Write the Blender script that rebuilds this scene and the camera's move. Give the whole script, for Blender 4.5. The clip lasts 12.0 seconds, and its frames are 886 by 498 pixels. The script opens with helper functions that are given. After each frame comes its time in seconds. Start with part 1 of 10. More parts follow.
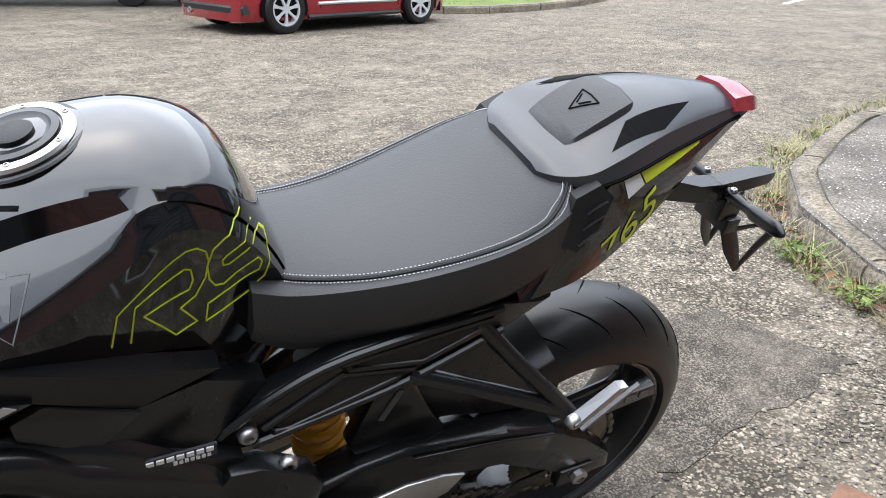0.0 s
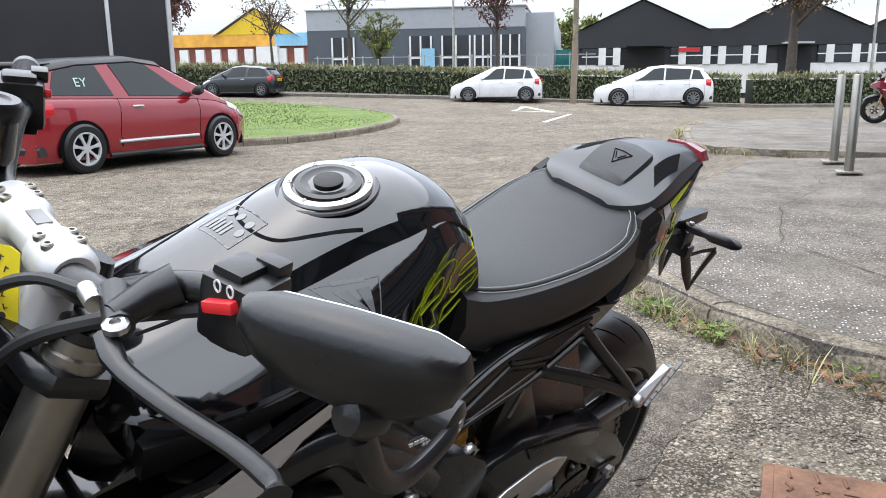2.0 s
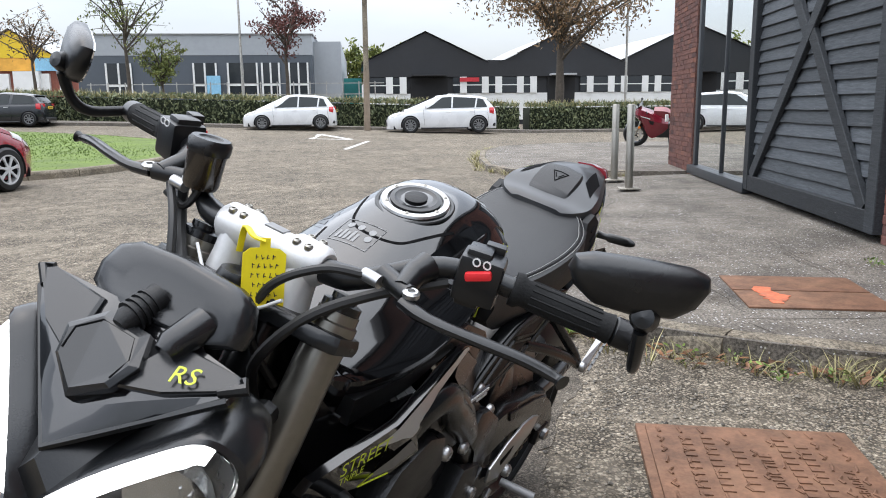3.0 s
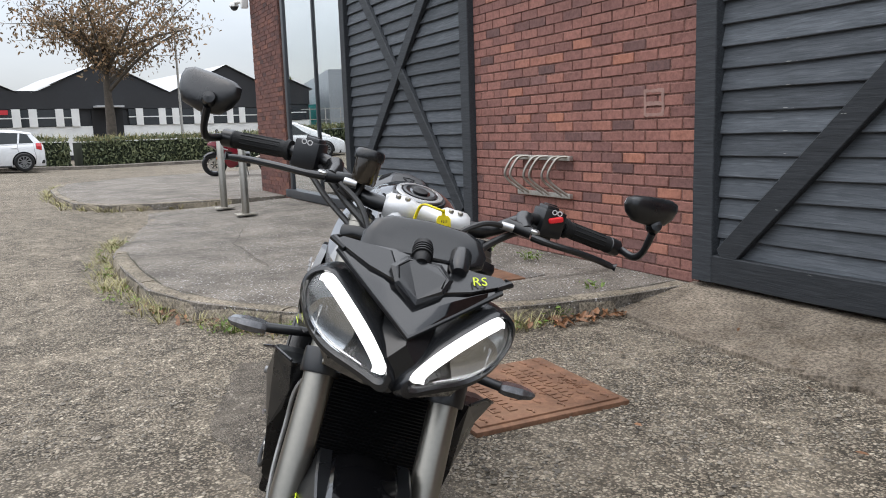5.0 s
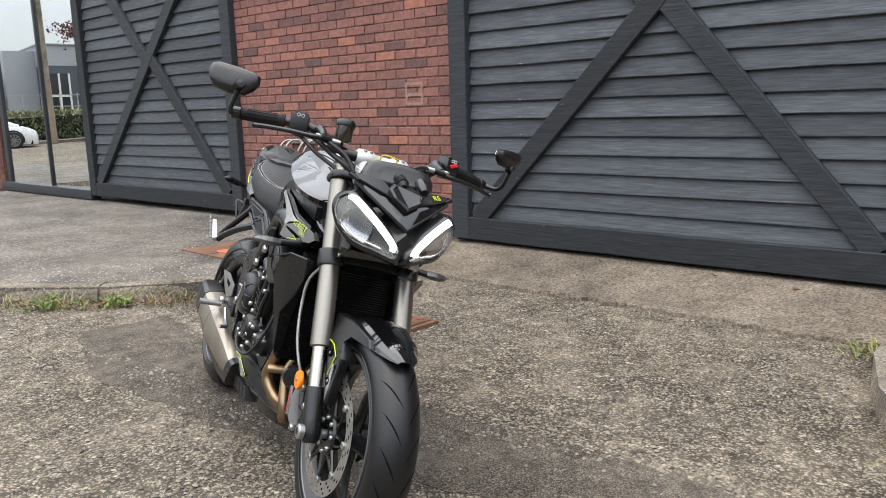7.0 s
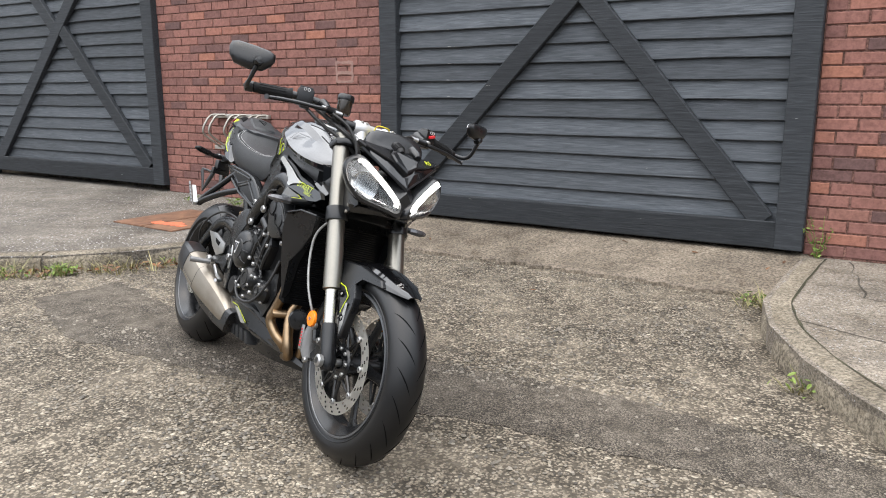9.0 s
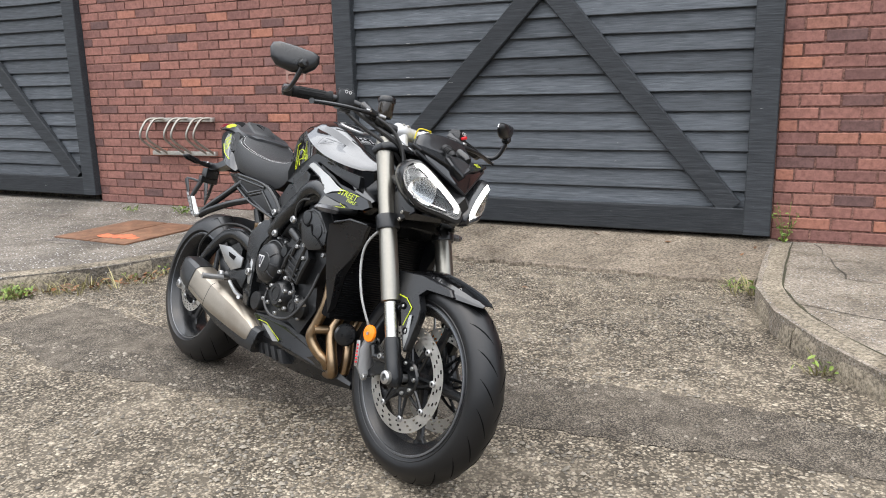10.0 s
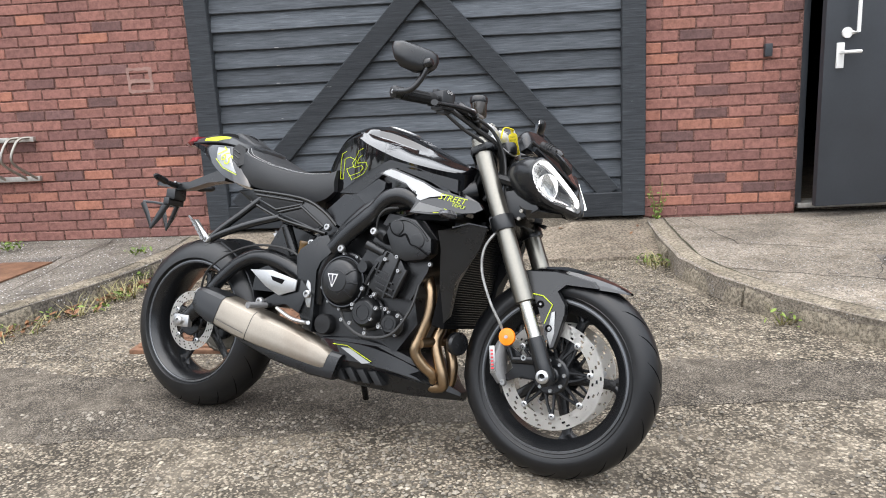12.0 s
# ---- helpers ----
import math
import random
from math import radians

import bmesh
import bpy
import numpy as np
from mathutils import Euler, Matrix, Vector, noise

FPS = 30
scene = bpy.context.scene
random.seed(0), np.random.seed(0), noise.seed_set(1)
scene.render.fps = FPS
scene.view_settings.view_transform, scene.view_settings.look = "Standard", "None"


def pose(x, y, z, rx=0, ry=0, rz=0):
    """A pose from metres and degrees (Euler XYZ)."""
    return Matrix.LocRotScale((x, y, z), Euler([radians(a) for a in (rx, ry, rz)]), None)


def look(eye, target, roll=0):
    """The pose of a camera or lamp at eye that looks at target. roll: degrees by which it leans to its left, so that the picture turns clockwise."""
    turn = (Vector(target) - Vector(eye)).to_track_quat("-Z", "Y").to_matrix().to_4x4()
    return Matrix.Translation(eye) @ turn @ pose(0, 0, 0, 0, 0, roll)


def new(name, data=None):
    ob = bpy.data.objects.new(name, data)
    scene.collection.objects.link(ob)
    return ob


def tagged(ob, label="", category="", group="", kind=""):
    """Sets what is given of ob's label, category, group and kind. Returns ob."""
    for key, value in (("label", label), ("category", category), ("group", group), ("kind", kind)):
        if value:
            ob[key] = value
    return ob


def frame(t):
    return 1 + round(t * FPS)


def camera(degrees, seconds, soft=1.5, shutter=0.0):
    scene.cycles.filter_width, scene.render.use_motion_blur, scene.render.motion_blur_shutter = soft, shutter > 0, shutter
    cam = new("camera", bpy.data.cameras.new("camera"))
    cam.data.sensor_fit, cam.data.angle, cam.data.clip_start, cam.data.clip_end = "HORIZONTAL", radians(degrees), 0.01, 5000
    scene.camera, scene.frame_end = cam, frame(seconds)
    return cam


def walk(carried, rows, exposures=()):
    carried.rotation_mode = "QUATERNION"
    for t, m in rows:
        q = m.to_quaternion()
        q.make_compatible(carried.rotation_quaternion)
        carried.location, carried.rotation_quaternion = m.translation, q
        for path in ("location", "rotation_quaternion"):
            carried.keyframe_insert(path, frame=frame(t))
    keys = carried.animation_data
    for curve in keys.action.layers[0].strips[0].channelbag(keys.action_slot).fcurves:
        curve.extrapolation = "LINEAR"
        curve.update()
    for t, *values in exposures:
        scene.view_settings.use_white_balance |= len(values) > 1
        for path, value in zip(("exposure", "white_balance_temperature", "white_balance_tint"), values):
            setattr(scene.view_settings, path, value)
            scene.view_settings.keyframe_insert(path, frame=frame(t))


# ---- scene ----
cam = camera(60.5, 12.0, soft=1.0)
PATH = [
    (0, (0.499, -2.117, 1.159), (-0.969, -3.251, 0.413), 1.3),
    (0.5, (0.582, -2.07, 1.145), (-0.938, -3.196, 0.496), 1.3),
    (1, (0.657, -2.126, 1.144), (-0.933, -3.198, 0.575), 0.5),
    (1.5, (0.808, -2.3, 1.123), (-0.897, -3.225, 0.634), -0.4),
    (2, (1.005, -2.386, 1.105), (-0.814, -3.097, 0.675), -0.6),
    (2.5, (1.211, -2.52, 1.131), (-0.694, -2.983, 0.734), -0.6),
    (4.5, (1.697, -3.361, 1.124), (-0.161, -2.689, 0.814), -1.4),
    (5, (1.776, -3.615, 1.131), (0.024, -2.702, 0.818), -1.9),
    (5.5, (1.913, -3.817, 1.121), (0.282, -2.705, 0.801), -2.2),
    (6, (1.951, -4.038, 1.141), (0.454, -2.753, 0.815), -2.2),
    (6.5, (1.937, -4.303, 1.123), (0.559, -2.893, 0.787), -2.1),
    (7, (2.069, -4.552, 1.116), (0.79, -3.056, 0.758), -1.5),
    (7.5, (2.186, -4.754, 1.133), (0.968, -3.215, 0.75), -1.0),
    (9.5, (1.897, -5.084, 1.111), (0.943, -3.376, 0.694), -0.5),
    (10, (1.622, -5.171, 1.134), (0.791, -3.402, 0.708), -1.3),
    (10.5, (1.325, -5.272, 1.135), (0.638, -3.445, 0.701), -2.0),
    (11, (1.003, -5.288, 1.124), (0.493, -3.404, 0.684), -2.7),
    (11.5, (0.724, -5.333, 1.148), (0.394, -3.41, 0.71), -3.0),
    (12, (0.534, -5.424, 1.157), (0.361, -3.48, 0.719), -3.0),
]
walk(cam, [(t, look(eye, target, roll)) for t, eye, target, roll in PATH],
     exposures=((0.0, 1.10, 6080, 10), (1.0, 1.03, 6100, 10), (2.0, 0.88, 6130, 10), (2.7, 0.74, 6180, 10), (4.5, 0.44, 6280, 10), (6.0, 0.62, 6380, 10), (7.5, 0.80, 6500, 10), (9.5, 0.92, 6500, 10), (12.0, 1.03, 6400, 10)))

# ---- world and light: an even overcast sky, soft light from high up ----
world = bpy.data.worlds.new("overcast")
scene.world = world
world.use_nodes = True
wn, wl = world.node_tree.nodes, world.node_tree.links
wn.clear()
sky = wn.new("ShaderNodeTexSky")
sky.sky_type, sky.sun_disc = "NISHITA", False
sky.sun_elevation, sky.sun_rotation = radians(76), radians(200)
sky.air_density, sky.dust_density, sky.ozone_density = 1.0, 4.0, 1.0
sky_bg = wn.new("ShaderNodeBackground")
sky_bg.inputs["Strength"].default_value = 0.05
wl.new(sky.outputs["Color"], sky_bg.inputs["Color"])
coord = wn.new("ShaderNodeTexCoord")
squash = wn.new("ShaderNodeMapping")
squash.inputs["Scale"].default_value = (1.0, 1.0, 3.2)
wl.new(coord.outputs["Generated"], squash.inputs["Vector"])
clouds = wn.new("ShaderNodeTexNoise")
clouds.inputs["Scale"].default_value, clouds.inputs["Detail"].default_value = 2.2, 6.0
wl.new(squash.outputs["Vector"], clouds.inputs["Vector"])
cloud_ramp = wn.new("ShaderNodeValToRGB")
cloud_ramp.color_ramp.elements[0].position, cloud_ramp.color_ramp.elements[1].position = 0.3, 0.72
cloud_ramp.color_ramp.elements[0].color = (0.54, 0.565, 0.60, 1)
cloud_ramp.color_ramp.elements[1].color = (0.76, 0.77, 0.78, 1)
wl.new(clouds.outputs["Fac"], cloud_ramp.inputs["Fac"])
# an overcast sky is brighter overhead than at the horizon
up_axis = wn.new("ShaderNodeSeparateXYZ")
wl.new(coord.outputs["Generated"], up_axis.inputs[0])
lift = wn.new("ShaderNodeMapRange")
lift.inputs["To Min"].default_value, lift.inputs["To Max"].default_value = 0.50, 2.25
wl.new(up_axis.outputs["Z"], lift.inputs["Value"])
cloud_bg = wn.new("ShaderNodeBackground")
wl.new(lift.outputs[0], cloud_bg.inputs["Strength"])
wl.new(cloud_ramp.outputs["Color"], cloud_bg.inputs["Color"])
add_bg = wn.new("ShaderNodeAddShader")
wl.new(sky_bg.outputs[0], add_bg.inputs[0])
wl.new(cloud_bg.outputs[0], add_bg.inputs[1])
wout = wn.new("ShaderNodeOutputWorld")
wl.new(add_bg.outputs[0], wout.inputs["Surface"])

sun = new("sun", bpy.data.lights.new("sun", "SUN"))
sun.data.energy, sun.data.angle, sun.data.color = 1.5, radians(110), (1.0, 0.985, 0.97)
sun.matrix_world = look((-2, -5, 22), (0, 0, 0))

# ---- materials ----


def nodes_of(m):
    m.use_nodes = True
    nt = m.node_tree
    return nt, nt.nodes["Principled BSDF"]


def ramp_node(nt, fac, stops):
    r = nt.nodes.new("ShaderNodeValToRGB")
    while len(r.color_ramp.elements) < len(stops):
        r.color_ramp.elements.new(0.5)
    for e, (p, c) in zip(r.color_ramp.elements, stops):
        e.position, e.color = p, (*c, 1)
    nt.links.new(fac, r.inputs["Fac"])
    return r.outputs["Color"]


def noise_node(nt, vec, scale, detail=4.0, rough=0.55, dist=0.0):
    n = nt.nodes.new("ShaderNodeTexNoise")
    n.inputs["Scale"].default_value, n.inputs["Detail"].default_value = scale, detail
    n.inputs["Roughness"].default_value, n.inputs["Distortion"].default_value = rough, dist
    nt.links.new(vec, n.inputs["Vector"])
    return n.outputs["Fac"]


def mix_node(nt, a, b, fac, mode="MIX"):
    n = nt.nodes.new("ShaderNodeMix")
    n.data_type, n.blend_type = "RGBA", mode
    for sock, v in ((n.inputs[0], fac), (n.inputs[6], a), (n.inputs[7], b)):
        if isinstance(v, (int, float)):
            sock.default_value = v
        elif isinstance(v, tuple):
            sock.default_value = (*v, 1) if len(v) == 3 else v
        else:
            nt.links.new(v, sock)
    return n.outputs[2]


def bump_node(nt, height, strength, distance, bsdf):
    b = nt.nodes.new("ShaderNodeBump")
    b.inputs["Strength"].default_value, b.inputs["Distance"].default_value = strength, distance
    nt.links.new(height, b.inputs["Height"])
    nt.links.new(b.outputs["Normal"], bsdf.inputs["Normal"])
    return b


def coords(nt, kind="Object"):
    return nt.nodes.new("ShaderNodeTexCoord").outputs[kind]


def surf(name, color, rough=0.5, metal=0.0, vary=0.12, scale=8.0, fine=90.0, bump=0.0, coat=0.0, spec=0.5, dirt=None, rand=0.0, transmission=0.0):
    """A general surface: colour with variation at two scales, uneven roughness and fine relief."""
    m = bpy.data.materials.new(name)
    nt, p = nodes_of(m)
    vec = coords(nt)
    big, small = noise_node(nt, vec, scale), noise_node(nt, vec, fine, 3.0)
    lo, hi = tuple(c * (1 - vary) for c in color), tuple(min(1, c * (1 + vary)) for c in color)
    col = ramp_node(nt, big, [(0.3, lo), (0.7, hi)])
    col = mix_node(nt, col, ramp_node(nt, small, [(0.35, (1 - vary,) * 3), (0.65, (1, 1, 1))]), 0.7, "MULTIPLY")
    if dirt:
        d = noise_node(nt, vec, scale * 0.6, 6.0, 0.65)
        col = mix_node(nt, col, dirt, ramp_node(nt, d, [(0.52, (0, 0, 0)), (0.72, (0.7, 0.7, 0.7))]))
    if rand:
        info = nt.nodes.new("ShaderNodeObjectInfo")
        col = mix_node(nt, col, ramp_node(nt, info.outputs["Random"], [(0, (1 - rand,) * 3), (1, (1 + rand,) * 3)]), 1.0, "MULTIPLY")
    nt.links.new(col, p.inputs["Base Color"])
    r = nt.nodes.new("ShaderNodeMapRange")
    r.inputs["To Min"].default_value, r.inputs["To Max"].default_value = max(0.02, rough - 0.08), min(1, rough + 0.08)
    nt.links.new(big, r.inputs["Value"])
    nt.links.new(r.outputs[0], p.inputs["Roughness"])
    p.inputs["Metallic"].default_value = metal
    p.inputs["Specular IOR Level"].default_value = spec
    p.inputs["Coat Weight"].default_value = coat
    p.inputs["Coat Roughness"].default_value = 0.04
    if bump:
        bump_node(nt, small, bump, 0.002, p)
    return m


def glow(name, color, strength):
    m = bpy.data.materials.new(name)
    nt, p = nodes_of(m)
    p.inputs["Base Color"].default_value = (*color, 1)
    p.inputs["Emission Color"].default_value = (*color, 1)
    p.inputs["Emission Strength"].default_value = strength
    return m


def glassy(name, color=(1, 1, 1), rough=0.0, mixed=0.0, tint=(0.02, 0.02, 0.02)):
    """Glass; mixed: share of a dark coating seen through it."""
    m = bpy.data.materials.new(name)
    nt, p = nodes_of(m)
    p.inputs["Base Color"].default_value = (*color, 1)
    p.inputs["Transmission Weight"].default_value = 1 - mixed
    p.inputs["Roughness"].default_value = rough
    p.inputs["IOR"].default_value = 1.45
    return m


def asphalt_material(name, chips, base, light, stain, relief=1.0):
    """Stones set in a darker binder; in worn areas the binder lies smooth over them."""
    m = bpy.data.materials.new(name)
    nt, p = nodes_of(m)
    vec = coords(nt)
    wob = nt.nodes.new("ShaderNodeVectorMath")
    wob.operation = "MULTIPLY_ADD"
    wn_ = nt.nodes.new("ShaderNodeTexNoise")
    wn_.inputs["Scale"].default_value = 90.0
    nt.links.new(vec, wn_.inputs["Vector"])
    nt.links.new(wn_.outputs["Color"], wob.inputs[0])
    wob.inputs[1].default_value = (0.016, 0.016, 0.0)
    nt.links.new(vec, wob.inputs[2])

    def cells(scale):
        v = nt.nodes.new("ShaderNodeTexVoronoi")
        v.inputs["Scale"].default_value = scale
        nt.links.new(wob.outputs[0], v.inputs["Vector"])
        s = nt.nodes.new("ShaderNodeSeparateColor")
        nt.links.new(v.outputs["Color"], s.inputs["Color"])
        return v.outputs["Distance"], s

    fine_d, fine_c = cells(chips)
    big_d, big_c = cells(chips * 0.45)
    binder = tuple(c * 0.19 for c in base)
    chip = ramp_node(nt, fine_c.outputs["Red"], [(0.0, tuple(c * 0.62 for c in base)), (0.45, base), (0.85, tuple(c * 1.25 for c in base)), (0.98, light)])
    col = mix_node(nt, chip, binder, ramp_node(nt, fine_d, [(0.36, (0, 0, 0)), (0.56, (1, 1, 1))]))
    stone = mix_node(nt, ramp_node(nt, big_c.outputs["Green"], [(0.66, (0, 0, 0)), (0.70, (1, 1, 1))]), ramp_node(nt, big_d, [(0.26, (1, 1, 1)), (0.42, (0, 0, 0))]), 1.0, "MULTIPLY")
    col = mix_node(nt, col, ramp_node(nt, big_c.outputs["Blue"], [(0.0, tuple(c * 0.7 for c in base)), (0.5, tuple(c * 1.15 for c in base)), (1.0, light)]), stone)
    mud = ramp_node(nt, noise_node(nt, vec, 2.6, 7.0, 0.68), [(0.42, (0, 0, 0)), (0.62, (1, 1, 1))])
    smooth = mix_node(nt, tuple(c * 0.55 for c in base), tuple(c * 0.95 for c in base), noise_node(nt, vec, 60.0, 5.0, 0.7))
    col = mix_node(nt, col, smooth, mix_node(nt, mud, (0.45, 0.45, 0.45), 1.0, "MULTIPLY"))
    blot = noise_node(nt, vec, 11.0, 6.0, 0.72)
    col = mix_node(nt, col, ramp_node(nt, blot, [(0.36, (0.50, 0.48, 0.45)), (0.58, (1.15, 1.14, 1.12))]), 0.9, "MULTIPLY")
    worn = noise_node(nt, vec, 0.55, 7.0, 0.62)
    col = mix_node(nt, col, ramp_node(nt, worn, [(0.3, (0.76, 0.75, 0.74)), (0.7, (1.16, 1.14, 1.11))]), 1.0, "MULTIPLY")
    patch = noise_node(nt, vec, 3.1, 6.0, 0.7)
    col = mix_node(nt, col, stain, ramp_node(nt, patch, [(0.56, (0, 0, 0)), (0.76, (0.65, 0.65, 0.65))]))
    nt.links.new(col, p.inputs["Base Color"])
    p.inputs["Roughness"].default_value = 0.88
    p.inputs["Specular IOR Level"].default_value = 0.3
    # relief: stones stand proud, less so where the binder covers them
    hills = ramp_node(nt, fine_d, [(0.0, (1, 1, 1)), (0.65, (0, 0, 0))])
    hills = mix_node(nt, hills, ramp_node(nt, big_d, [(0.0, (1, 1, 1)), (0.5, (0, 0, 0))]), 0.5)
    hills = mix_node(nt, hills, (0.5, 0.5, 0.5), mix_node(nt, mud, (0.75, 0.75, 0.75), 1.0, "MULTIPLY"))
    hills = mix_node(nt, hills, noise_node(nt, vec, 9.0, 6.0, 0.7), 0.35)
    bump_node(nt, hills, 1.0, 0.016 * relief, p)
    return m


def concrete_material(name, base, flecks=0.0, chips=60):
    m = bpy.data.materials.new(name)
    nt, p = nodes_of(m)
    vec = coords(nt)
    col = ramp_node(nt, noise_node(nt, vec, 1.7, 8.0, 0.65), [(0.3, tuple(c * 0.55 for c in base)), (0.52, base), (0.75, tuple(c * 1.4 for c in base))])
    col = mix_node(nt, col, ramp_node(nt, noise_node(nt, vec, chips * 1.1, 6.0, 0.72), [(0.40, (0.42,) * 3), (0.60, (1.28,) * 3)]), 1.0, "MULTIPLY")
    streak = noise_node(nt, vec, 7.0, 9.0, 0.78, 0.8)
    col = mix_node(nt, col, ramp_node(nt, streak, [(0.34, (0.62, 0.58, 0.52)), (0.52, (1, 1, 1)), (0.72, (1.25, 1.23, 1.18))]), 0.85, "MULTIPLY")
    if flecks:
        v = nt.nodes.new("ShaderNodeTexVoronoi")
        v.inputs["Scale"].default_value = chips
        nt.links.new(vec, v.inputs["Vector"])
        sep = nt.nodes.new("ShaderNodeSeparateColor")
        nt.links.new(v.outputs["Color"], sep.inputs["Color"])
        a = ramp_node(nt, sep.outputs["Green"], [(0.80, (0, 0, 0)), (0.86, (1, 1, 1))])
        b = ramp_node(nt, v.outputs["Distance"], [(0.26, (1, 1, 1)), (0.36, (0, 0, 0))])
        area = ramp_node(nt, noise_node(nt, vec, 0.9, 4.0), [(0.32, (0, 0, 0)), (0.50, (1, 1, 1))])
        k = mix_node(nt, mix_node(nt, a, b, 1.0, "MULTIPLY"), area, 1.0, "MULTIPLY")
        col = mix_node(nt, col, (flecks,) * 3, k)
    moss = noise_node(nt, vec, 4.0, 8.0, 0.72)
    col = mix_node(nt, col, tuple(c * 0.45 for c in base), ramp_node(nt, moss, [(0.55, (0, 0, 0)), (0.72, (0.75,) * 3)]))
    nt.links.new(col, p.inputs["Base Color"])
    p.inputs["Roughness"].default_value = 0.9
    p.inputs["Specular IOR Level"].default_value = 0.25
    bump_node(nt, noise_node(nt, vec, 45.0, 6.0, 0.7), 0.5, 0.006, p)
    return m


def brick_material(name="red_brick", burnt=1.0):
    m = bpy.data.materials.new(name)
    nt, p = nodes_of(m)
    vec = coords(nt)
    info = nt.nodes.new("ShaderNodeObjectInfo")
    geo = nt.nodes.new("ShaderNodeNewGeometry")
    mixr = nt.nodes.new("ShaderNodeMath")
    mixr.operation = "ADD"
    nt.links.new(info.outputs["Random"], mixr.inputs[0])
    nt.links.new(geo.outputs["Random Per Island"], mixr.inputs[1])
    fr = nt.nodes.new("ShaderNodeMath")
    fr.operation = "FRACT"
    nt.links.new(mixr.outputs[0], fr.inputs[0])
    col = ramp_node(nt, fr.outputs[0], [(q, tuple(v * burnt for v in c)) for q, c in [(0.0, (0.125, 0.076, 0.071)), (0.14, (0.185, 0.095, 0.083)), (0.45, (0.230, 0.114, 0.095)), (0.86, (0.265, 0.128, 0.104)), (0.95, (0.345, 0.155, 0.106)), (1.0, (0.17, 0.100, 0.094))]])
    off = nt.nodes.new("ShaderNodeVectorMath")
    nt.links.new(vec, off.inputs[0])
    nt.links.new(info.outputs["Location"], off.inputs[1])
    grain = noise_node(nt, off.outputs[0], 38.0, 6.0, 0.7)
    col = mix_node(nt, col, ramp_node(nt, grain, [(0.3, (0.66, 0.64, 0.64)), (0.62, (1.15, 1.13, 1.13))]), 1.0, "MULTIPLY")
    soot = noise_node(nt, off.outputs[0], 3.0, 6.0, 0.65)
    col = mix_node(nt, col, (0.12, 0.06, 0.055), ramp_node(nt, soot, [(0.55, (0, 0, 0)), (0.78, (0.6,) * 3)]))
    nt.links.new(col, p.inputs["Base Color"])
    p.inputs["Roughness"].default_value = 0.88
    p.inputs["Specular IOR Level"].default_value = 0.25
    bump_node(nt, grain, 0.6, 0.004, p)
    return m


def wood_material(name="black_stained_wood", k=1.0):
    m = bpy.data.materials.new(name)
    nt, p = nodes_of(m)
    vec = coords(nt)
    info = nt.nodes.new("ShaderNodeObjectInfo")
    mp = nt.nodes.new("ShaderNodeMapping")
    mp.inputs["Scale"].default_value = (1.4, 14.0, 22.0)
    nt.links.new(vec, mp.inputs["Vector"])
    off = nt.nodes.new("ShaderNodeVectorMath")
    nt.links.new(mp.outputs[0], off.inputs[0])
    nt.links.new(info.outputs["Location"], off.inputs[1])
    grain = noise_node(nt, off.outputs[0], 4.0, 6.0, 0.6, 0.6)
    col = ramp_node(nt, grain, [(q, tuple(k * v for v in c)) for q, c in [(0.3, (0.036, 0.041, 0.046)), (0.6, (0.066, 0.073, 0.082)), (0.8, (0.108, 0.117, 0.128))]])
    col = mix_node(nt, col, ramp_node(nt, info.outputs["Random"], [(0, (0.75,) * 3), (1, (1.3,) * 3)]), 1.0, "MULTIPLY")
    wear = nt.nodes.new("ShaderNodeMapping")
    wear.inputs["Scale"].default_value = (5.0, 30.0, 40.0)
    nt.links.new(vec, wear.inputs["Vector"])
    shift = nt.nodes.new("ShaderNodeVectorMath")
    nt.links.new(wear.outputs[0], shift.inputs[0])
    nt.links.new(info.outputs["Location"], shift.inputs[1])
    col = mix_node(nt, col, (0.30, 0.30, 0.29), ramp_node(nt, noise_node(nt, shift.outputs[0], 1.6, 4.0, 0.6), [(0.735, (0, 0, 0)), (0.765, (0.8,) * 3)]))
    nt.links.new(col, p.inputs["Base Color"])
    p.inputs["Roughness"].default_value = 0.62
    p.inputs["Specular IOR Level"].default_value = 0.22
    bump_node(nt, grain, 0.6, 0.005, p)
    return m


def leaf_material(name, lo, hi):
    m = bpy.data.materials.new(name)
    nt, p = nodes_of(m)
    geo = nt.nodes.new("ShaderNodeNewGeometry")
    col = ramp_node(nt, geo.outputs["Random Per Island"], [(0, lo), (1, hi)])
    nt.links.new(col, p.inputs["Base Color"])
    p.inputs["Roughness"].default_value = 0.6
    return m


ASPHALT = asphalt_material("coarse_asphalt", 96.0, (0.318, 0.277, 0.219), (0.52, 0.475, 0.39), (0.092, 0.077, 0.061), 1.7)
PATCH_ASPHALT = asphalt_material("smooth_asphalt", 160.0, (0.180, 0.158, 0.130), (0.24, 0.215, 0.18), (0.095, 0.081, 0.067), 0.4)
PAVING = concrete_material("worn_paving", (0.180, 0.161, 0.138), 0.60, 62)
PAVING_EAST = concrete_material("rough_paving", (0.225, 0.196, 0.160), 0.36, 85)
RAMP = concrete_material("stained_concrete", (0.205, 0.172, 0.134))
KERB = concrete_material("kerb_stone", (0.240, 0.208, 0.160), 0.0, 55)
BRICK = brick_material()
DARK_BRICK = brick_material("dark_burnt_brick", 0.58)
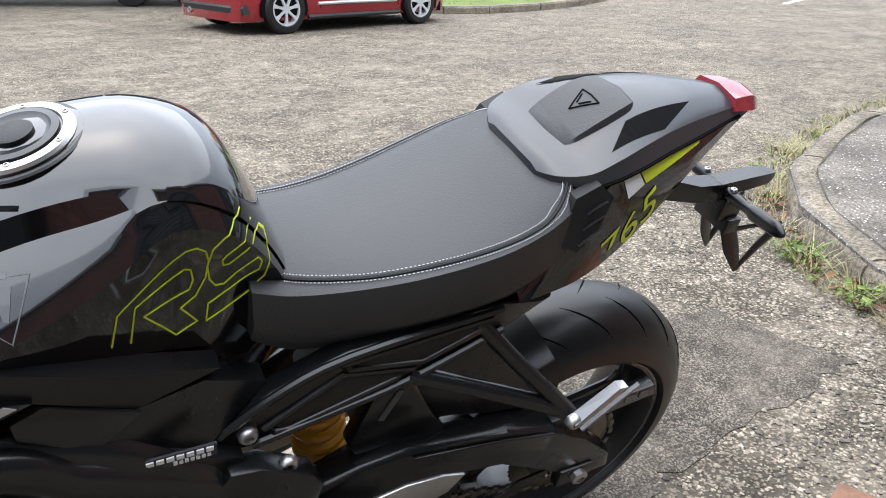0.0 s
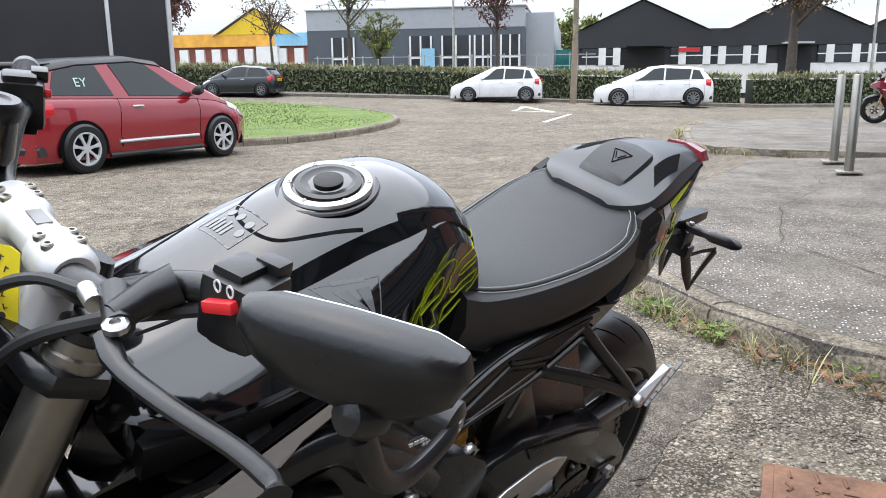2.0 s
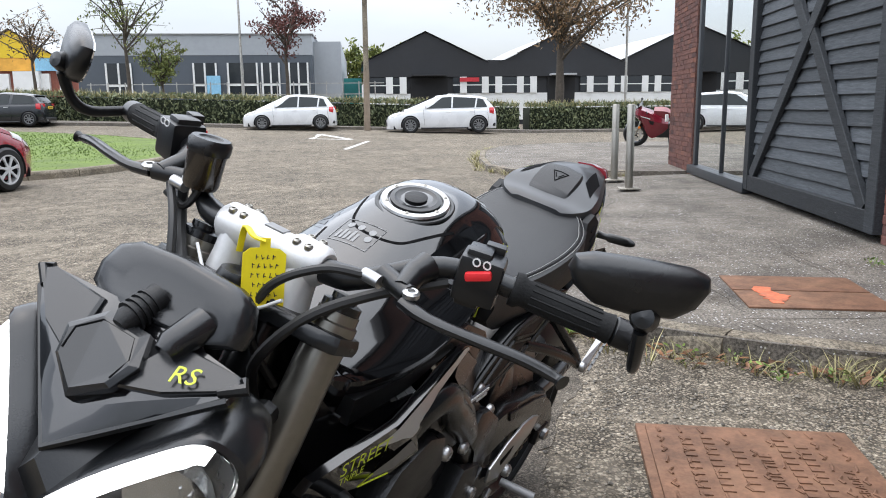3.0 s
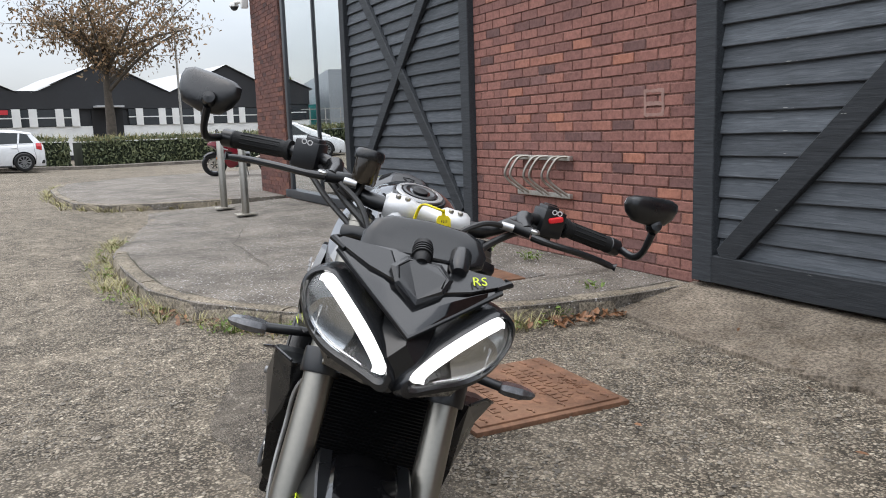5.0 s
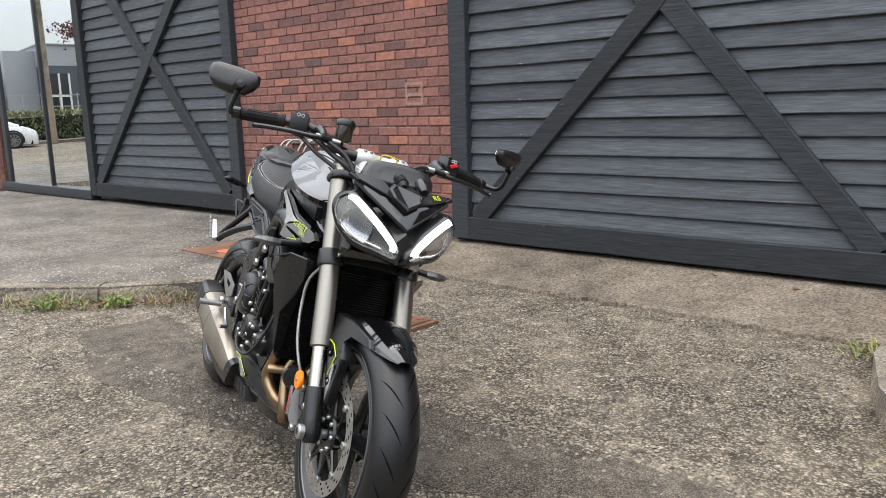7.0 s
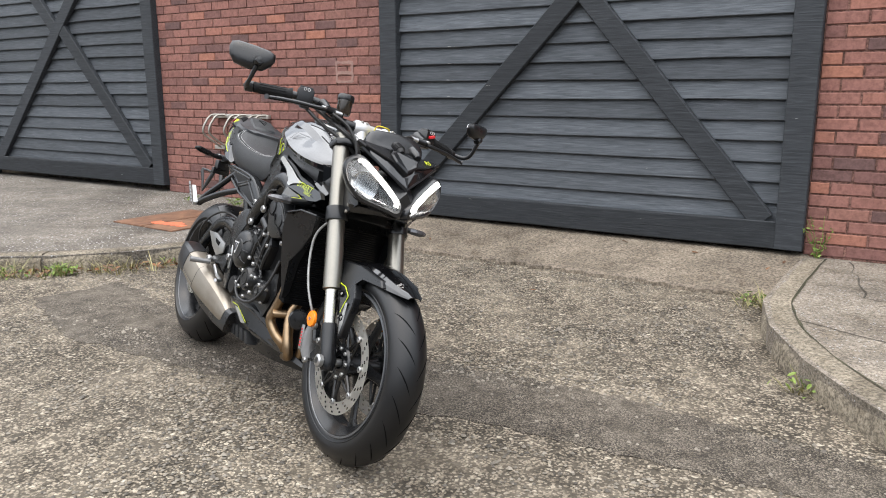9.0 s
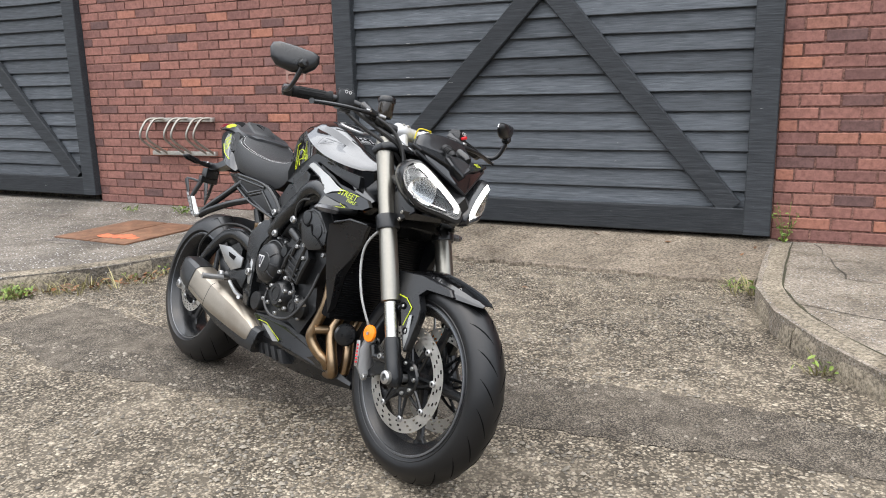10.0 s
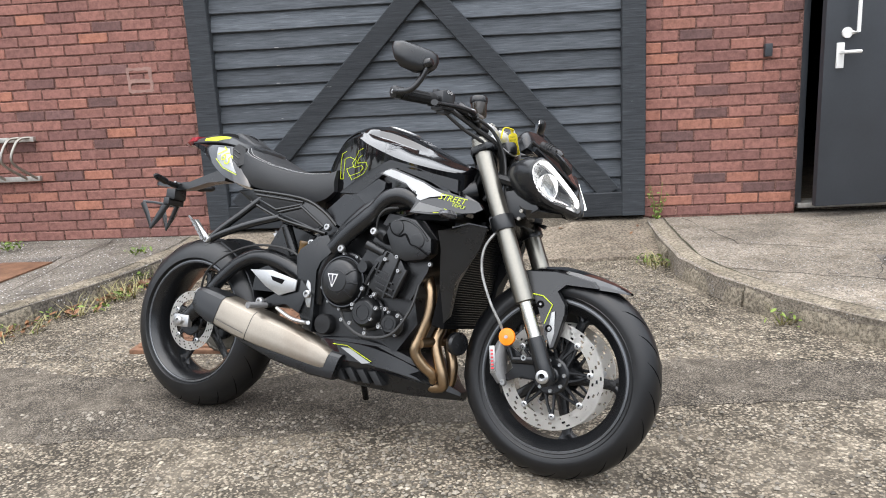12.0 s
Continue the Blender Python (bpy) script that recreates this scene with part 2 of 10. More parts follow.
MOSS = surf("mossy_dirt", (0.050, 0.047, 0.024), 0.95, 0, 0.4, 9, 60, bump=0.6, dirt=(0.045, 0.036, 0.026))
MORTAR = concrete_material("mortar", (0.205, 0.112, 0.092))
WOOD = wood_material(k=1.28)
FRAME_WOOD = wood_material("black_painted_timber", 0.52)
STEEL = surf("brushed_steel", (0.34, 0.325, 0.29), 0.40, 1.0, 0.14, 5, 120, dirt=(0.22, 0.19, 0.15))
GALV = surf("galvanised_steel", (0.50, 0.49, 0.46), 0.5, 0.8, 0.2, 12, 60, dirt=(0.25, 0.19, 0.13))
RUST = surf("rusted_iron", (0.20, 0.105, 0.062), 0.75, 0.35, 0.35, 9, 60, bump=0.5, dirt=(0.26, 0.15, 0.09))
DARK_STEEL = surf("dark_painted_steel", (0.030, 0.034, 0.040), 0.45, 0.0, 0.12, 3, 70)
WHITE_PAINT = surf("white_paint", (0.72, 0.72, 0.70), 0.55, 0, 0.06, 2, 40)
ROAD_PAINT = surf("road_paint", (0.62, 0.61, 0.58), 0.8, 0, 0.15, 4, 50, dirt=(0.3, 0.29, 0.27))
# near-black: the dark of unlit insides is put into the colour
INTERIOR = surf("unlit_interior", (0.012, 0.012, 0.013), 0.8, 0, 0.2)
BLACK_CLAD = surf("black_cladding", (0.020, 0.021, 0.024), 0.6, 0, 0.15, 0.8, 6)
GREY_CLAD = surf("grey_cladding", (0.33, 0.35, 0.37), 0.5, 0, 0.08, 0.3, 4)
SLATE_CLAD = surf("slate_grey_cladding", (0.075, 0.088, 0.105), 0.5, 0, 0.08, 0.3, 4)
YELLOW_CLAD = surf("yellow_cladding", (0.72, 0.50, 0.02), 0.5, 0, 0.08, 0.2, 2)
ORANGE_CLAD = surf("orange_cladding", (0.70, 0.36, 0.05), 0.5, 0, 0.2, 0.25, 2)
ROOF_SHEET = surf("roof_sheet", (0.42, 0.43, 0.44), 0.6, 0, 0.1, 0.3, 3)
FAR_BRICK = surf("far_brick", (0.24, 0.085, 0.06), 0.85, 0, 0.2, 1.5, 8)
WINDOW_DARK = surf("window_glass_dark", (0.03, 0.035, 0.04), 0.08, 0, 0.1)
TEAL = surf("teal_sheet", (0.05, 0.30, 0.28), 0.5, 0, 0.1)
RED_SIGN = surf("red_sign", (0.50, 0.03, 0.04), 0.5)
BLUE_SIGN = surf("blue_sign", (0.25, 0.50, 0.68), 0.5)
GRASS = leaf_material("grass_blades", (0.070, 0.120, 0.014), (0.140, 0.205, 0.032))
TURF = surf("turf", (0.105, 0.155, 0.020), 0.9, 0, 0.25, 1.5, 30, bump=0.4)
HEDGE_LEAF = leaf_material("hedge_leaves", (0.060, 0.080, 0.036), (0.165, 0.180, 0.085))
DRY_GRASS = leaf_material("dry_stems", (0.18, 0.17, 0.06), (0.34, 0.30, 0.14))
TREE_LEAF = leaf_material("autumn_leaves", (0.09, 0.070, 0.035), (0.30, 0.18, 0.09))
GREEN_LEAF = leaf_material("green_leaves", (0.07, 0.10, 0.02), (0.22, 0.24, 0.06))
RED_LEAF = leaf_material("red_leaves", (0.06, 0.018, 0.016), (0.16, 0.05, 0.04))
WEED = leaf_material("weed_leaves", (0.06, 0.12, 0.015), (0.20, 0.27, 0.05))
FALLEN = leaf_material("fallen_leaves", (0.09, 0.045, 0.022), (0.26, 0.12, 0.05))
BARK = surf("bark", (0.085, 0.070, 0.055), 0.9, 0, 0.3, 6, 40, bump=0.8)
POLE_WOOD = surf("weathered_pole", (0.24, 0.19, 0.14), 0.85, 0, 0.2, 2, 20)
STONES = leaf_material("loose_chippings", (0.050, 0.043, 0.034), (0.27, 0.238, 0.190))
PANE = glassy("window_glass", (0.93, 0.96, 0.95))
PANE.node_tree.nodes["Principled BSDF"].inputs["IOR"].default_value = 1.6
PANE.node_tree.nodes["Principled BSDF"].inputs["Metallic"].default_value = 0.75

# ---- mesh tools ----


class Shape:
    """Collects solid pieces into one bmesh."""

    def __init__(self):
        self.bm = bmesh.new()

    def faces(self, verts, faces):
        vs = [self.bm.verts.new(v) for v in verts]
        for f in faces:
            try:
                self.bm.faces.new([vs[i] for i in f])
            except ValueError:
                pass
        return vs

    def box(self, c, s, m=None, bevel=0.0):
        x, y, z = (v / 2 for v in s)
        pts = [Vector((a * x, b * y, d * z)) for a in (-1, 1) for b in (-1, 1) for d in (-1, 1)]
        t = Matrix.Translation(c) @ (m or Matrix.Identity(4))
        vs = self.faces([t @ p for p in pts], [(0, 1, 3, 2), (4, 6, 7, 5), (0, 4, 5, 1), (2, 3, 7, 6), (0, 2, 6, 4), (1, 5, 7, 3)])
        if bevel:
            self.bevel(vs, bevel)
        return self

    def bevel(self, vs, width, segments=2):
        es = list({e for v in vs for e in v.link_edges})
        bmesh.ops.bevel(self.bm, geom=es, offset=width, segments=segments, affect="EDGES", profile=0.6, clamp_overlap=True)
        return self

    def loft(self, rings, caps=True, closed=False):
        n = len(rings[0])
        vs = [[self.bm.verts.new(p) for p in ring] for ring in rings]
        pairs = list(zip(vs, vs[1:])) + ([(vs[-1], vs[0])] if closed else [])
        for a, b in pairs:
            for i in range(n):
                j = (i + 1) % n
                try:
                    self.bm.faces.new((a[i], a[j], b[j], b[i]))
                except ValueError:
                    pass
        if caps and not closed:
            if caps != "end":
                self.bm.faces.new(vs[0][::-1])
            if caps != "start":
                self.bm.faces.new(vs[-1])
        return self

    def tube(self, pts, r, n=10, closed=False, flat=1.0, up=None):
        """A round bar along points; r may be a list."""
        pts = [Vector(p) for p in pts]
        k = len(pts)
        rs = r if isinstance(r, (list, tuple)) else [r] * k
        rings, ref = [], None
        for i, p in enumerate(pts):
            a = pts[(i - 1) % k] if (closed or i > 0) else p
            b = pts[(i + 1) % k] if (closed or i < k - 1) else p
            d = (b - a).normalized()
            if ref is None:
                ref = Vector(up) if up else (Vector((0, 0, 1)) if abs(d.z) < 0.9 else Vector((1, 0, 0)))
            u = (ref - d * ref.dot(d)).normalized()
            ref = u
            w = d.cross(u)
            rings.append([p + rs[i] * (math.cos(q) * u + flat * math.sin(q) * w) for q in (2 * math.pi * j / n for j in range(n))])
        return self.loft(rings, not closed, closed)

    def smooth_tube(self, pts, r, n=10, steps=5, flat=1.0, up=None):
        return self.tube(curve_points(pts, steps), r, n, flat=flat, up=up)

    def cyl(self, a, b, r, r2=None, n=18):
        return self.tube([a, b], [r, r if r2 is None else r2], n)

    def lathe(self, profile, origin, axis, n=32, closed=True):
        """Turns (radius, height) pairs round an axis; closed: the profile is a loop, else it is capped."""
        o, ax = Vector(origin), Vector(axis).normalized()
        u = ax.orthogonal().normalized()
        w = ax.cross(u)
        rings = []
        for j in range(n):
            q = 2 * math.pi * j / n
            rings.append([o + ax * h + (u * math.cos(q) + w * math.sin(q)) * r for r, h in profile])
        vs = [[self.bm.verts.new(p) for p in ring] for ring in rings]
        k = len(profile)
        for j in range(n):
            a, b = vs[j], vs[(j + 1) % n]
            for i in range(k if closed else k - 1):
                try:
                    self.bm.faces.new((a[i], b[i], b[(i + 1) % k], a[(i + 1) % k]))
                except ValueError:
                    pass
        if not closed:
            for i in (0, k - 1):
                if profile[i][0] > 1e-6:
                    self.bm.faces.new([v[i] for v in vs])
        return self

    def prism(self, outline, m, depth, bevel=0.0, centred=True):
        """A flat outline in the frame m (its x and y), with thickness along its z."""
        z0, z1 = (-depth / 2, depth / 2) if centred else (0, depth)
        n = len(outline)
        pts = [m @ Vector((x, y, z)) for z in (z0, z1) for x, y in outline]
        vs = [self.bm.verts.new(p) for p in pts]
        fs = [self.bm.faces.new(vs[:n][::-1]), self.bm.faces.new(vs[n:])]
        for i in range(n):
            j = (i + 1) % n
            self.bm.faces.new((vs[i], vs[j], vs[n + j], vs[n + i]))
        if bevel:
            es = [e for f in fs for e in f.edges]
            bmesh.ops.bevel(self.bm, geom=es, offset=bevel, segments=2, affect="EDGES", profile=0.6, clamp_overlap=True)
        return self

    def grid(self, fn, nu, nv):
        vs = [[self.bm.verts.new(fn(i / nu, j / nv)) for j in range(nv + 1)] for i in range(nu + 1)]
        for i in range(nu):
            for j in range(nv):
                self.bm.faces.new((vs[i][j], vs[i + 1][j], vs[i + 1][j + 1], vs[i][j + 1]))
        return self

    def mesh(self, name, material, smooth=38, clean=True):
        if clean:
            bmesh.ops.recalc_face_normals(self.bm, faces=self.bm.faces[:])
        me = bpy.data.meshes.new(name)
        self.bm.to_mesh(me)
        self.bm.free()
        me.materials.append(material)
        if smooth:
            me.shade_smooth()
            me.set_sharp_from_angle(angle=radians(smooth))
        return me


def curve_points(pts, steps=5):
    """A smooth line through the points."""
    p = [Vector(q) for q in pts]
    out = []
    for i in range(len(p) - 1):
        a, b, c, d = p[max(i - 1, 0)], p[i], p[i + 1], p[min(i + 2, len(p) - 1)]
        for s in range(steps):
            t = s / steps
            out.append(0.5 * ((2 * b) + (c - a) * t + (2 * a - 5 * b + 4 * c - d) * t * t + (3 * b - a - 3 * c + d) * t ** 3))
    return out + [p[-1]]


def part(name, shape, material, parent=None, label="", m=None, smooth=38):
    """One mesh object, under a thing or a part if one is given."""
    me = shape if isinstance(shape, bpy.types.Mesh) else shape.mesh(name, material, smooth)
    ob = new(name, me)
    if parent:
        ob.parent = parent
    if m is not None:
        ob.matrix_basis = m
    if label:
        ob["label"] = label
    return ob


def thing(name, label, category, m=None, group="", kind=""):
    ob = new(name)
    ob.empty_display_size = 0.1
    if m is not None:
        ob.matrix_basis = m
    return tagged(ob, label, category, group, kind)


def rise(x, y):
    """The height of the asphalt: level in the yard, rising gently towards the far road."""
    u = min(1.0, max(0.0, (-x - 12.0) / 17.0))
    return u * (0.10 + 0.034 * min(30.0, max(-3.0, -(y + 5.0))))


def raised_text(body, size, parent, m, material, depth=0.0015, label="", name="lettering", shear=0.0, outline=0.0):
    """Lettering in the built-in font as a mesh."""
    cu = bpy.data.curves.new(name, "FONT")
    cu.body, cu.size, cu.extrude, cu.shear = body, size, depth, shear
    cu.align_x, cu.align_y, cu.resolution_u = "CENTER", "CENTER", 3
    cu.space_character = 1.05
    tmp = bpy.data.objects.new(name, cu)
    scene.collection.objects.link(tmp)
    me = bpy.data.meshes.new_from_object(tmp.evaluated_get(bpy.context.evaluated_depsgraph_get()))
    bpy.data.objects.remove(tmp)
    bpy.data.curves.remove(cu)
    me.materials.clear()
    me.materials.append(material)
    return part(name, me, material, parent, label, m)


# ---- the ground ----
def build_ground():
    xs = [-400, -250, -150, -100, -80, -60, -50, -42, -36, -30, -26, -22, -18, -15, -12, -10, -8, -6, -4, -2, 0, 2, 4, 6, 8, 12, 20, 40, 100, 400]
    ys = [-400, -200, -120, -80, -60, -45, -35, -28, -22, -18, -14, -11, -8, -6, -4, -2, 0, 3, 8, 15, 30, 60, 120, 400]
    s = Shape()
    vs = [[s.bm.verts.new((x, y, rise(x, y))) for y in ys] for x in xs]
    for i in range(len(xs) - 1):
        for j in range(len(ys) - 1):
            s.bm.faces.new((vs[i][j], vs[i + 1][j], vs[i + 1][j + 1], vs[i][j + 1]))
    tagged(part("ground", s, ASPHALT), "worn grey asphalt yard strewn with coarse chippings", "asphalt", kind="structure")


build_ground()


def slab(name, outline, z0, z1, material, label, category, rough_edge=0.0):
    """A flat raised area given by its outline."""
    s = Shape()
    s.prism(outline, Matrix.Translation((0, 0, z0)), z1 - z0, centred=False)
    ob = part(name, s, material, smooth=0)
    return tagged(ob, label, category, kind="structure")


def wobble(outline, step, amp, seed):
    """The outline with points added along it and shifted a little."""
    rng = random.Random(seed)
    out = []
    for (x0, y0), (x1, y1) in zip(outline, outline[1:] + outline[:1]):
        n = max(1, int(math.hypot(x1 - x0, y1 - y0) / step))
        for i in range(n):
            f = i / n
            out.append((x0 + (x1 - x0) * f + rng.uniform(-amp, amp), y0 + (y1 - y0) * f + rng.uniform(-amp, amp)))
    return out


def fade(x):
    """The west kerb drops away beyond the gate."""
    return min(1.0, max(0.12, 1.0 - (-5.4 - x) / 1.6))


def pavement_with_kerb(name, line, back, z, stone, label):
    """A pavement bounded by a line of kerb stones; back: the points that close its outline."""
    top = slab(name, line + back, -0.05, z - 0.008, PAVING_EAST if name == "pavement_east" else PAVING, label, "pavement")
    if name == "pavement_west":
        for v in top.data.vertices:
            if v.co.y < -1.0 and v.co.z > 0:
                v.co.z *= fade(v.co.x)
    pts = [Vector((x, y, 0)) for x, y in line]
    lengths = [(b - a).length for a, b in zip(pts, pts[1:])]
    total = sum(lengths)
    rng = random.Random(len(line))

    def along(d):
        for a, b, ln in zip(pts, pts[1:], lengths):
            if d <= ln:
                return a + (b - a) * (d / ln)
            d -= ln
        return pts[-1]

    moss = Shape()
    seam = [(along(total * i / 90.0), along(min(total, total * i / 90.0 + 0.05))) for i in range(90)]
    rows = []
    for a, b in seam:
        t = (b - a).normalized()
        nrm = Vector((-t.y, t.x, 0)) * SIDE[name]
        hz = z * (fade(a.x) if name == "pavement_west" else 1.0) - 0.004
        q = rng.uniform(0.116, 0.122)
        rows.append((a + nrm * q + Vector((0, 0, hz)), a + nrm * (q + rng.uniform(0.004, 0.015)) + Vector((0, 0, hz))))
    for (a, b), (c, e) in zip(rows, rows[1:]):
        moss.faces([a, b, e, c], [(0, 1, 2, 3)])
    part("kerb_seam", moss, MOSS, top, smooth=0)
    d = 0.0
    while d < total - 0.05:
        ln = min(stone * rng.uniform(0.9, 1.1), total - d)
        a, b = along(d + 0.009), along(d + ln - 0.009)
        mid = along(d + ln / 2)
        t = (b - a).normalized()
        nrm = Vector((-t.y, t.x, 0))
        w = 0.120
        mid2 = (a + b) / 2
        bow = mid - mid2
        s = Shape()
        rings = []
        for f, k in ((0, 0), (0.25, 0.75), (0.5, 1), (0.75, 0.75), (1, 0)):
            c = a + (b - a) * f + bow * k
            hz = z * (fade(c.x) if name == "pavement_west" else 1.0) + rng.uniform(-0.007, 0.005)
            e = rng.uniform(-0.012, 0.012)
            prof = [(-0.016 + e, -0.06), (-0.010 + e, hz - 0.042), (0.004 + e * 0.5, hz - 0.018), (0.022, hz - 0.004), (0.040, hz), (w - 0.012, hz), (w, hz - 0.010), (w, -0.06)]
            rings.append([c + nrm * (SIDE[name] * q) + Vector((0, 0, h)) for q, h in prof])
        s.loft(rings)
        part("kerb_stone", s, KERB, top, smooth=50)
        d += ln
    return top


SIDE = {"pavement_west": -1, "pavement_east": 1, "pavement_far": -1}
WEST_KERB = [(-1.70, -0.05), (-1.69, -0.55), (-1.76, -1.05), (-1.92, -1.6), (-2.14, -2.05), (-2.5, -2.45), (-3.06, -2.84), (-3.7, -3.06), (-4.6, -3.12), (-5.6, -3.13), (-6.3, -3.05), (-7.4, -2.8), (-8.9, -2.45), (-10.4, -2.25)]
EAST_KERB = [(1.505, -0.05), (1.48, -0.6), (1.475, -1.2), (1.57, -1.6), (1.76, -2.0), (1.95, -2.28), (2.2, -2.58), (2.6, -2.9), (3.2, -3.2), (4.0, -3.4), (5.5, -3.5), (9.0, -3.5)]
FAR_KERB = [(-10.85, -0.9), (-10.95, -1.9), (-11.3, -2.75), (-12.2, -3.2), (-14.2, -3.42), (-16.5, -3.5), (-19.0, -3.2), (-20.5, -1.6), (-21.0, 1.0), (-21.2, 6.0)]
pavement_with_kerb("pavement_west", WEST_KERB, [(-10.4, 0.1), (-1.70, 0.1)], 0.11, 0.9, "worn speckled grey paving with cracked patches")
pavement_with_kerb("pavement_east", EAST_KERB, [(9.0, 0.1), (1.505, 0.1)], 0.12, 0.9, "worn grey paving with patched areas by the wall")
pavement_with_kerb("pavement_far", FAR_KERB, [(-10.85, 6.0)], 0.11, 0.9, "worn pavement corner by the road")


def build_ramp():
    s = Shape()
    edge = wobble([(-1.68, -0.68), (-0.6, -0.76), (0.4, -0.78), (1.46, -0.78)], 0.12, 0.02, 5)[:-10]
    edge = [(x, y) for x, y in edge if -1.69 < x < 1.47]
    edge = [(-1.70, -0.66)] + [p for p in edge if p[0] > -1.6] + [(1.53, -0.78)]
    edge.sort()
    top_f = [s.bm.verts.new((x, y, 0.022)) for x, y in edge]
    top_b = [s.bm.verts.new((x, 0.1, 0.135)) for x, y in edge]
    bot_f = [s.bm.verts.new((x, y - 0.01, -0.03)) for x, y in edge]
    for i in range(len(edge) - 1):
        s.bm.faces.new((top_f[i], top_f[i + 1], top_b[i + 1], top_b[i]))
        s.bm.faces.new((bot_f[i], bot_f[i + 1], top_f[i + 1], top_f[i]))
    tagged(part("ramp", s, RAMP, smooth=0), "stained pale concrete ramp sloping up to the gate", "concrete ramp", kind="structure")


build_ramp()
strip = wobble([(-1.95, -2.85), (-1.88, -2.36), (-1.0, -2.6), (1.2, -2.45), (2.05, -2.55), (2.25, -2.72), (2.9, -3.12), (1.9, -2.86), (0.8, -2.93), (-0.3, -3.1), (-1.23, -3.13)], 0.05, 0.022, 3)
slab("asphalt_patch", strip, -0.02, 0.003, PATCH_ASPHALT, "smooth dark asphalt trench patch across the yard", "asphalt patch")

# ---- the building ----
WALL_TOP = 3.75


def build_unseen_wall():
    """An added, unseen dark wall on the side the walk turns its back to; it darkens reflections in the paint."""
    s = Shape()
    s.box((16.0, -24.0, 2.6), (40.0, 0.4, 5.4)).box((30.0, -12.0, 2.6), (0.4, 24.0, 5.4))
    tagged(part("wall_unseen", s, SLATE_CLAD, smooth=0), "unseen plain dark wall added behind the walk to darken reflections", "wall", kind="structure")


build_unseen_wall()


def wall_block(name, x0, x1, z0, z1, y0=-0.005, y1=0.34, material=None):
    s = Shape()
    s.box(((x0 + x1) / 2, (y0 + y1) / 2, (z0 + z1) / 2), (x1 - x0, y1 - y0, z1 - z0))
    return part(name, s, material or MORTAR, smooth=0)

from mathutils.bvhtree import BVHTree

# ---- the motorcycle: x ahead from the rear axle, y to its left, z up when upright ----
GLOSS = surf("gloss_black_paint", (0.0030, 0.0030, 0.0035), 0.10, 0, 0.1, 3, 30, coat=1.0, spec=0.3)
SATIN = surf("satin_black_plastic", (0.0070, 0.0075, 0.0084), 0.29, 0, 0.15, 14, 260, bump=0.10, spec=0.5)
COWL_SATIN = surf("satin_cowl_plastic", (0.0120, 0.0128, 0.0140), 0.24, 0, 0.15, 14, 260, bump=0.06, spec=0.5)
MATT = surf("matt_black_plastic", (0.0070, 0.0073, 0.0080), 0.52, 0, 0.2, 14, 320, bump=0.25, spec=0.35)
FRAME_BLACK = surf("black_frame_coat", (0.0070, 0.0076, 0.0084), 0.25, 0.1, 0.15, 10, 240, bump=0.1, spec=0.5)
ENGINE_BLACK = surf("engine_coat", (0.0095, 0.0100, 0.0108), 0.30, 0.15, 0.18, 12, 200, bump=0.3, spec=0.5)
GRAPHITE = surf("graphite_paint", (0.030, 0.032, 0.035), 0.36, 0.1, 0.08, 3, 60, coat=0.2)
SILVER_PAINT = surf("silver_paint", (0.36, 0.365, 0.36), 0.28, 0.5, 0.08, 3, 60, coat=0.5)
WING_SILVER = surf("dull_silver_paint", (0.46, 0.465, 0.46), 0.32, 0.15, 0.06, 3, 60, coat=0.5)
GREY_PANEL = surf("grey_panel_paint", (0.17, 0.17, 0.165), 0.35, 0.3, 0.08, 3, 60)
LIME = surf("lime_decal", (0.50, 0.60, 0.015), 0.4, 0, 0.04, 4, 40)
WHITE_DECAL = surf("white_decal", (0.60, 0.60, 0.595), 0.4, 0, 0.04, 4, 40)
GHOST = surf("pale_grey_decal", (0.075, 0.078, 0.082), 0.3, 0, 0.04, 4, 40)
STICKER = surf("grey_sticker", (0.22, 0.222, 0.225), 0.45, 0, 0.04, 4, 40)
SEAT = surf("seat_cover", (0.0180, 0.0190, 0.0205), 0.50, 0, 0.12, 10, 420, bump=0.35, spec=0.5)
RUBBER = surf("tyre_rubber", (0.0052, 0.0056, 0.0064), 0.38, 0, 0.2, 7, 150, bump=0.08, dirt=(0.010, 0.010, 0.010), spec=0.42)
GRIP = surf("grip_rubber", (0.010, 0.0105, 0.011), 0.7, 0, 0.15, 12, 300, bump=0.4, spec=0.25)
RIM = surf("dark_alloy_rim", (0.0100, 0.0105, 0.0115), 0.24, 0.1, 0.12, 8, 150, spec=0.5)
RIM_EDGE = surf("grey_rim_edge", (0.11, 0.115, 0.122), 0.22, 0.5, 0.1, 8, 150)
DISC_STEEL = surf("disc_steel", (0.68, 0.66, 0.62), 0.42, 0.9, 0.08, 20, 250)
ALLOY = surf("machined_alloy", (0.44, 0.44, 0.435), 0.30, 0.9, 0.08, 10, 150)
CHROME = surf("fork_chrome", (0.44, 0.425, 0.385), 0.20, 1.0, 0.04, 6, 80)
FORK = surf("anodised_fork", (0.235, 0.224, 0.196), 0.30, 0.9, 0.08, 5, 120)
BRONZE = surf("heat_tinted_pipe", (0.33, 0.235, 0.145), 0.32, 1.0, 0.18, 9, 90, dirt=(0.17, 0.12, 0.085))
MUFFLER = surf("brushed_silencer", (0.345, 0.308, 0.258), 0.42, 1.0, 0.10, 5, 200, dirt=(0.22, 0.18, 0.14))
SPRING = surf("yellow_spring", (0.62, 0.30, 0.02), 0.4, 0, 0.1)
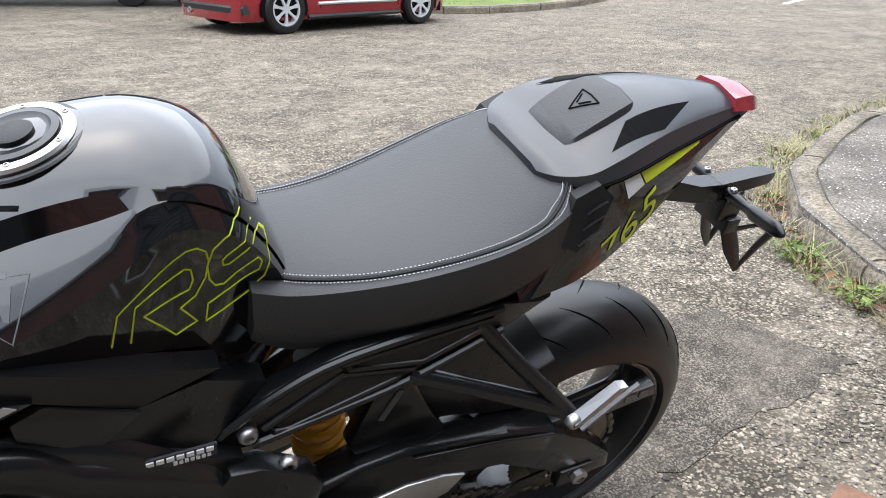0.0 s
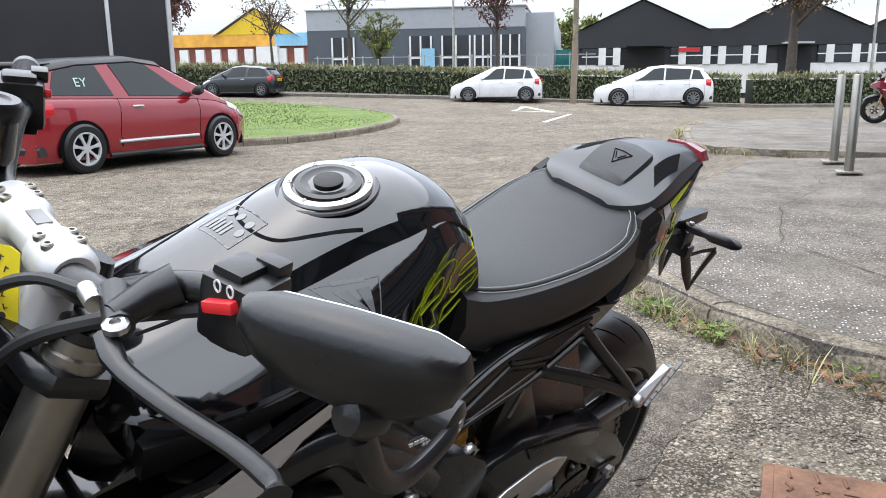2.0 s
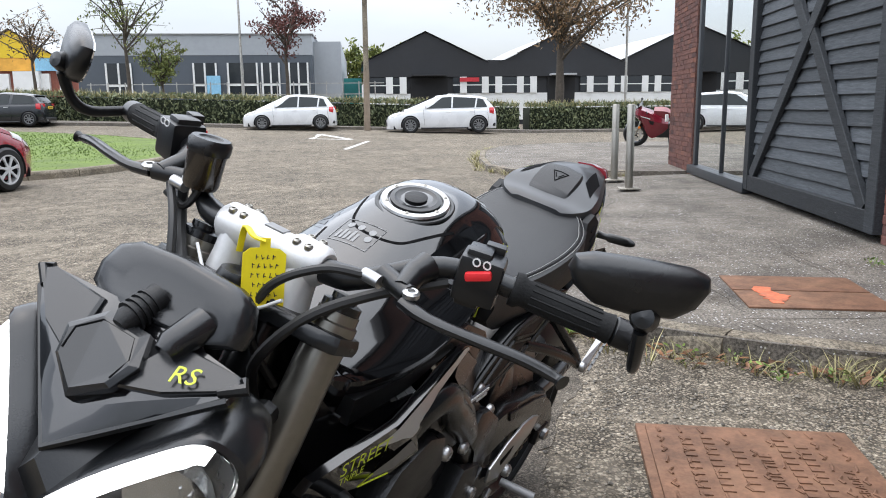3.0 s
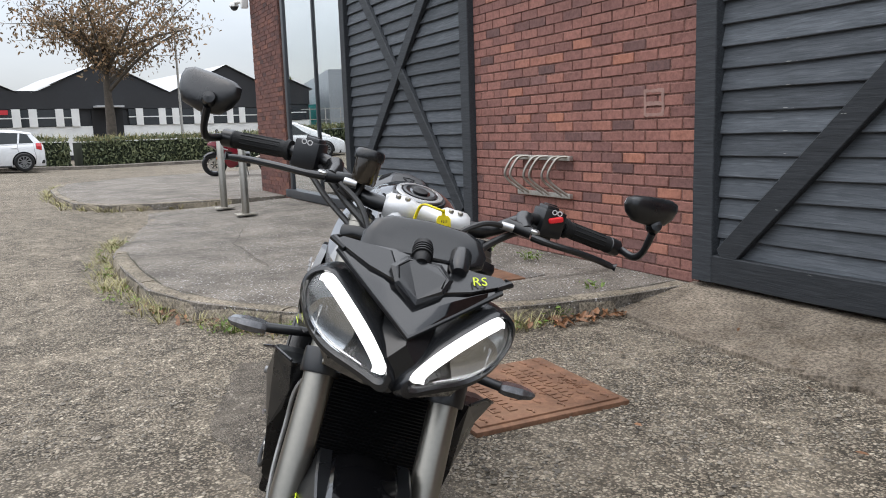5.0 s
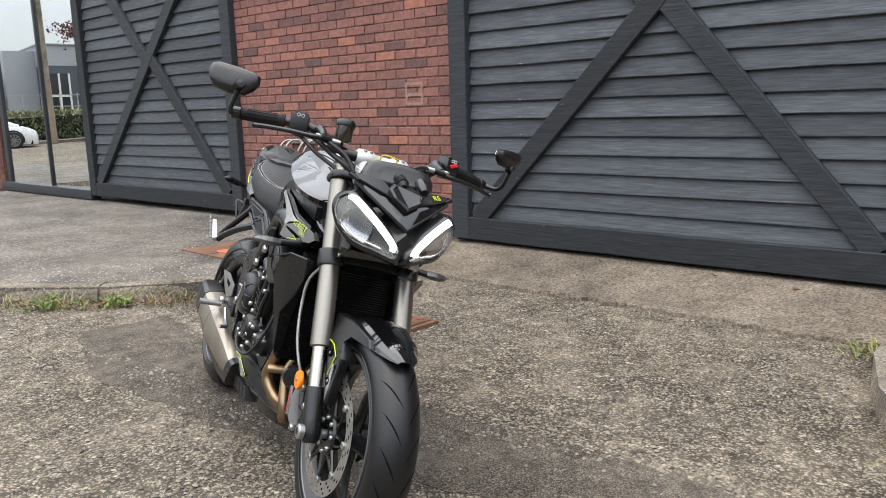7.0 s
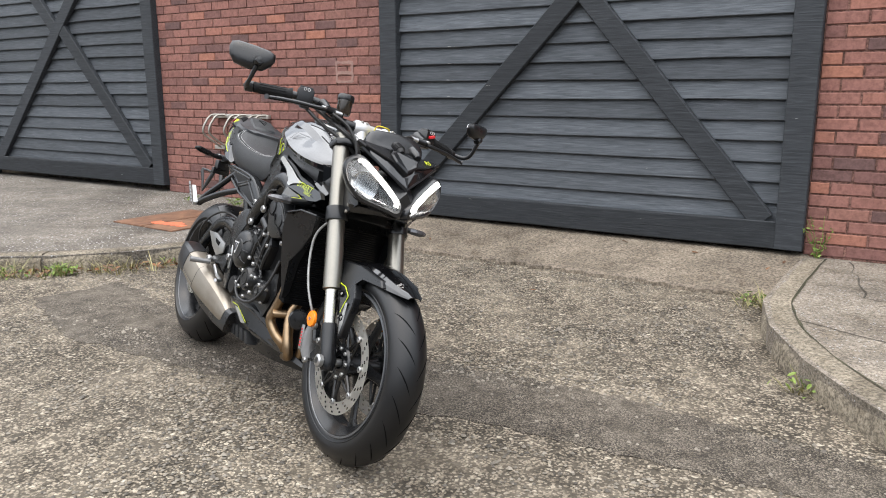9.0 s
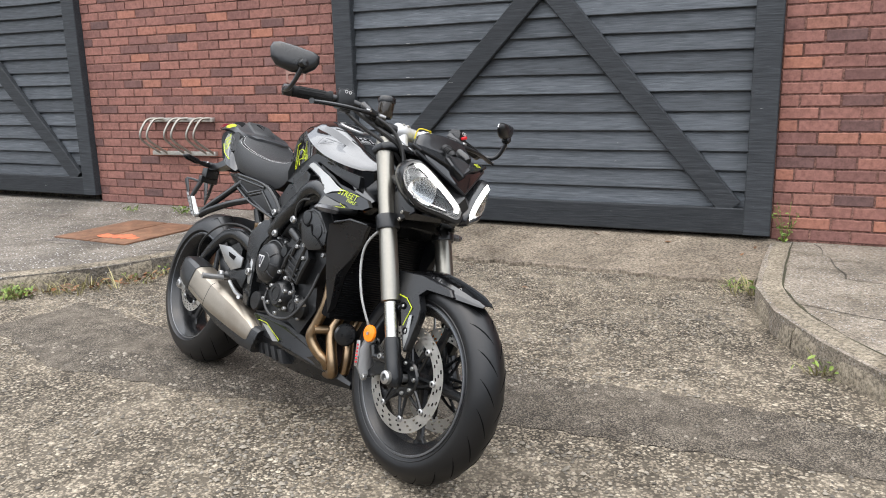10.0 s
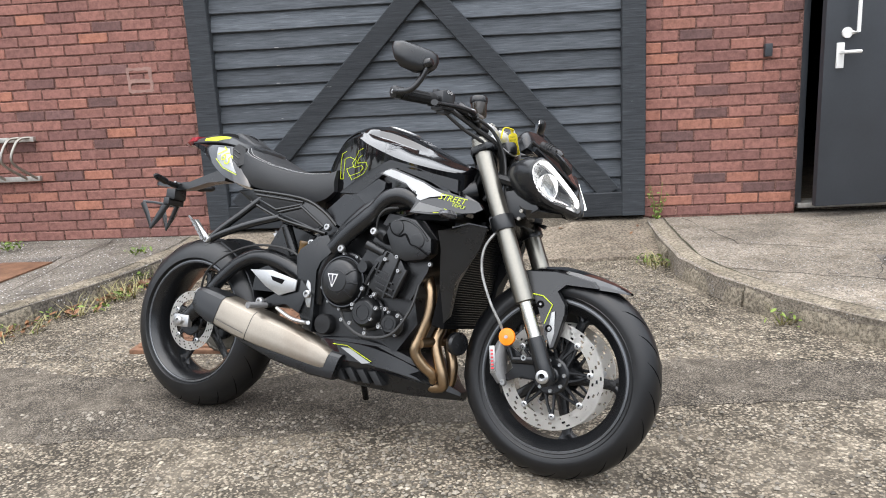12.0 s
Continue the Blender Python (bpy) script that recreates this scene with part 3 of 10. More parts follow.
ORANGE = surf("orange_reflector", (0.85, 0.22, 0.01), 0.2, 0, 0.06, 20, 300)
RED_LENS = surf("red_lens", (0.24, 0.016, 0.026), 0.12, 0, 0.1, 12, 80, coat=0.6)
RED_SWITCH = surf("red_switch", (0.62, 0.02, 0.025), 0.4)
CALIPER = surf("grey_caliper", (0.22, 0.22, 0.22), 0.45, 0.5, 0.08)
TAG_YELLOW = surf("yellow_tag", (0.80, 0.66, 0.01), 0.5, 0, 0.05, 20, 200)
INK = surf("dark_ink", (0.03, 0.03, 0.04), 0.6)
RED_INK = surf("red_ink", (0.55, 0.03, 0.04), 0.5)
REFLECTOR_BOWL = surf("lamp_reflector", (0.55, 0.56, 0.57), 0.16, 1.0, 0.06, 30, 200)
LAMP_INNER = surf("lamp_inner_bezel", (0.36, 0.365, 0.37), 0.26, 0.8, 0.1, 30, 200)
INDICATOR_LENS = surf("smoked_clear_lens", (0.12, 0.12, 0.125), 0.15, 0.4, 0.35, 60, 260, coat=0.6)
DRL = glow("daylight_strip", (1.0, 0.98, 0.95), 2.4)
LENS = glassy("clear_lens", (0.97, 0.98, 0.98))
MIRROR = surf("mirror_glass", (0.80, 0.82, 0.83), 0.03, 1.0, 0.01)
HOSE = surf("rubber_hose", (0.014, 0.014, 0.014), 0.5, 0, 0.1, 20, 200)
BRAID = surf("braided_hose", (0.30, 0.30, 0.29), 0.45, 0.6, 0.2, 40, 400)
CORE_BLACK = surf("radiator_core", (0.0035, 0.0035, 0.0040), 0.75, 0, 0.2, spec=0.08)
CHAIN = surf("chain_steel", (0.16, 0.145, 0.12), 0.42, 0.9, 0.2, 60, 300)

bike = thing("motorcycle", "black naked sports motorcycle with lime graphics, leaning on its side stand", "motorcycle",
             Matrix.Translation((-0.6548, -2.8275, 0.006)) @ Matrix.Rotation(radians(-23.3), 4, "Z") @ Matrix.Rotation(radians(-18), 4, "X"))


def Y(pts, y):
    """(x, z) pairs as points at the side y."""
    return [(x, y, z) for x, z in pts]


def side_plate(outline, y, depth, bevel=0.004):
    """A plate that stands along the bike, its outline given as (x, z)."""
    return Shape().prism(outline, Matrix.Translation((0, y, 0)) @ Matrix.Rotation(radians(90), 4, "X"), depth, bevel)


def bolt(shape, p, axis, r=0.007, h=0.006):
    shape.lathe([(r, -0.002), (r, h * 0.6), (r * 0.75, h), (r * 0.45, h), (r * 0.42, h * 0.4), (0, h * 0.4)], p, axis, 10, False)
    return shape


def station_loft(stations, steps=4, mirror=True):
    """A body from half profiles: stations of (x, [(y, z) from low to the middle of the top])."""
    k = len(stations[0][1])
    lines = [curve_points([(x, prof[i][0], prof[i][1]) for x, prof in stations], steps) for i in range(k)]
    s = Shape()
    rings = []
    for j in range(len(lines[0])):
        half = [lines[i][j] for i in range(k)]
        other = [Vector((p.x, -p.y, p.z)) for p in reversed(half[:-1] if abs(half[-1].y) < 1e-5 else half)]
        rings.append(half + other)
    return s.loft(rings)


def wheel(name, cx, cz, r, half, rim_r, discs, spokes, label, turn):
    """Tyre, rim and discs about an axle; half: half the tyre's width."""
    w = part(name, Shape().lathe([(0.020, -0.075), (0.034, -0.07), (0.034, 0.07), (0.020, 0.075)], (cx, 0, cz), (0, 1, 0), 24), RIM, bike, label)
    prof = []
    for i in range(15):
        a = math.pi * (i / 14) - math.pi / 2
        prof.append((r - (half * 0.92) * (1 - math.cos(a)) * 0.98, half * math.sin(a)))
    prof = [(rim_r + 0.002, -half * 0.84)] + [(max(a, rim_r + 0.010), b) for a, b in prof] + [(rim_r + 0.002, half * 0.84)]
    part("tyre", Shape().lathe(prof, (cx, 0, cz), (0, 1, 0), 72), RUBBER, w)
    groove = Shape()
    n = 22 if half < 0.08 else 20
    for i in range(n):
        for sgn in (-1, 1):
            pts = []
            for j in range(7):
                f = j / 6
                a = 2 * math.pi * (i + (0.5 if sgn > 0 else 0)) / n + f * 0.26
                yy = sgn * half * (0.10 + 0.72 * f)
                aa = math.asin(max(-1, min(1, yy / half)))
                rr = r - (half * 0.92) * (1 - math.cos(aa)) * 0.98 - 0.0008
                pts.append((cx + rr * math.cos(a), yy, cz + rr * math.sin(a)))
            groove.tube(pts, [0.0006, 0.0016, 0.0022, 0.0024, 0.0022, 0.0018, 0.0006], 4)
    part("tread_groove", groove, CORE_BLACK, w)["kind"] = "stuff"
    hw = half * 0.86
    rim = Shape().lathe([(rim_r + 0.006, -hw), (rim_r + 0.004, -hw + 0.008), (rim_r - 0.012, -hw + 0.014), (rim_r - 0.022, -hw * 0.45), (rim_r - 0.024, hw * 0.45), (rim_r - 0.012, hw - 0.014), (rim_r + 0.004, hw - 0.008), (rim_r + 0.006, hw), (rim_r - 0.006, hw + 0.002), (rim_r - 0.022, hw - 0.016), (rim_r - 0.034, hw * 0.4), (rim_r - 0.034, -hw * 0.4), (rim_r - 0.022, -hw + 0.016), (rim_r - 0.006, -hw - 0.002)], (cx, 0, cz), (0, 1, 0), 64)
    rim = part("rim", rim, RIM, w)
    for sg in (-1, 1):
        part("rim_lip", Shape().lathe([(rim_r + 0.004, sg * hw), (rim_r + 0.003, sg * (hw + 0.0035)), (rim_r - 0.002, sg * (hw + 0.004)), (rim_r - 0.005, sg * hw)], (cx, 0, cz), (0, 1, 0), 72), RIM_EDGE, rim)
        part("rim_bead", Shape().lathe([(rim_r + 0.016, sg * half * 0.93), (rim_r + 0.014, sg * half * 0.955), (rim_r + 0.012, sg * half * 0.93)], (cx, 0, cz), (0, 1, 0), 72), RUBBER, w)
    for i in range(spokes):
        a = 2 * math.pi * i / spokes + turn
        at = lambda q, rr: Vector((cx + rr * math.cos(a + q), 0, cz + rr * math.sin(a + q)))
        sp = part("spoke", Shape().tube([at(0, 0.030), at(0, 0.075), at(0, rim_r * 0.70), at(0, rim_r - 0.045)], [0.016, 0.0105, 0.0085, 0.0095], 8, flat=1.7, up=(0, 1, 0)), RIM, w)
        for q in (-1, 1):
            part("spoke_fork", Shape().tube([at(0, rim_r - 0.062), at(q * 0.055, rim_r - 0.040), at(q * 0.115, rim_r - 0.024)], [0.0070, 0.0065, 0.0085], 7, flat=1.8, up=(0, 1, 0)), RIM, sp)
    for y, r0, r1 in discs:
        disc = Shape()
        nn, nr = 168, 7
        vs = [[disc.bm.verts.new((cx + (r0 + (r1 - r0) * j / nr) * math.cos(2 * math.pi * i / nn), y, cz + (r0 + (r1 - r0) * j / nr) * math.sin(2 * math.pi * i / nn))) for j in range(nr + 1)] for i in range(nn)]
        for i in range(nn):
            for j in range(nr):
                if j in (1, 3, 5) and (i + 3 * j) % 8 < 2:
                    continue
                q = (i + 1) % nn
                disc.bm.faces.new((vs[i][j], vs[q][j], vs[q][j + 1], vs[i][j + 1]))
        bmesh.ops.solidify(disc.bm, geom=disc.bm.faces[:], thickness=0.0045)
        part("brake_disc", disc, DISC_STEEL, w, "drilled bright steel disc")
        sg = 1 if y > 0 else -1
        car = Shape().lathe([(0.026, y - 0.006), (0.050, y - 0.006), (0.056, y), (0.050, y + 0.006), (0.026, y + 0.006)], (cx, 0, cz), (0, 1, 0), 28)
        part("disc_carrier", car, FRAME_BLACK, w)
        arms = 8 if r0 > 0.1 else 5
        for i in range(arms):
            b = 2 * math.pi * (i + 0.15) / arms
            tip = (cx + (r0 + 0.001) * math.cos(b), y, cz + (r0 + 0.001) * math.sin(b))
            for q in (-0.42, 0.20):
                part("carrier_arm", Shape().tube([(cx + 0.046 * math.cos(b + q), y - sg * 0.004, cz + 0.046 * math.sin(b + q)), (cx + r0 * 0.72 * math.cos(b + q * 0.35), y - sg * 0.002, cz + r0 * 0.72 * math.sin(b + q * 0.35)), tip], [0.0062, 0.0045, 0.0055], 6), FRAME_BLACK, w)
            part("button", Shape().lathe([(0.0095, -0.003), (0.0095, 0.004), (0.007, 0.0055), (0.0045, 0.0055), (0.004, 0.001), (0, 0.001)], (tip[0], y + sg * 0.001, tip[2]), (0, sg, 0), 14, False), ALLOY, w)
            if r0 > 0.1:
                part("hub_bolt", bolt(Shape(), (cx + 0.043 * math.cos(b), y + sg * 0.006, cz + 0.043 * math.sin(b)), (0, sg, 0), 0.0062, 0.006), ALLOY, w)
    return w


front_wheel = wheel("front_wheel", 1.40, 0.295, 0.300, 0.060, 0.219, ((-0.068, 0.116, 0.155), (0.068, 0.116, 0.155)), 5, "black alloy wheel with a sports tyre", -0.06)
rear_wheel = wheel("rear_wheel", 0.0, 0.312, 0.316, 0.091, 0.223, ((-0.085, 0.078, 0.110),), 5, "black alloy wheel with a wide sports tyre", -0.85)

# -- fork, yokes and axle --
FD = Vector((0.375, 0, -0.927))


def fork_at(z, y):
    return Vector((1.137 + (0.949 - z) * 0.4045, y, z))


for y in (-0.115, 0.115):
    sg = 1 if y > 0 else -1
    leg = part("fork_leg", Shape().tube([fork_at(0.975, y), fork_at(0.93, y), fork_at(0.70, y), fork_at(0.535, y), fork_at(0.50, y), fork_at(0.497, y)], [0.0255, 0.0265, 0.0275, 0.0285, 0.0285, 0.024], 24), FORK, bike, "grey anodised fork leg")
    part("stanchion", Shape().cyl(fork_at(0.50, y), fork_at(0.385, y), 0.0205, n=22), CHROME, leg, "polished inner tube")
    lug = Shape().tube([fork_at(0.40, y), fork_at(0.375, y), fork_at(0.33, y), fork_at(0.295, y), fork_at(0.27, y)], [0.024, 0.026, 0.024, 0.028, 0.018], 18)
    lug.tube([fork_at(0.34, y), Vector((1.30, y, 0.33)), Vector((1.285, y, 0.36))], [0.016, 0.012, 0.012], 10)
    part("fork_lug", lug, FRAME_BLACK, leg)
    part("fork_cap", Shape().lathe([(0.024, 0), (0.024, 0.010), (0.016, 0.013), (0.016, 0.020), (0, 0.020)], fork_at(0.975, y), -FD, 20, False), FRAME_BLACK, leg)
    part("fork_clamp", Shape().lathe([(0.0275, -0.022), (0.0345, -0.022), (0.0355, -0.018), (0.0355, 0.018), (0.0345, 0.022), (0.0275, 0.022)], fork_at(0.722, y), FD, 28), SATIN, bike, "black lower fork clamp")
    for z in (0.955, 0.52, 0.545):
        part("fork_band", Shape().lathe([(0.0285, -0.008), (0.0285, 0.008), (0.026, 0.010), (0.026, -0.010)], fork_at(z, y), FD, 24), FORK, leg)
    part("axle_nut", Shape().lathe([(0.019, 0), (0.019, 0.012), (0.0135, 0.016), (0.010, 0.016), (0.010, 0.004), (0, 0.004)], (1.402, y + sg * 0.022, 0.295), (0, sg, 0), 20, False), ALLOY, bike)
    cal = Shape().tube([(1.262, y - sg * 0.012, 0.375), (1.248, y - sg * 0.012, 0.335), (1.252, y - sg * 0.012, 0.29), (1.268, y - sg * 0.012, 0.262)], [0.018, 0.024, 0.024, 0.016], 12, flat=1.35, up=(1, 0, 0))
    c = part("brake_caliper", cal, CALIPER, bike, "pale grey radial brake caliper")
    part("caliper_plate", Shape().box((1.243, y + sg * 0.020, 0.325), (0.017, 0.004, 0.078), Matrix.Rotation(radians(-8), 4, "Y"), 0.002), ALLOY, c)
    for k in range(6):
        part("script_bar", Shape().box((1.243 - (k - 2.5) * 0.0014, y + sg * 0.0225, 0.325 + (k - 2.5) * 0.0100), (0.0075, 0.0015, 0.0052), Matrix.Rotation(radians(-8), 4, "Y")), RED_INK, c)
    part("caliper_bracket", side_plate([(1.262, 0.385), (1.30, 0.36), (1.345, 0.325), (1.39, 0.305), (1.385, 0.28), (1.33, 0.288), (1.275, 0.262), (1.262, 0.272), (1.30, 0.305), (1.285, 0.345)], y - sg * 0.012, 0.014, 0.002), FRAME_BLACK, bike)
    for x, z in ((1.277, 0.262), (1.285, 0.375), (1.335, 0.34)):
        part("bolt", bolt(Shape(), (x, y + sg * 0.004, z), (0, sg, 0), 0.010, 0.010), ALLOY, bike)
    ref = part("reflector", Shape().lathe([(0.0, -0.006), (0.025, -0.006), (0.026, -0.002), (0.024, 0.003), (0.006, 0.005), (0, 0.005)], (1.283, y + sg * 0.024, 0.394), (0, sg, 0), 28, False), ORANGE, bike, "round orange reflector")
    part("reflector_pin", Shape().lathe([(0.005, 0.004), (0.005, 0.008), (0, 0.008)], (1.283, y + sg * 0.024, 0.394), (0, sg, 0), 10, False), ALLOY, ref)
    part("brake_hose", Shape().smooth_tube([(1.235, y + sg * 0.0, 0.72), (1.195, y + sg * 0.032, 0.655), (1.19, y + sg * 0.035, 0.58), (1.225, y + sg * 0.034, 0.49), (1.262, y + sg * 0.02, 0.42), (1.262, y - sg * 0.01, 0.375)], 0.0042, 8, 6), BRAID, bike)

part("front_axle", Shape().cyl((1.402, -0.13, 0.295), (1.402, 0.13, 0.295), 0.012), ALLOY, bike)
yoke = Shape().prism([(-0.028, -0.147), (0.020, -0.147), (0.034, -0.125), (0.038, -0.06), (0.038, 0.06), (0.034, 0.125), (0.020, 0.147), (-0.028, 0.147), (-0.042, 0.125), (-0.066, 0.05), (-0.066, -0.05), (-0.042, -0.125)], Matrix.Translation((1.145, 0, 0.945)) @ Matrix.Rotation(radians(-22), 4, "Y"), 0.024, 0.009)
part("top_yoke", yoke, FRAME_BLACK, bike)
yoke = Shape().prism([(-0.030, -0.130), (0.010, -0.130), (0.024, -0.080), (0.040, -0.05), (0.040, 0.05), (0.024, 0.080), (0.010, 0.130), (-0.030, 0.130), (-0.065, 0.05), (-0.065, -0.05)], Matrix.Translation((1.222, 0, 0.730)) @ Matrix.Rotation(radians(-22), 4, "Y"), 0.045, 0.008)
part("bottom_yoke", yoke, FRAME_BLACK, bike)
part("steering_head", Shape().tube([(1.07, 0, 0.985), (1.09, 0, 0.95), (1.17, 0, 0.72)], [0.02, 0.034, 0.036], 18), FRAME_BLACK, bike)
part("steering_nut", Shape().lathe([(0.028, 0), (0.028, 0.012), (0.02, 0.018), (0.012, 0.018), (0.012, 0.006), (0, 0.006)], (1.098, 0, 0.962), -FD, 8, False), FRAME_BLACK, bike)

# -- handlebar --
BAR = [(1.125, 0, 1.012), (1.125, 0.075, 1.012), (1.115, 0.125, 1.018), (1.085, 0.185, 1.052), (1.062, 0.225, 1.060), (1.035, 0.30, 1.056), (1.000, 0.400, 1.046)]
full = [Vector((x, -y, z)) for x, y, z in reversed(BAR[1:])] + [Vector(p) for p in BAR]
part("handlebar", Shape().tube(curve_points(full, 4), [0.0125 if abs(p.y) > 0.12 else 0.0155 for p in curve_points(full, 4)], 14), SATIN, bike)
CLAMP = surf("pale_cast_alloy", (0.60, 0.60, 0.595), 0.38, 0.35, 0.06, 20, 200, bump=0.1)
body = Shape().tube([(1.122, y, 1.013) for y in (-0.082, -0.074, -0.034, -0.024, 0.024, 0.034, 0.074, 0.082)], [0.019, 0.0255, 0.0265, 0.0205, 0.0205, 0.0265, 0.0255, 0.019], 20)
for y in (-0.054, 0.054):
    body.tube([(1.124, y, 1.010), (1.132, y, 0.985), (1.140, y, 0.955)], [0.022, 0.021, 0.024], 14)
clamp = part("bar_clamp", body, CLAMP, bike, "pale cast handlebar clamp", smooth=50)
for y in (-0.060, -0.042, 0.042, 0.060):
    for x in (1.109, 1.136):
        part("bolt", bolt(Shape(), (x, y, 1.0345), (0, 0, 1), 0.0055, 0.004), STEEL, clamp)
part("clamp_slot", Shape().box((1.122, 0, 1.0325), (0.014, 0.030, 0.004), bevel=0.001), CALIPER, clamp)

for sg in (-1, 1):
    d = (Vector((1.000, sg * 0.400, 1.046)) - Vector((1.035, sg * 0.30, 1.056))).normalized()
    e = Vector((1.002, sg * 0.394, 1.0465))
    g0 = e - d * 0.118
    grip = Shape().lathe([(0.0128, -0.004), (0.020, -0.004), (0.0205, 0.004), (0.0165, 0.010), (0.0168, 0.05), (0.0162, 0.105), (0.0178, 0.116), (0.0128, 0.118)], g0, d, 26)
    gr = part("grip", grip, GRIP, bike, "ribbed black rubber grip")
    for i in range(12):
        a = 2 * math.pi * i / 12
        u = d.orthogonal().normalized()
        v = d.cross(u)
        o = (u * math.cos(a) + v * math.sin(a)) * 0.0166
        part("rib", Shape().tube([g0 + d * 0.018 + o, g0 + d * 0.06 + o, g0 + d * 0.10 + o], 0.0014, 5), GRIP, gr)
    part("bar_end", Shape().lathe([(0.0, 0.030), (0.012, 0.030), (0.0175, 0.026), (0.0175, 0.004), (0.014, 0.0), (0, 0)], e - d * 0.002, d, 22, False), SATIN, bike)
    part("bar_end_bolt", bolt(Shape(), e + d * 0.027, d, 0.006, 0.003), ALLOY, bike)
    # switchgear
    s0 = Vector((1.058, sg * 0.243, 1.060))
    m = Matrix.Translation(s0) @ Matrix.Rotation(sg * radians(18), 4, "Z")
    sw = part("switchgear", Shape().box((0, 0, 0), (0.050, 0.052, 0.056), m, 0.008).box((0, 0, 0), (0.036, 0.030, 0.070), m @ Matrix.Translation((0, sg * -0.006, 0)), 0.006), SATIN, bike)
    part("kill_switch", Shape().box((0, 0, 0), (0.012, 0.030, 0.010), m @ Matrix.Translation((0.027 if sg > 0 else -0.026, 0, 0.010)) @ Matrix.Rotation(radians(20), 4, "X"), 0.003), RED_SWITCH, sw, "red rocker switch")
    part("button_block", Shape().box((0, 0, 0), (0.018, 0.024, 0.014), m @ Matrix.Translation((-0.02, sg * 0.008, 0.030)), 0.003), SATIN, sw)
    for k in (-0.006, 0.006):
        part("symbol", Shape().lathe([(0.0035, 0), (0.0052, 0), (0.0052, 0.0008), (0.0035, 0.0008)], m @ Vector((0.0255, k, 0.024)), (1, 0, 0), 12), WHITE_DECAL, sw)
    # lever and perch
    p0 = Vector((1.125, sg * 0.175, 1.040))
    part("lever_perch", Shape().tube([(1.085, sg * 0.19, 1.056), (1.105, sg * 0.185, 1.048), (1.135, sg * 0.19, 1.038)], [0.018, 0.015, 0.012], 12).tube([(1.12, sg * 0.155, 1.04), (1.135, sg * 0.20, 1.036)], 0.012, 10), SATIN, bike)
    lv = [(1.145, sg * 0.200, 1.030), (1.150, sg * 0.235, 1.027), (1.140, sg * 0.285, 1.025), (1.120, sg * 0.34, 1.020), (1.112, sg * 0.372, 1.015), (1.115, sg * 0.386, 1.014)]
    if sg < 0:
        lv = [(x - 0.005, y, z + 0.005) for x, y, z in lv]
    lever = part("lever", Shape().tube(curve_points(lv, 4), [0.0075] * 4 + [0.0065] * 13 + [0.0055, 0.0055, 0.007, 0.0085][:4], 10, flat=1.25), SATIN, bike)
    part("pivot_bolt", bolt(Shape(), (1.140, sg * 0.205, 1.040), (0.15, 0, 1), 0.010, 0.005), ALLOY, bike)
    part("adjuster", Shape().lathe([(0.0, -0.012), (0.008, -0.012), (0.008, 0.012), (0.0, 0.012)], (1.137, sg * 0.152, 1.036), (0.1, 1, 0), 12, False), ALLOY, bike)
    # mirror on the bar end
    st = [e + d * 0.018, e + d * 0.030 + Vector((0.012, 0, 0.0)), Vector((1.055, sg * 0.436, 1.040)), Vector((1.085, sg * 0.440, 1.058)), Vector((1.106, sg * 0.438, 1.098))]
    part("mirror_arm", Shape().tube(curve_points(st, 4), [0.010] * 3 + [0.008] * 11 + [0.009] * 3, 10, flat=0.8), SATIN, bike)
    c = Vector((1.078, -0.450, 1.122)) if sg < 0 else Vector((1.110, 0.420, 1.138))
    m = Matrix.Translation(c) @ Matrix.Rotation(radians(sg * (31 if sg < 0 else 27)), 4, "Z") @ Matrix.Rotation(radians(-3 if sg < 0 else 5), 4, "X") @ Matrix.Rotation(radians(-10 if sg < 0 else 4), 4, "Y") @ Matrix.Diagonal((1.0, 0.98 if sg < 0 else 0.94, 0.92 if sg < 0 else 0.68, 1.0))
    out = [(-0.072, 0.010), (-0.068, 0.030), (-0.050, 0.038), (0.0, 0.041), (0.052, 0.040), (0.070, 0.032), (0.074, 0.014), (0.066, -0.014), (0.046, -0.036), (0.0, -0.042), (-0.042, -0.034), (-0.064, -0.012)]
    rings = [[m @ Vector((x, sg * a * k, b * k)) for a, b in out] for x, k in ((0.018, 0.15), (0.0172, 0.45), (0.0140, 0.76), (0.0085, 0.93), (0.001, 1.0), (-0.007, 1.0), (-0.010, 0.965))]
    mi = part("mirror", Shape().loft(rings), SATIN, bike, "oval bar-end mirror in a black shell")
    part("mirror_glass", Shape().loft([[m @ Vector((x, sg * a * k, b * k)) for a, b in out] for x, k in ((-0.010, 0.93), (-0.0125, 0.93))]), MIRROR, mi)
    part("mirror_socket", Shape().lathe([(0.013, -0.012), (0.015, 0.0), (0.011, 0.012), (0, 0.014)], (1.108, sg * 0.437, 1.112), (1, 0, 0.3), 14, False), SATIN, mi)
# fluid reservoir on the right
resv = part("fluid_reservoir", Shape().lathe([(0.0, -0.03), (0.021, -0.03), (0.0235, -0.024), (0.0245, 0.020), (0.0, 0.020)], (1.122, -0.130, 1.068), (-0.1, 0, 1), 28, False), surf("smoked_reservoir", (0.020, 0.014, 0.008), 0.2, 0, 0.15, 20, 100, coat=0.4), bike, "smoked brake fluid reservoir")
part("reservoir_cap", Shape().lathe([(0.0265, 0.0), (0.0275, 0.004), (0.0275, 0.014), (0.024, 0.019), (0.016, 0.019), (0.014, 0.017), (0, 0.017)], (1.120, -0.130, 1.084), (-0.1, 0, 1), 28, False), SATIN, resv)
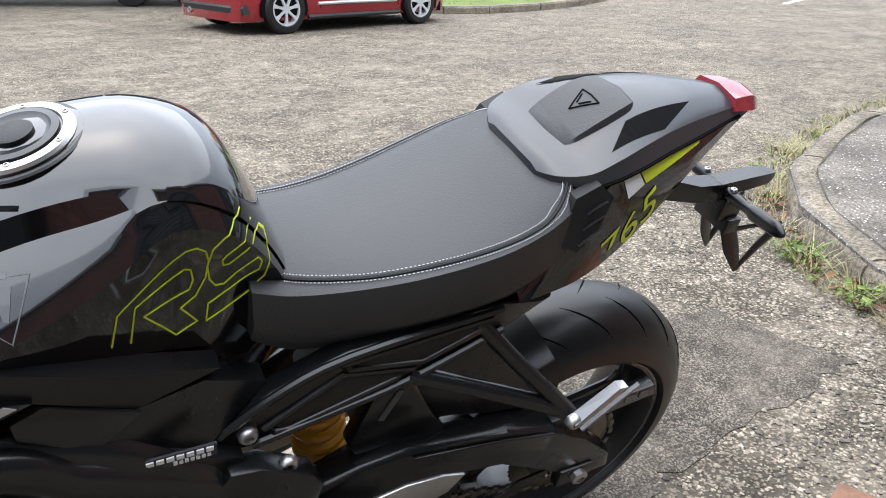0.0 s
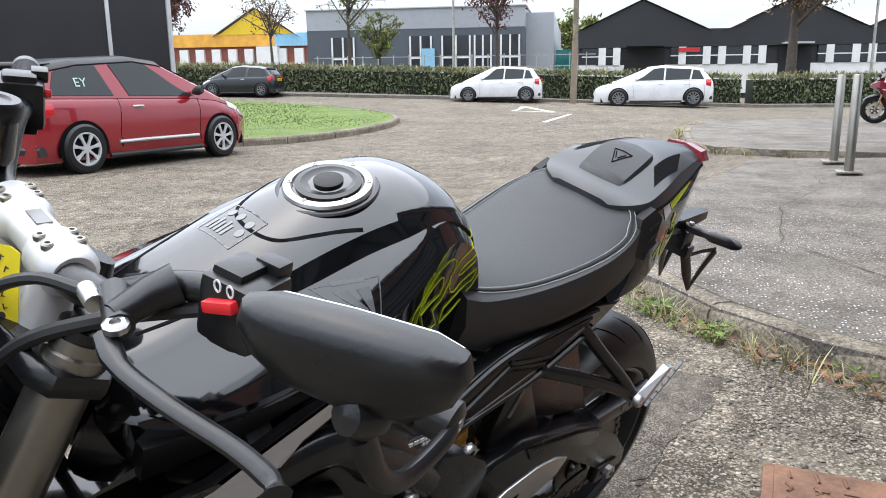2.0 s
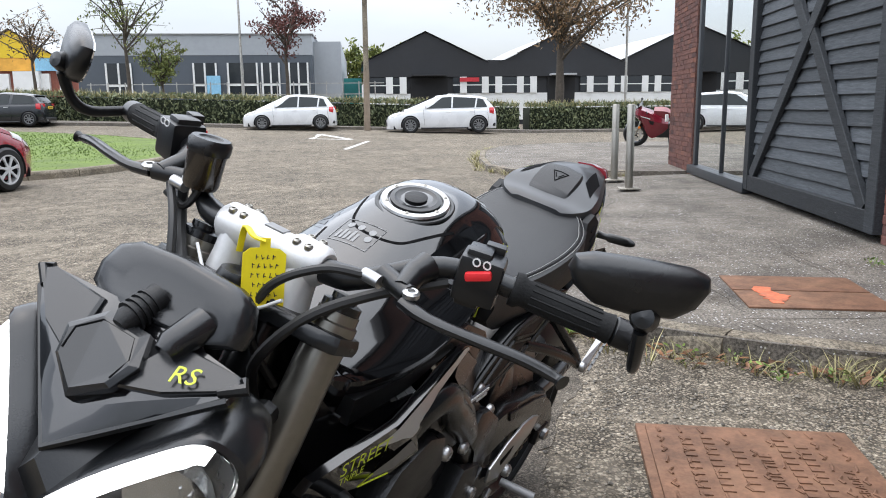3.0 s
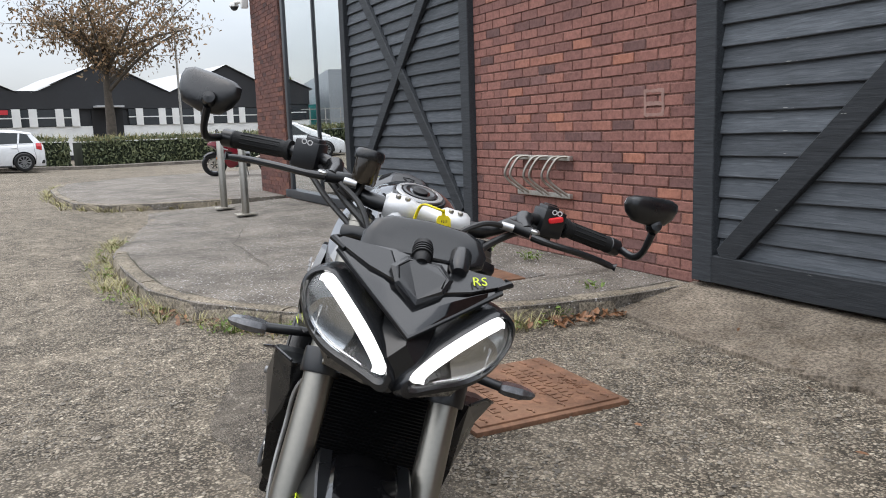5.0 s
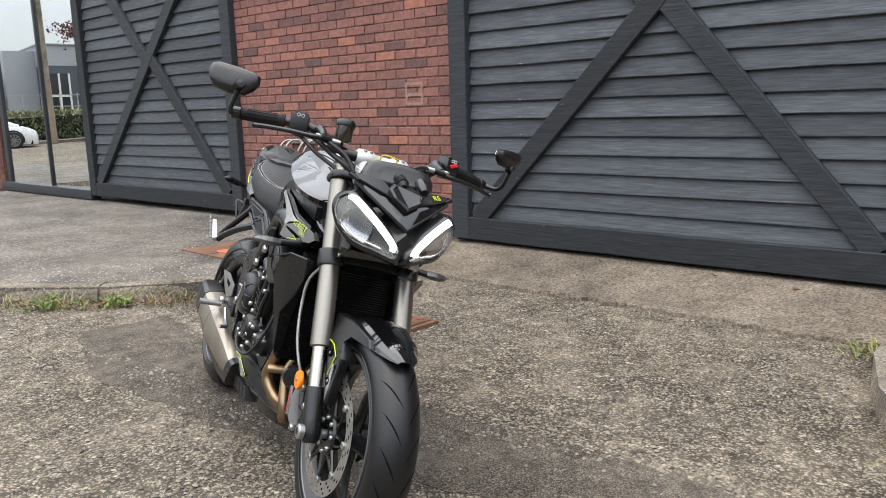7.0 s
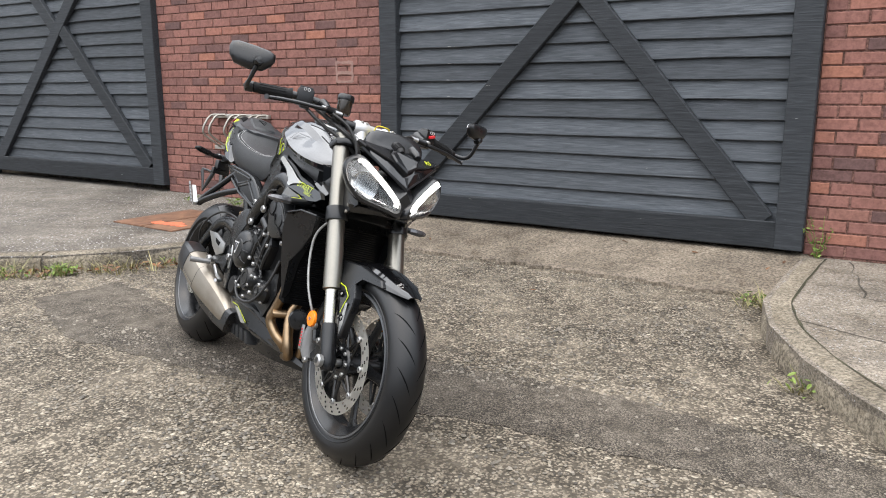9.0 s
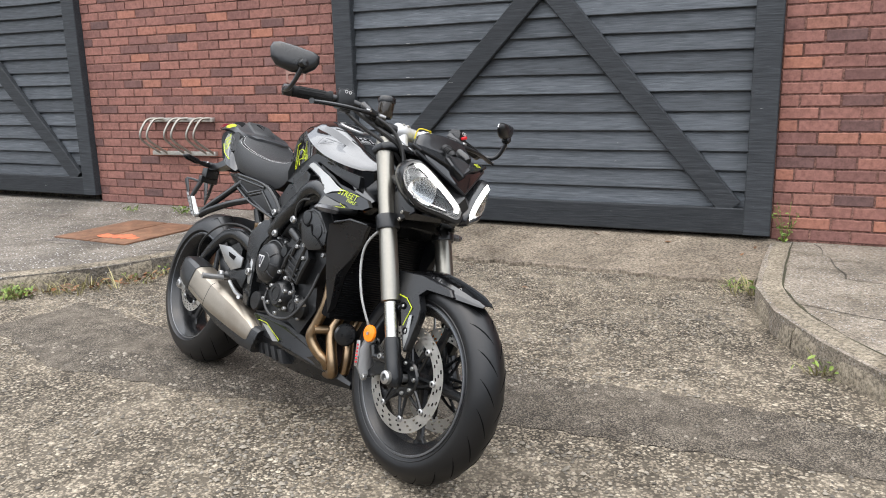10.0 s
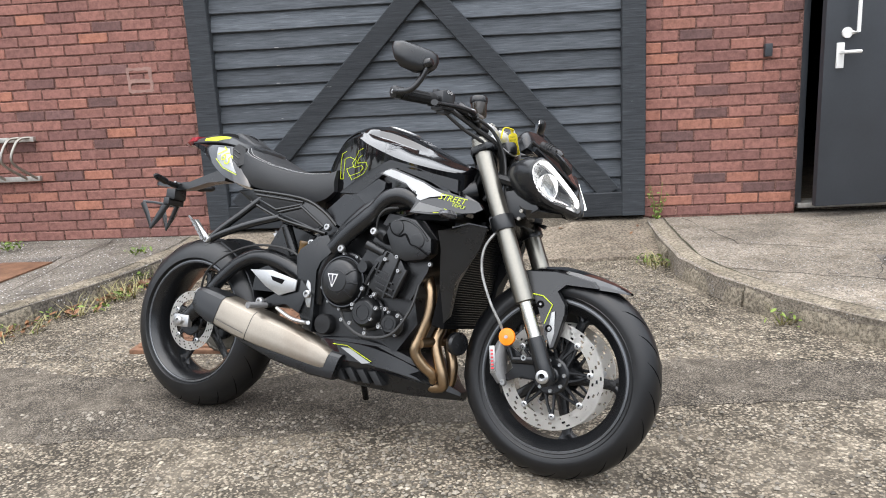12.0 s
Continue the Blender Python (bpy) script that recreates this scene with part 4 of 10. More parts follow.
part("reservoir_bracket", Shape().tube([(1.128, -0.13, 1.045), (1.13, -0.155, 1.035), (1.118, -0.18, 1.045)], 0.005, 8), FRAME_BLACK, bike)
part("fluid_hose", Shape().smooth_tube([(1.122, -0.13, 1.04), (1.135, -0.14, 1.01), (1.14, -0.17, 1.02)], 0.005, 8, 5), HOSE, bike)

# cables
for pts, r, mt in (([(1.137, 0.145, 1.036), (1.16, 0.10, 1.03), (1.18, 0.05, 0.99), (1.175, 0.03, 0.92), (1.13, 0.05, 0.84)], 0.0055, HOSE),
                   ([(1.075, 0.215, 1.045), (1.12, 0.15, 1.01), (1.17, 0.10, 0.97), (1.19, 0.06, 0.90), (1.15, 0.04, 0.82)], 0.007, HOSE),
                   ([(1.135, -0.17, 1.03), (1.17, -0.12, 1.00), (1.20, -0.085, 0.93), (1.215, -0.09, 0.83), (1.225, -0.09, 0.74)], 0.0055, HOSE),
                   ([(1.07, -0.215, 1.045), (1.13, -0.15, 1.00), (1.175, -0.09, 0.96), (1.18, -0.05, 0.88), (1.13, -0.05, 0.8)], 0.008, HOSE),
                   ([(1.06, -0.24, 1.035), (1.10, -0.19, 0.995), (1.15, -0.13, 0.96), (1.165, -0.07, 0.92), (1.14, -0.03, 0.86)], 0.006, HOSE),
                   ([(1.16, -0.085, 0.985), (1.185, -0.03, 0.955), (1.19, 0.03, 0.955), (1.185, 0.075, 0.985)], 0.0022, WHITE_DECAL)):
    part("cable", Shape().smooth_tube(pts, r, 8, 6), mt, bike)

# ignition barrel and hanging tag
part("ignition_lock", Shape().lathe([(0.0, 0), (0.026, 0), (0.028, 0.02), (0.024, 0.032), (0.010, 0.034), (0, 0.03)], (1.178, 0.0, 0.955), (-0.2, 0, 1), 22, False), SATIN, bike)
tz = Vector((0.52, 0.72, 0.30)).normalized()
ty = (Vector((0.10, 0.06, 1)) - tz * Vector((0.10, 0.06, 1)).dot(tz)).normalized()
tx = ty.cross(tz)
TM = Matrix.Translation((1.176, 0.036, 0.996)) @ Matrix((tx, ty, tz)).transposed().to_4x4()
tag = part("key_tag", Shape().prism([(-0.023, -0.037), (0.023, -0.037), (0.025, -0.034), (0.025, 0.026), (0.017, 0.032), (0.006, 0.033), (0.006, 0.044), (-0.006, 0.044), (-0.006, 0.033), (-0.017, 0.032), (-0.025, 0.026), (-0.025, -0.034)], TM, 0.0012), TAG_YELLOW, bike, "yellow plastic key tag with handwritten lines")
for i, (y, w) in enumerate(((0.022, 0.026), (0.012, 0.034), (0.001, 0.036), (-0.010, 0.030), (-0.021, 0.034))):
    sh = Shape()
    n = int(w / 0.006)
    for j in range(n):
        for side in (-0.0009, 0.0009):
            c = TM @ Matrix.Translation((-w / 2 + (j + 0.5) * w / n, y, side)) @ Matrix.Rotation(0.3 * math.sin(i * 3 + j * 2), 4, "Z")
            sh.box((0, 0, 0), (0.0009, 0.0055, 0.0004), c).box((0, 0, 0), (0.0032, 0.0009, 0.0004), c @ Matrix.Translation((0.001, 0.0016 * math.sin(j * 5 + i), 0)))
    part("ink_line", sh, INK, tag)
part("tag_hole", Shape().lathe([(0, -0.0012), (0.0035, -0.0012), (0.0035, 0.0012), (0, 0.0012)], TM @ Vector((0.012, -0.029, 0)), TM.to_3x3() @ Vector((0, 0, 1)), 10, False), INK, tag)
part("tag_strap", Shape().smooth_tube([TM @ Vector((0, 0.04, 0)), (1.176, 0.012, 1.036), (1.160, -0.016, 1.034), (1.156, -0.022, 1.000)], 0.0022, 6, 5, flat=2.0), TAG_YELLOW, tag)

# -- instrument pod, nose and headlamps --
POD = [(-0.108, 0.955, 1.288), (-0.107, 0.978, 1.280), (-0.094, 1.002, 1.268), (-0.070, 1.013, 1.262), (0.0, 1.021, 1.262), (0.070, 1.019, 1.262), (0.094, 1.010, 1.268), (0.106, 0.988, 1.280), (0.104, 0.970, 1.288), (0.078, 0.963, 1.300), (0.0, 0.960, 1.308), (-0.078, 0.952, 1.300)]
pod_c = Vector((1.286, 0, 0.985))


def pod_ring(k, back):
    return [pod_c + (Vector((x, y, z)) - pod_c) * k + Vector((-back, 0, -back * 0.5)) for y, z, x in POD]


pod = part("instrument_pod", Shape().loft([pod_ring(0.55, -0.003), pod_ring(0.84, -0.004), pod_ring(0.95, -0.001), pod_ring(1.0, 0.006), pod_ring(1.0, 0.016), pod_ring(0.94, 0.030), pod_ring(0.80, 0.034)]), COWL_SATIN, bike, "smooth black instrument housing seen from the front", smooth=40)
part("display", Shape().loft([pod_ring(0.82, 0.0345), pod_ring(0.82, 0.0365)]), WINDOW_DARK, pod)
for y, r in ((-0.004, 0.0165), (0.062, 0.019)):
    part("pod_mount", Shape().tube([(1.285, y, 0.978), (1.325, y * 0.95, 0.962), (1.332, y * 0.95, 0.957)], [r, r * 0.86, r * 0.6], 16), MATT if r < 0.018 else COWL_SATIN, bike)
for i in range(4):
    part("rubber_ring", Shape().lathe([(0.012, -0.0016), (0.0180, -0.0016), (0.0180, 0.0016), (0.012, 0.0016)], (1.298 + i * 0.007, -0.004, 0.973 - i * 0.0028), (1, 0, -0.4), 16), MATT, bike)


# nose cowl: a folded shield between the lamps
def nose_at(y, s, lift=0.0):
    """A point of the nose shield: s from its lower front edge to the top."""
    a = abs(y)
    f = Vector((1.410 - 0.60 * a, y, 0.852 + 0.66 * a))
    t = Vector((1.300 + 0.03 * a, y, 0.966 - 0.06 * a))
    fold = float(np.interp(a, [0, 0.028, 0.062, 0.10, 0.13], [0.004, 0.010, 0.014, 0.008, 0.0]))
    n = Vector((0.68, 0.25 * (1 if y > 0 else -1 if y < 0 else 0), 0.70)).normalized()
    return f.lerp(t, s) + n * (fold * math.sin(math.pi * min(1, s * 1.15)) + lift)


NOSE_Y = (-0.140, -0.115, -0.085, -0.056, -0.028, 0.0, 0.028, 0.056, 0.085, 0.115, 0.140)
shield = Shape()
shield.loft([[nose_at(y, s) for s in (0, 0.06, 0.25, 0.5, 0.75, 1.0)] + [nose_at(y, s, -0.018) for s in (1.0, 0.5, 0.0)] for y in NOSE_Y])
part("nose_cowl", shield, GLOSS, bike, "folded black nose cowl", smooth=12)
for sg in (-1, 1):
    edge = [(0.030, 0.40), (0.036, 0.62), (0.052, 0.92), (0.136, 0.98), (0.148, 0.55), (0.128, 0.34), (0.080, 0.30)]
    sh = Shape().loft([[nose_at(sg * y, s, lift) for y, s in edge] for lift in (-0.010, 0.006)] + [[nose_at(sg * (0.085 + (y - 0.085) * 0.93), 0.62 + (s - 0.62) * 0.93, 0.0085) for y, s in edge]])
    part("cowl_panel", sh, COWL_SATIN, bike, "raised satin black cowl panel", smooth=15)
    part("panel_tip", Shape().tube([nose_at(sg * 0.128, 0.34, 0.004), nose_at(sg * 0.150, 0.58, 0.004), nose_at(sg * 0.140, 0.95, 0.004)], [0.005, 0.007, 0.005], 8), SATIN, bike)
hexa = [(-0.034, 0.36), (-0.046, 0.56), (-0.026, 0.86), (0.026, 0.86), (0.046, 0.56), (0.034, 0.36), (0.0, 0.30)]
part("cowl_scoop", Shape().loft([[nose_at(y, s, lift) for y, s in hexa] for lift in (-0.004, 0.014)] + [[nose_at(y * 0.80, 0.56 + (s - 0.56) * 0.80, 0.0185) for y, s in hexa]]), COWL_SATIN, bike, "raised central scoop", smooth=15)
part("scoop_line", Shape().tube([nose_at(y, s, 0.0175) for y, s in ((-0.028, 0.44), (-0.033, 0.60), (-0.018, 0.78), (0.018, 0.78), (0.033, 0.60), (0.028, 0.44))], 0.0016, 5), CORE_BLACK, bike)
part("cowl_edge", Shape().tube([nose_at(y, 0.0, -0.004) for y in NOSE_Y], 0.005, 6), SATIN, bike)


def round_loop(pts, steps):
    """A smooth closed line through the points."""
    p = [Vector(q) for q in pts]
    c = curve_points(p[-2:] + p + p[:2], steps)
    return c[2 * steps:(2 + len(p)) * steps]


LAMP = [(-0.152, 0.902, 1.338), (-0.168, 0.885, 1.328), (-0.170, 0.858, 1.328), (-0.156, 0.828, 1.336), (-0.134, 0.808, 1.350), (-0.106, 0.795, 1.367), (-0.074, 0.789, 1.388), (-0.047, 0.783, 1.404), (-0.029, 0.779, 1.415), (-0.019, 0.787, 1.420), (-0.022, 0.810, 1.418), (-0.057, 0.846, 1.396), (-0.097, 0.880, 1.372), (-0.132, 0.905, 1.352)]
NL = 3 * len(LAMP)
LAMP = [(v.x, v.y, v.z) for v in round_loop(LAMP, 3)]
lc = Vector((1.368, -0.096, 0.842))
AX = Vector((0.88, -0.38, -0.05)).normalized()
for sg in (-1, 1):
    fl = lambda v: Vector((v.x, -sg * v.y, v.z))
    rim_pts = [Vector((x, y, z)) for y, z, x in LAMP]
    grow = lambda k, push: [fl(lc + (p - lc) * k + AX * push) for p in rim_pts]

    def shell_ring(k, push, low):
        """The shell is deeper below the lens than above it."""
        return [fl(lc + (p - lc) * k + AX * push + Vector((0, 0, -low * max(0.0, min(1.0, (lc.z - p.z) / 0.04))))) for p in rim_pts]

    shell = Shape().loft([shell_ring(0.35, -0.135, 0.0), shell_ring(0.78, -0.120, 0.004), shell_ring(1.06, -0.085, 0.012), shell_ring(1.16, -0.045, 0.016), shell_ring(1.16, -0.012, 0.014), shell_ring(1.12, 0.004, 0.010), shell_ring(1.05, 0.008, 0.004), grow(1.0, 0.002), grow(0.97, -0.02)], caps="start")
    lamp = part("headlamp", shell, COWL_SATIN, bike, "angular headlamp with a lit white light strip")
    part("lamp_bowl", Shape().loft([grow(0.975, -0.010), grow(0.93, -0.022), grow(0.80, -0.030), grow(0.60, -0.040)], caps="end"), LAMP_INNER, lamp)
    part("lens", Shape().loft([grow(0.985, 0.001), grow(0.985, 0.004), grow(0.80, 0.013), grow(0.45, 0.019)], caps=True), LENS, lamp).visible_shadow = False
    rings = []
    line = [rim_pts[k % NL] for k in range(NL, NL - 16, -1)]
    for i, p in enumerate(line):
        a = lc + (p - lc) * 0.965
        run_ = line[min(i + 1, len(line) - 1)] - line[max(i - 1, 0)]
        inw = run_.cross(AX).normalized()
        inw = inw if inw.dot(lc - a) > 0 else -inw
        b = a + inw * (0.007 + 0.008 * min(1.0, i / 3.0))
        rings.append([fl(a + AX * 0.0085), fl(b + AX * 0.0175), fl(b + AX * 0.004), fl(a - AX * 0.002)])
    part("light_strip", Shape().loft(rings), DRL, lamp, "glowing white daytime light strip")
    # a bright bowl with ribs under the strip, and a chrome bow along the lens's lower edge
    bc = lc + Vector((-0.016, -0.020, -0.014))
    part("bulb_bowl", Shape().lathe([(0.043, 0.004), (0.040, -0.010), (0.028, -0.024), (0.012, -0.032), (0.0, -0.033)], fl(bc), fl(AX), 28, False), REFLECTOR_BOWL, lamp, "bright lamp reflector")
    part("chrome_bow", Shape().tube([fl(lc + (rim_pts[k] - lc) * 0.86 + AX * 0.003) for k in range(9, 22)], 0.0022, 6), REFLECTOR_BOWL, lamp)
    part("bulb_shade", Shape().tube([fl(bc - AX * 0.028), fl(bc - AX * 0.004)], [0.011, 0.008], 12), ALLOY, lamp)
    for k in range(5):
        c0 = bc + Vector((0, -0.024 + 0.012 * k, 0.0)) + AX * 0.001
        part("reflector_rib", Shape().tube([fl(c0 + Vector((0, 0, 0.030 - 0.003 * abs(k - 2)))), fl(c0 - AX * 0.006), fl(c0 + Vector((0, 0, -0.030 + 0.003 * abs(k - 2))))], 0.0016, 5), LAMP_INNER, lamp)
    bracket = Shape().tube([(1.20, sg * 0.10, 0.86), (1.27, sg * 0.11, 0.84)], 0.016, 8)
    part("lamp_bracket", bracket, FRAME_BLACK, bike)
    part("fork_plate", side_plate([(1.225, 0.820), (1.300, 0.830), (1.335, 0.770), (1.275, 0.735), (1.235, 0.750)], sg * 0.105, 0.012, 0.004), SATIN, bike, "black lamp bracket plate beside the fork")
    for x, z in ((1.282, 0.762), (1.276, 0.740)):
        part("plate_bolt", bolt(Shape(), (x, sg * 0.112, z), (0, sg, 0), 0.006, 0.004), STEEL, bike)
part("nose_bridge", Shape().loft([[(1.415, y, z) for y, z in ((-0.022, 0.768), (-0.024, 0.812), (0, 0.840), (0.024, 0.812), (0.022, 0.768))], [(1.375, y, z) for y, z in ((-0.045, 0.758), (-0.07, 0.83), (0, 0.87), (0.07, 0.83), (0.045, 0.758))], [(1.28, y, z) for y, z in ((-0.09, 0.77), (-0.11, 0.87), (0, 0.90), (0.11, 0.87), (0.09, 0.77))]]), SATIN, bike)
part("chin_panel", Shape().loft([[(1.385, y, z) for y, z in ((-0.05, 0.764), (0.05, 0.764), (0.045, 0.754), (-0.045, 0.754))], [(1.30, y, z) for y, z in ((-0.125, 0.766), (0.125, 0.766), (0.11, 0.742), (-0.11, 0.742))], [(1.25, y, z) for y, z in ((-0.10, 0.79), (0.10, 0.79), (0.09, 0.745), (-0.09, 0.745))]]), GLOSS, bike)

# -- tank --
tank_st = [(0.540, [(0.050, 0.735), (0.072, 0.785), (0.078, 0.825), (0.055, 0.855), (0.0, 0.862)]),
           (0.575, [(0.062, 0.715), (0.086, 0.795), (0.092, 0.870), (0.068, 0.930), (0.0, 0.950)]),
           (0.620, [(0.078, 0.705), (0.104, 0.800), (0.108, 0.905), (0.082, 0.995), (0.0, 1.018)]),
           (0.680, [(0.098, 0.700), (0.122, 0.805), (0.120, 0.930), (0.087, 1.018), (0.0, 1.043)]),
           (0.740, [(0.112, 0.700), (0.136, 0.810), (0.146, 0.912), (0.088, 1.016), (0.0, 1.043)]),
           (0.800, [(0.125, 0.710), (0.152, 0.815), (0.161, 0.903), (0.086, 1.004), (0.0, 1.032)]),
           (0.880, [(0.135, 0.725), (0.164, 0.825), (0.168, 0.892), (0.084, 0.978), (0.0, 0.998)]),
           (0.960, [(0.135, 0.745), (0.164, 0.838), (0.166, 0.882), (0.082, 0.944), (0.0, 0.958)]),
           (1.030, [(0.128, 0.770), (0.152, 0.850), (0.152, 0.878), (0.078, 0.918), (0.0, 0.924)]),
           (1.080, [(0.110, 0.800), (0.130, 0.860), (0.128, 0.880), (0.068, 0.902), (0.0, 0.905)]),
           (1.105, [(0.080, 0.820), (0.095, 0.865), (0.094, 0.882), (0.050, 0.894), (0.0, 0.896)])]
# under the round crown a facet falls gently, then a steeper band runs down to the widest line


def tank_profile(x, p):
    line = lambda xs, ys: float(np.interp(x, xs, ys))
    wide, top = p[2][0], p[4][1]
    ridge = line([0.54, 0.575, 0.62, 0.68, 0.763, 0.862, 0.987, 1.056, 1.105], [0.830, 0.903, 0.962, 0.986, 0.950, 0.909, 0.878, 0.868, 0.866])
    band = line([0.54, 0.62, 0.72, 0.80, 0.98, 1.08, 1.105], [0.012, 0.016, 0.022, 0.024, 0.014, 0.008, 0.006])
    crown = (p[3][0], max(p[3][1], ridge + band + 0.010))
    crease = (wide - band * 1.1, ridge + band)
    near = crown[0] + 0.012
    neck = (near, max(crease[1] + 0.003, min(crown[1] - 0.008, crease[1] + (crease[0] - near) * 0.62)))
    foot = ((crease[0] + neck[0]) / 2 + 0.001, (crease[1] + neck[1]) / 2 + 0.001)
    dome = [(crown[0] * (1 - s), crown[1] + (top - crown[1]) * (1 - (1 - s) ** 2.4)) for s in (0.15, 0.35, 0.6, 0.8)]
    low = [p[0], ((p[0][0] + wide) / 2, (p[0][1] + ridge) / 2 - 0.020), (wide - 0.012, ridge - 0.055), (wide - 0.003, ridge - 0.014)]
    return low + [(wide, ridge), ((wide + crease[0]) / 2 + 0.001, ridge + band * 0.5), crease, foot, neck, crown] + dome + [p[4]]


tank_st = [(x, tank_profile(x, p)) for x, p in tank_st]
tank = part("fuel_tank", station_loft(tank_st, 4), GLOSS, bike, "faceted gloss black fuel tank", smooth=26)
part("filler_recess", Shape().lathe([(0.060, -0.010), (0.064, 0.002), (0.062, 0.004), (0.058, 0.004), (0.056, -0.010)], (0.793, 0, 1.0228), (0.27, 0, 0.963), 48), SATIN, tank)
cap = part("filler_cap", Shape().lathe([(0.043, 0.000), (0.054, 0.000), (0.056, 0.004), (0.054, 0.0072), (0.045, 0.0076), (0.043, 0.005)], (0.793, 0, 1.0248), (0.27, 0, 0.963), 48), ALLOY, tank, "bright filler ring with six screws")
part("cap_centre", Shape().lathe([(0.041, 0.001), (0.041, 0.005), (0.034, 0.006), (0.030, 0.0035), (0.020, 0.0035), (0.0, 0.0035)], (0.793, 0, 1.0288), (0.27, 0, 0.963), 40, False), SATIN, tank)
CAPN = Vector((0.27, 0, 0.963)).normalized()
part("cap_flap", Shape().lathe([(0.018, 0.002), (0.0185, 0.0075), (0.016, 0.0085), (0.0, 0.0085)], (0.793, 0, 1.0288), CAPN, 32, False), MATT, tank)
for i in range(6):
    a = 2 * math.pi * i / 6 + 0.3
    part("cap_screw", bolt(Shape(), (0.793 + 0.047 * math.cos(a), 0.047 * math.sin(a), 1.0322 - 0.280 * 0.047 * math.cos(a)), (0.27, 0, 0.963), 0.0032, 0.0015), STEEL, tank)
for sg in (-1, 1):
    part("tank_screw", bolt(Shape(), (0.585, sg * 0.060, 0.945), (-0.7, sg * 0.4, 0.6), 0.006, 0.003), ALLOY, tank)

# -- seat --
seat_st = [(0.600, [(0.104, 0.806), (0.112, 0.836), (0.102, 0.876), (0.064, 0.894), (0.0, 0.900)]),
           (0.550, [(0.102, 0.774), (0.116, 0.812), (0.106, 0.862), (0.064, 0.878), (0.0, 0.882)]),
           (0.470, [(0.104, 0.764), (0.129, 0.808), (0.117, 0.862), (0.072, 0.873), (0.0, 0.873)]),
           (0.390, [(0.118, 0.780), (0.144, 0.822), (0.130, 0.874), (0.086, 0.885), (0.0, 0.885)]),
           (0.310, [(0.128, 0.802), (0.152, 0.842), (0.140, 0.895), (0.098, 0.909), (0.0, 0.910)]),
           (0.250, [(0.126, 0.816), (0.148, 0.860), (0.138, 0.916), (0.102, 0.936), (0.0, 0.938)]),
           (0.205, [(0.114, 0.834), (0.136, 0.880), (0.126, 0.935), (0.096, 0.956), (0.0, 0.960)]),
           (0.165, [(0.098, 0.856), (0.112, 0.896), (0.104, 0.946), (0.082, 0.963), (0.0, 0.967)])]
seat = part("seat", station_loft(seat_st, 4), SEAT, bike, "black sports seat with white double stitching", smooth=50)
stitch = Shape()
seat_tree = BVHTree.FromPolygons([v.co.copy() for v in seat.data.vertices], [tuple(p.vertices) for p in seat.data.polygons])
SEAM = [(0.560, 0.088), (0.51, 0.098), (0.45, 0.110), (0.385, 0.122), (0.33, 0.131), (0.285, 0.135), (0.250, 0.133), (0.222, 0.124), (0.206, 0.108), (0.197, 0.094), (0.192, 0.080)]


def seam_line(sg, inset):
    """A line along the edge of the seat's top panel, inset towards the middle."""
    flat = curve_points([(x + (inset if x < 0.24 else 0.0), sg * (y - inset * (0.9 if x > 0.22 else 0.3)), 0) for x, y in SEAM], 26)
    return [Vector((p.x, p.y, seat_tree.ray_cast(Vector((p.x, p.y, 2.0)), Vector((0, 0, -1)))[0].z)) for p in flat]


for sg in (-1, 1):
    for inset in (0.0, 0.0105):
        line = seam_line(sg, inset)
        for a, b in list(zip(line, line[1:]))[::2]:
            stitch.tube([a + Vector((0, sg * 0.0004, 0.0014)), b + Vector((0, sg * 0.0004, 0.0014))], 0.0008, 4)
    part("piping", Shape().tube([p + Vector((0, 0, 0.0002)) for p in seam_line(sg, 0.0052)][::4], 0.0026, 6), MATT, seat)
part("stitching", stitch, WHITE_DECAL, seat)["kind"] = "stuff"

# -- tail: black flanks, a graphite cowl over them and a padded stop --
flank_st = [(0.262, [(0.110, 0.802), (0.132, 0.808), (0.136, 0.815), (0.130, 0.822), (0.106, 0.822)]),
            (0.225, [(0.108, 0.806), (0.134, 0.816), (0.140, 0.840), (0.134, 0.862), (0.106, 0.862)]),
            (0.180, [(0.106, 0.818), (0.134, 0.828), (0.142, 0.874), (0.132, 0.930), (0.102, 0.930)]),
            (0.130, [(0.098, 0.838), (0.125, 0.846), (0.132, 0.906), (0.119, 0.966), (0.092, 0.964)]),
            (0.080, [(0.086, 0.864), (0.112, 0.872), (0.118, 0.926), (0.106, 0.976), (0.080, 0.974)]),
            (0.020, [(0.068, 0.904), (0.093, 0.910), (0.100, 0.950), (0.088, 0.984), (0.066, 0.982)]),
            (-0.050, [(0.046, 0.946), (0.068, 0.950), (0.077, 0.972), (0.066, 0.992), (0.046, 0.990)]),
            (-0.115, [(0.024, 0.972), (0.042, 0.975), (0.050, 0.987), (0.042, 0.998), (0.026, 0.996)]),
            (-0.180, [(0.006, 0.985), (0.014, 0.987), (0.019, 0.992), (0.014, 0.998), (0.006, 0.997)])]
flank_st = [(x, [p[0], (p[1][0] + 0.010, p[1][1]), (p[2][0] - 0.001, p[2][1]), (p[3][0] - 0.008, p[3][1]), p[4]]) for x, p in flank_st]
tail = part("tail_unit", station_loft(flank_st, 4), GLOSS, bike, "narrow gloss black tail unit", smooth=30)
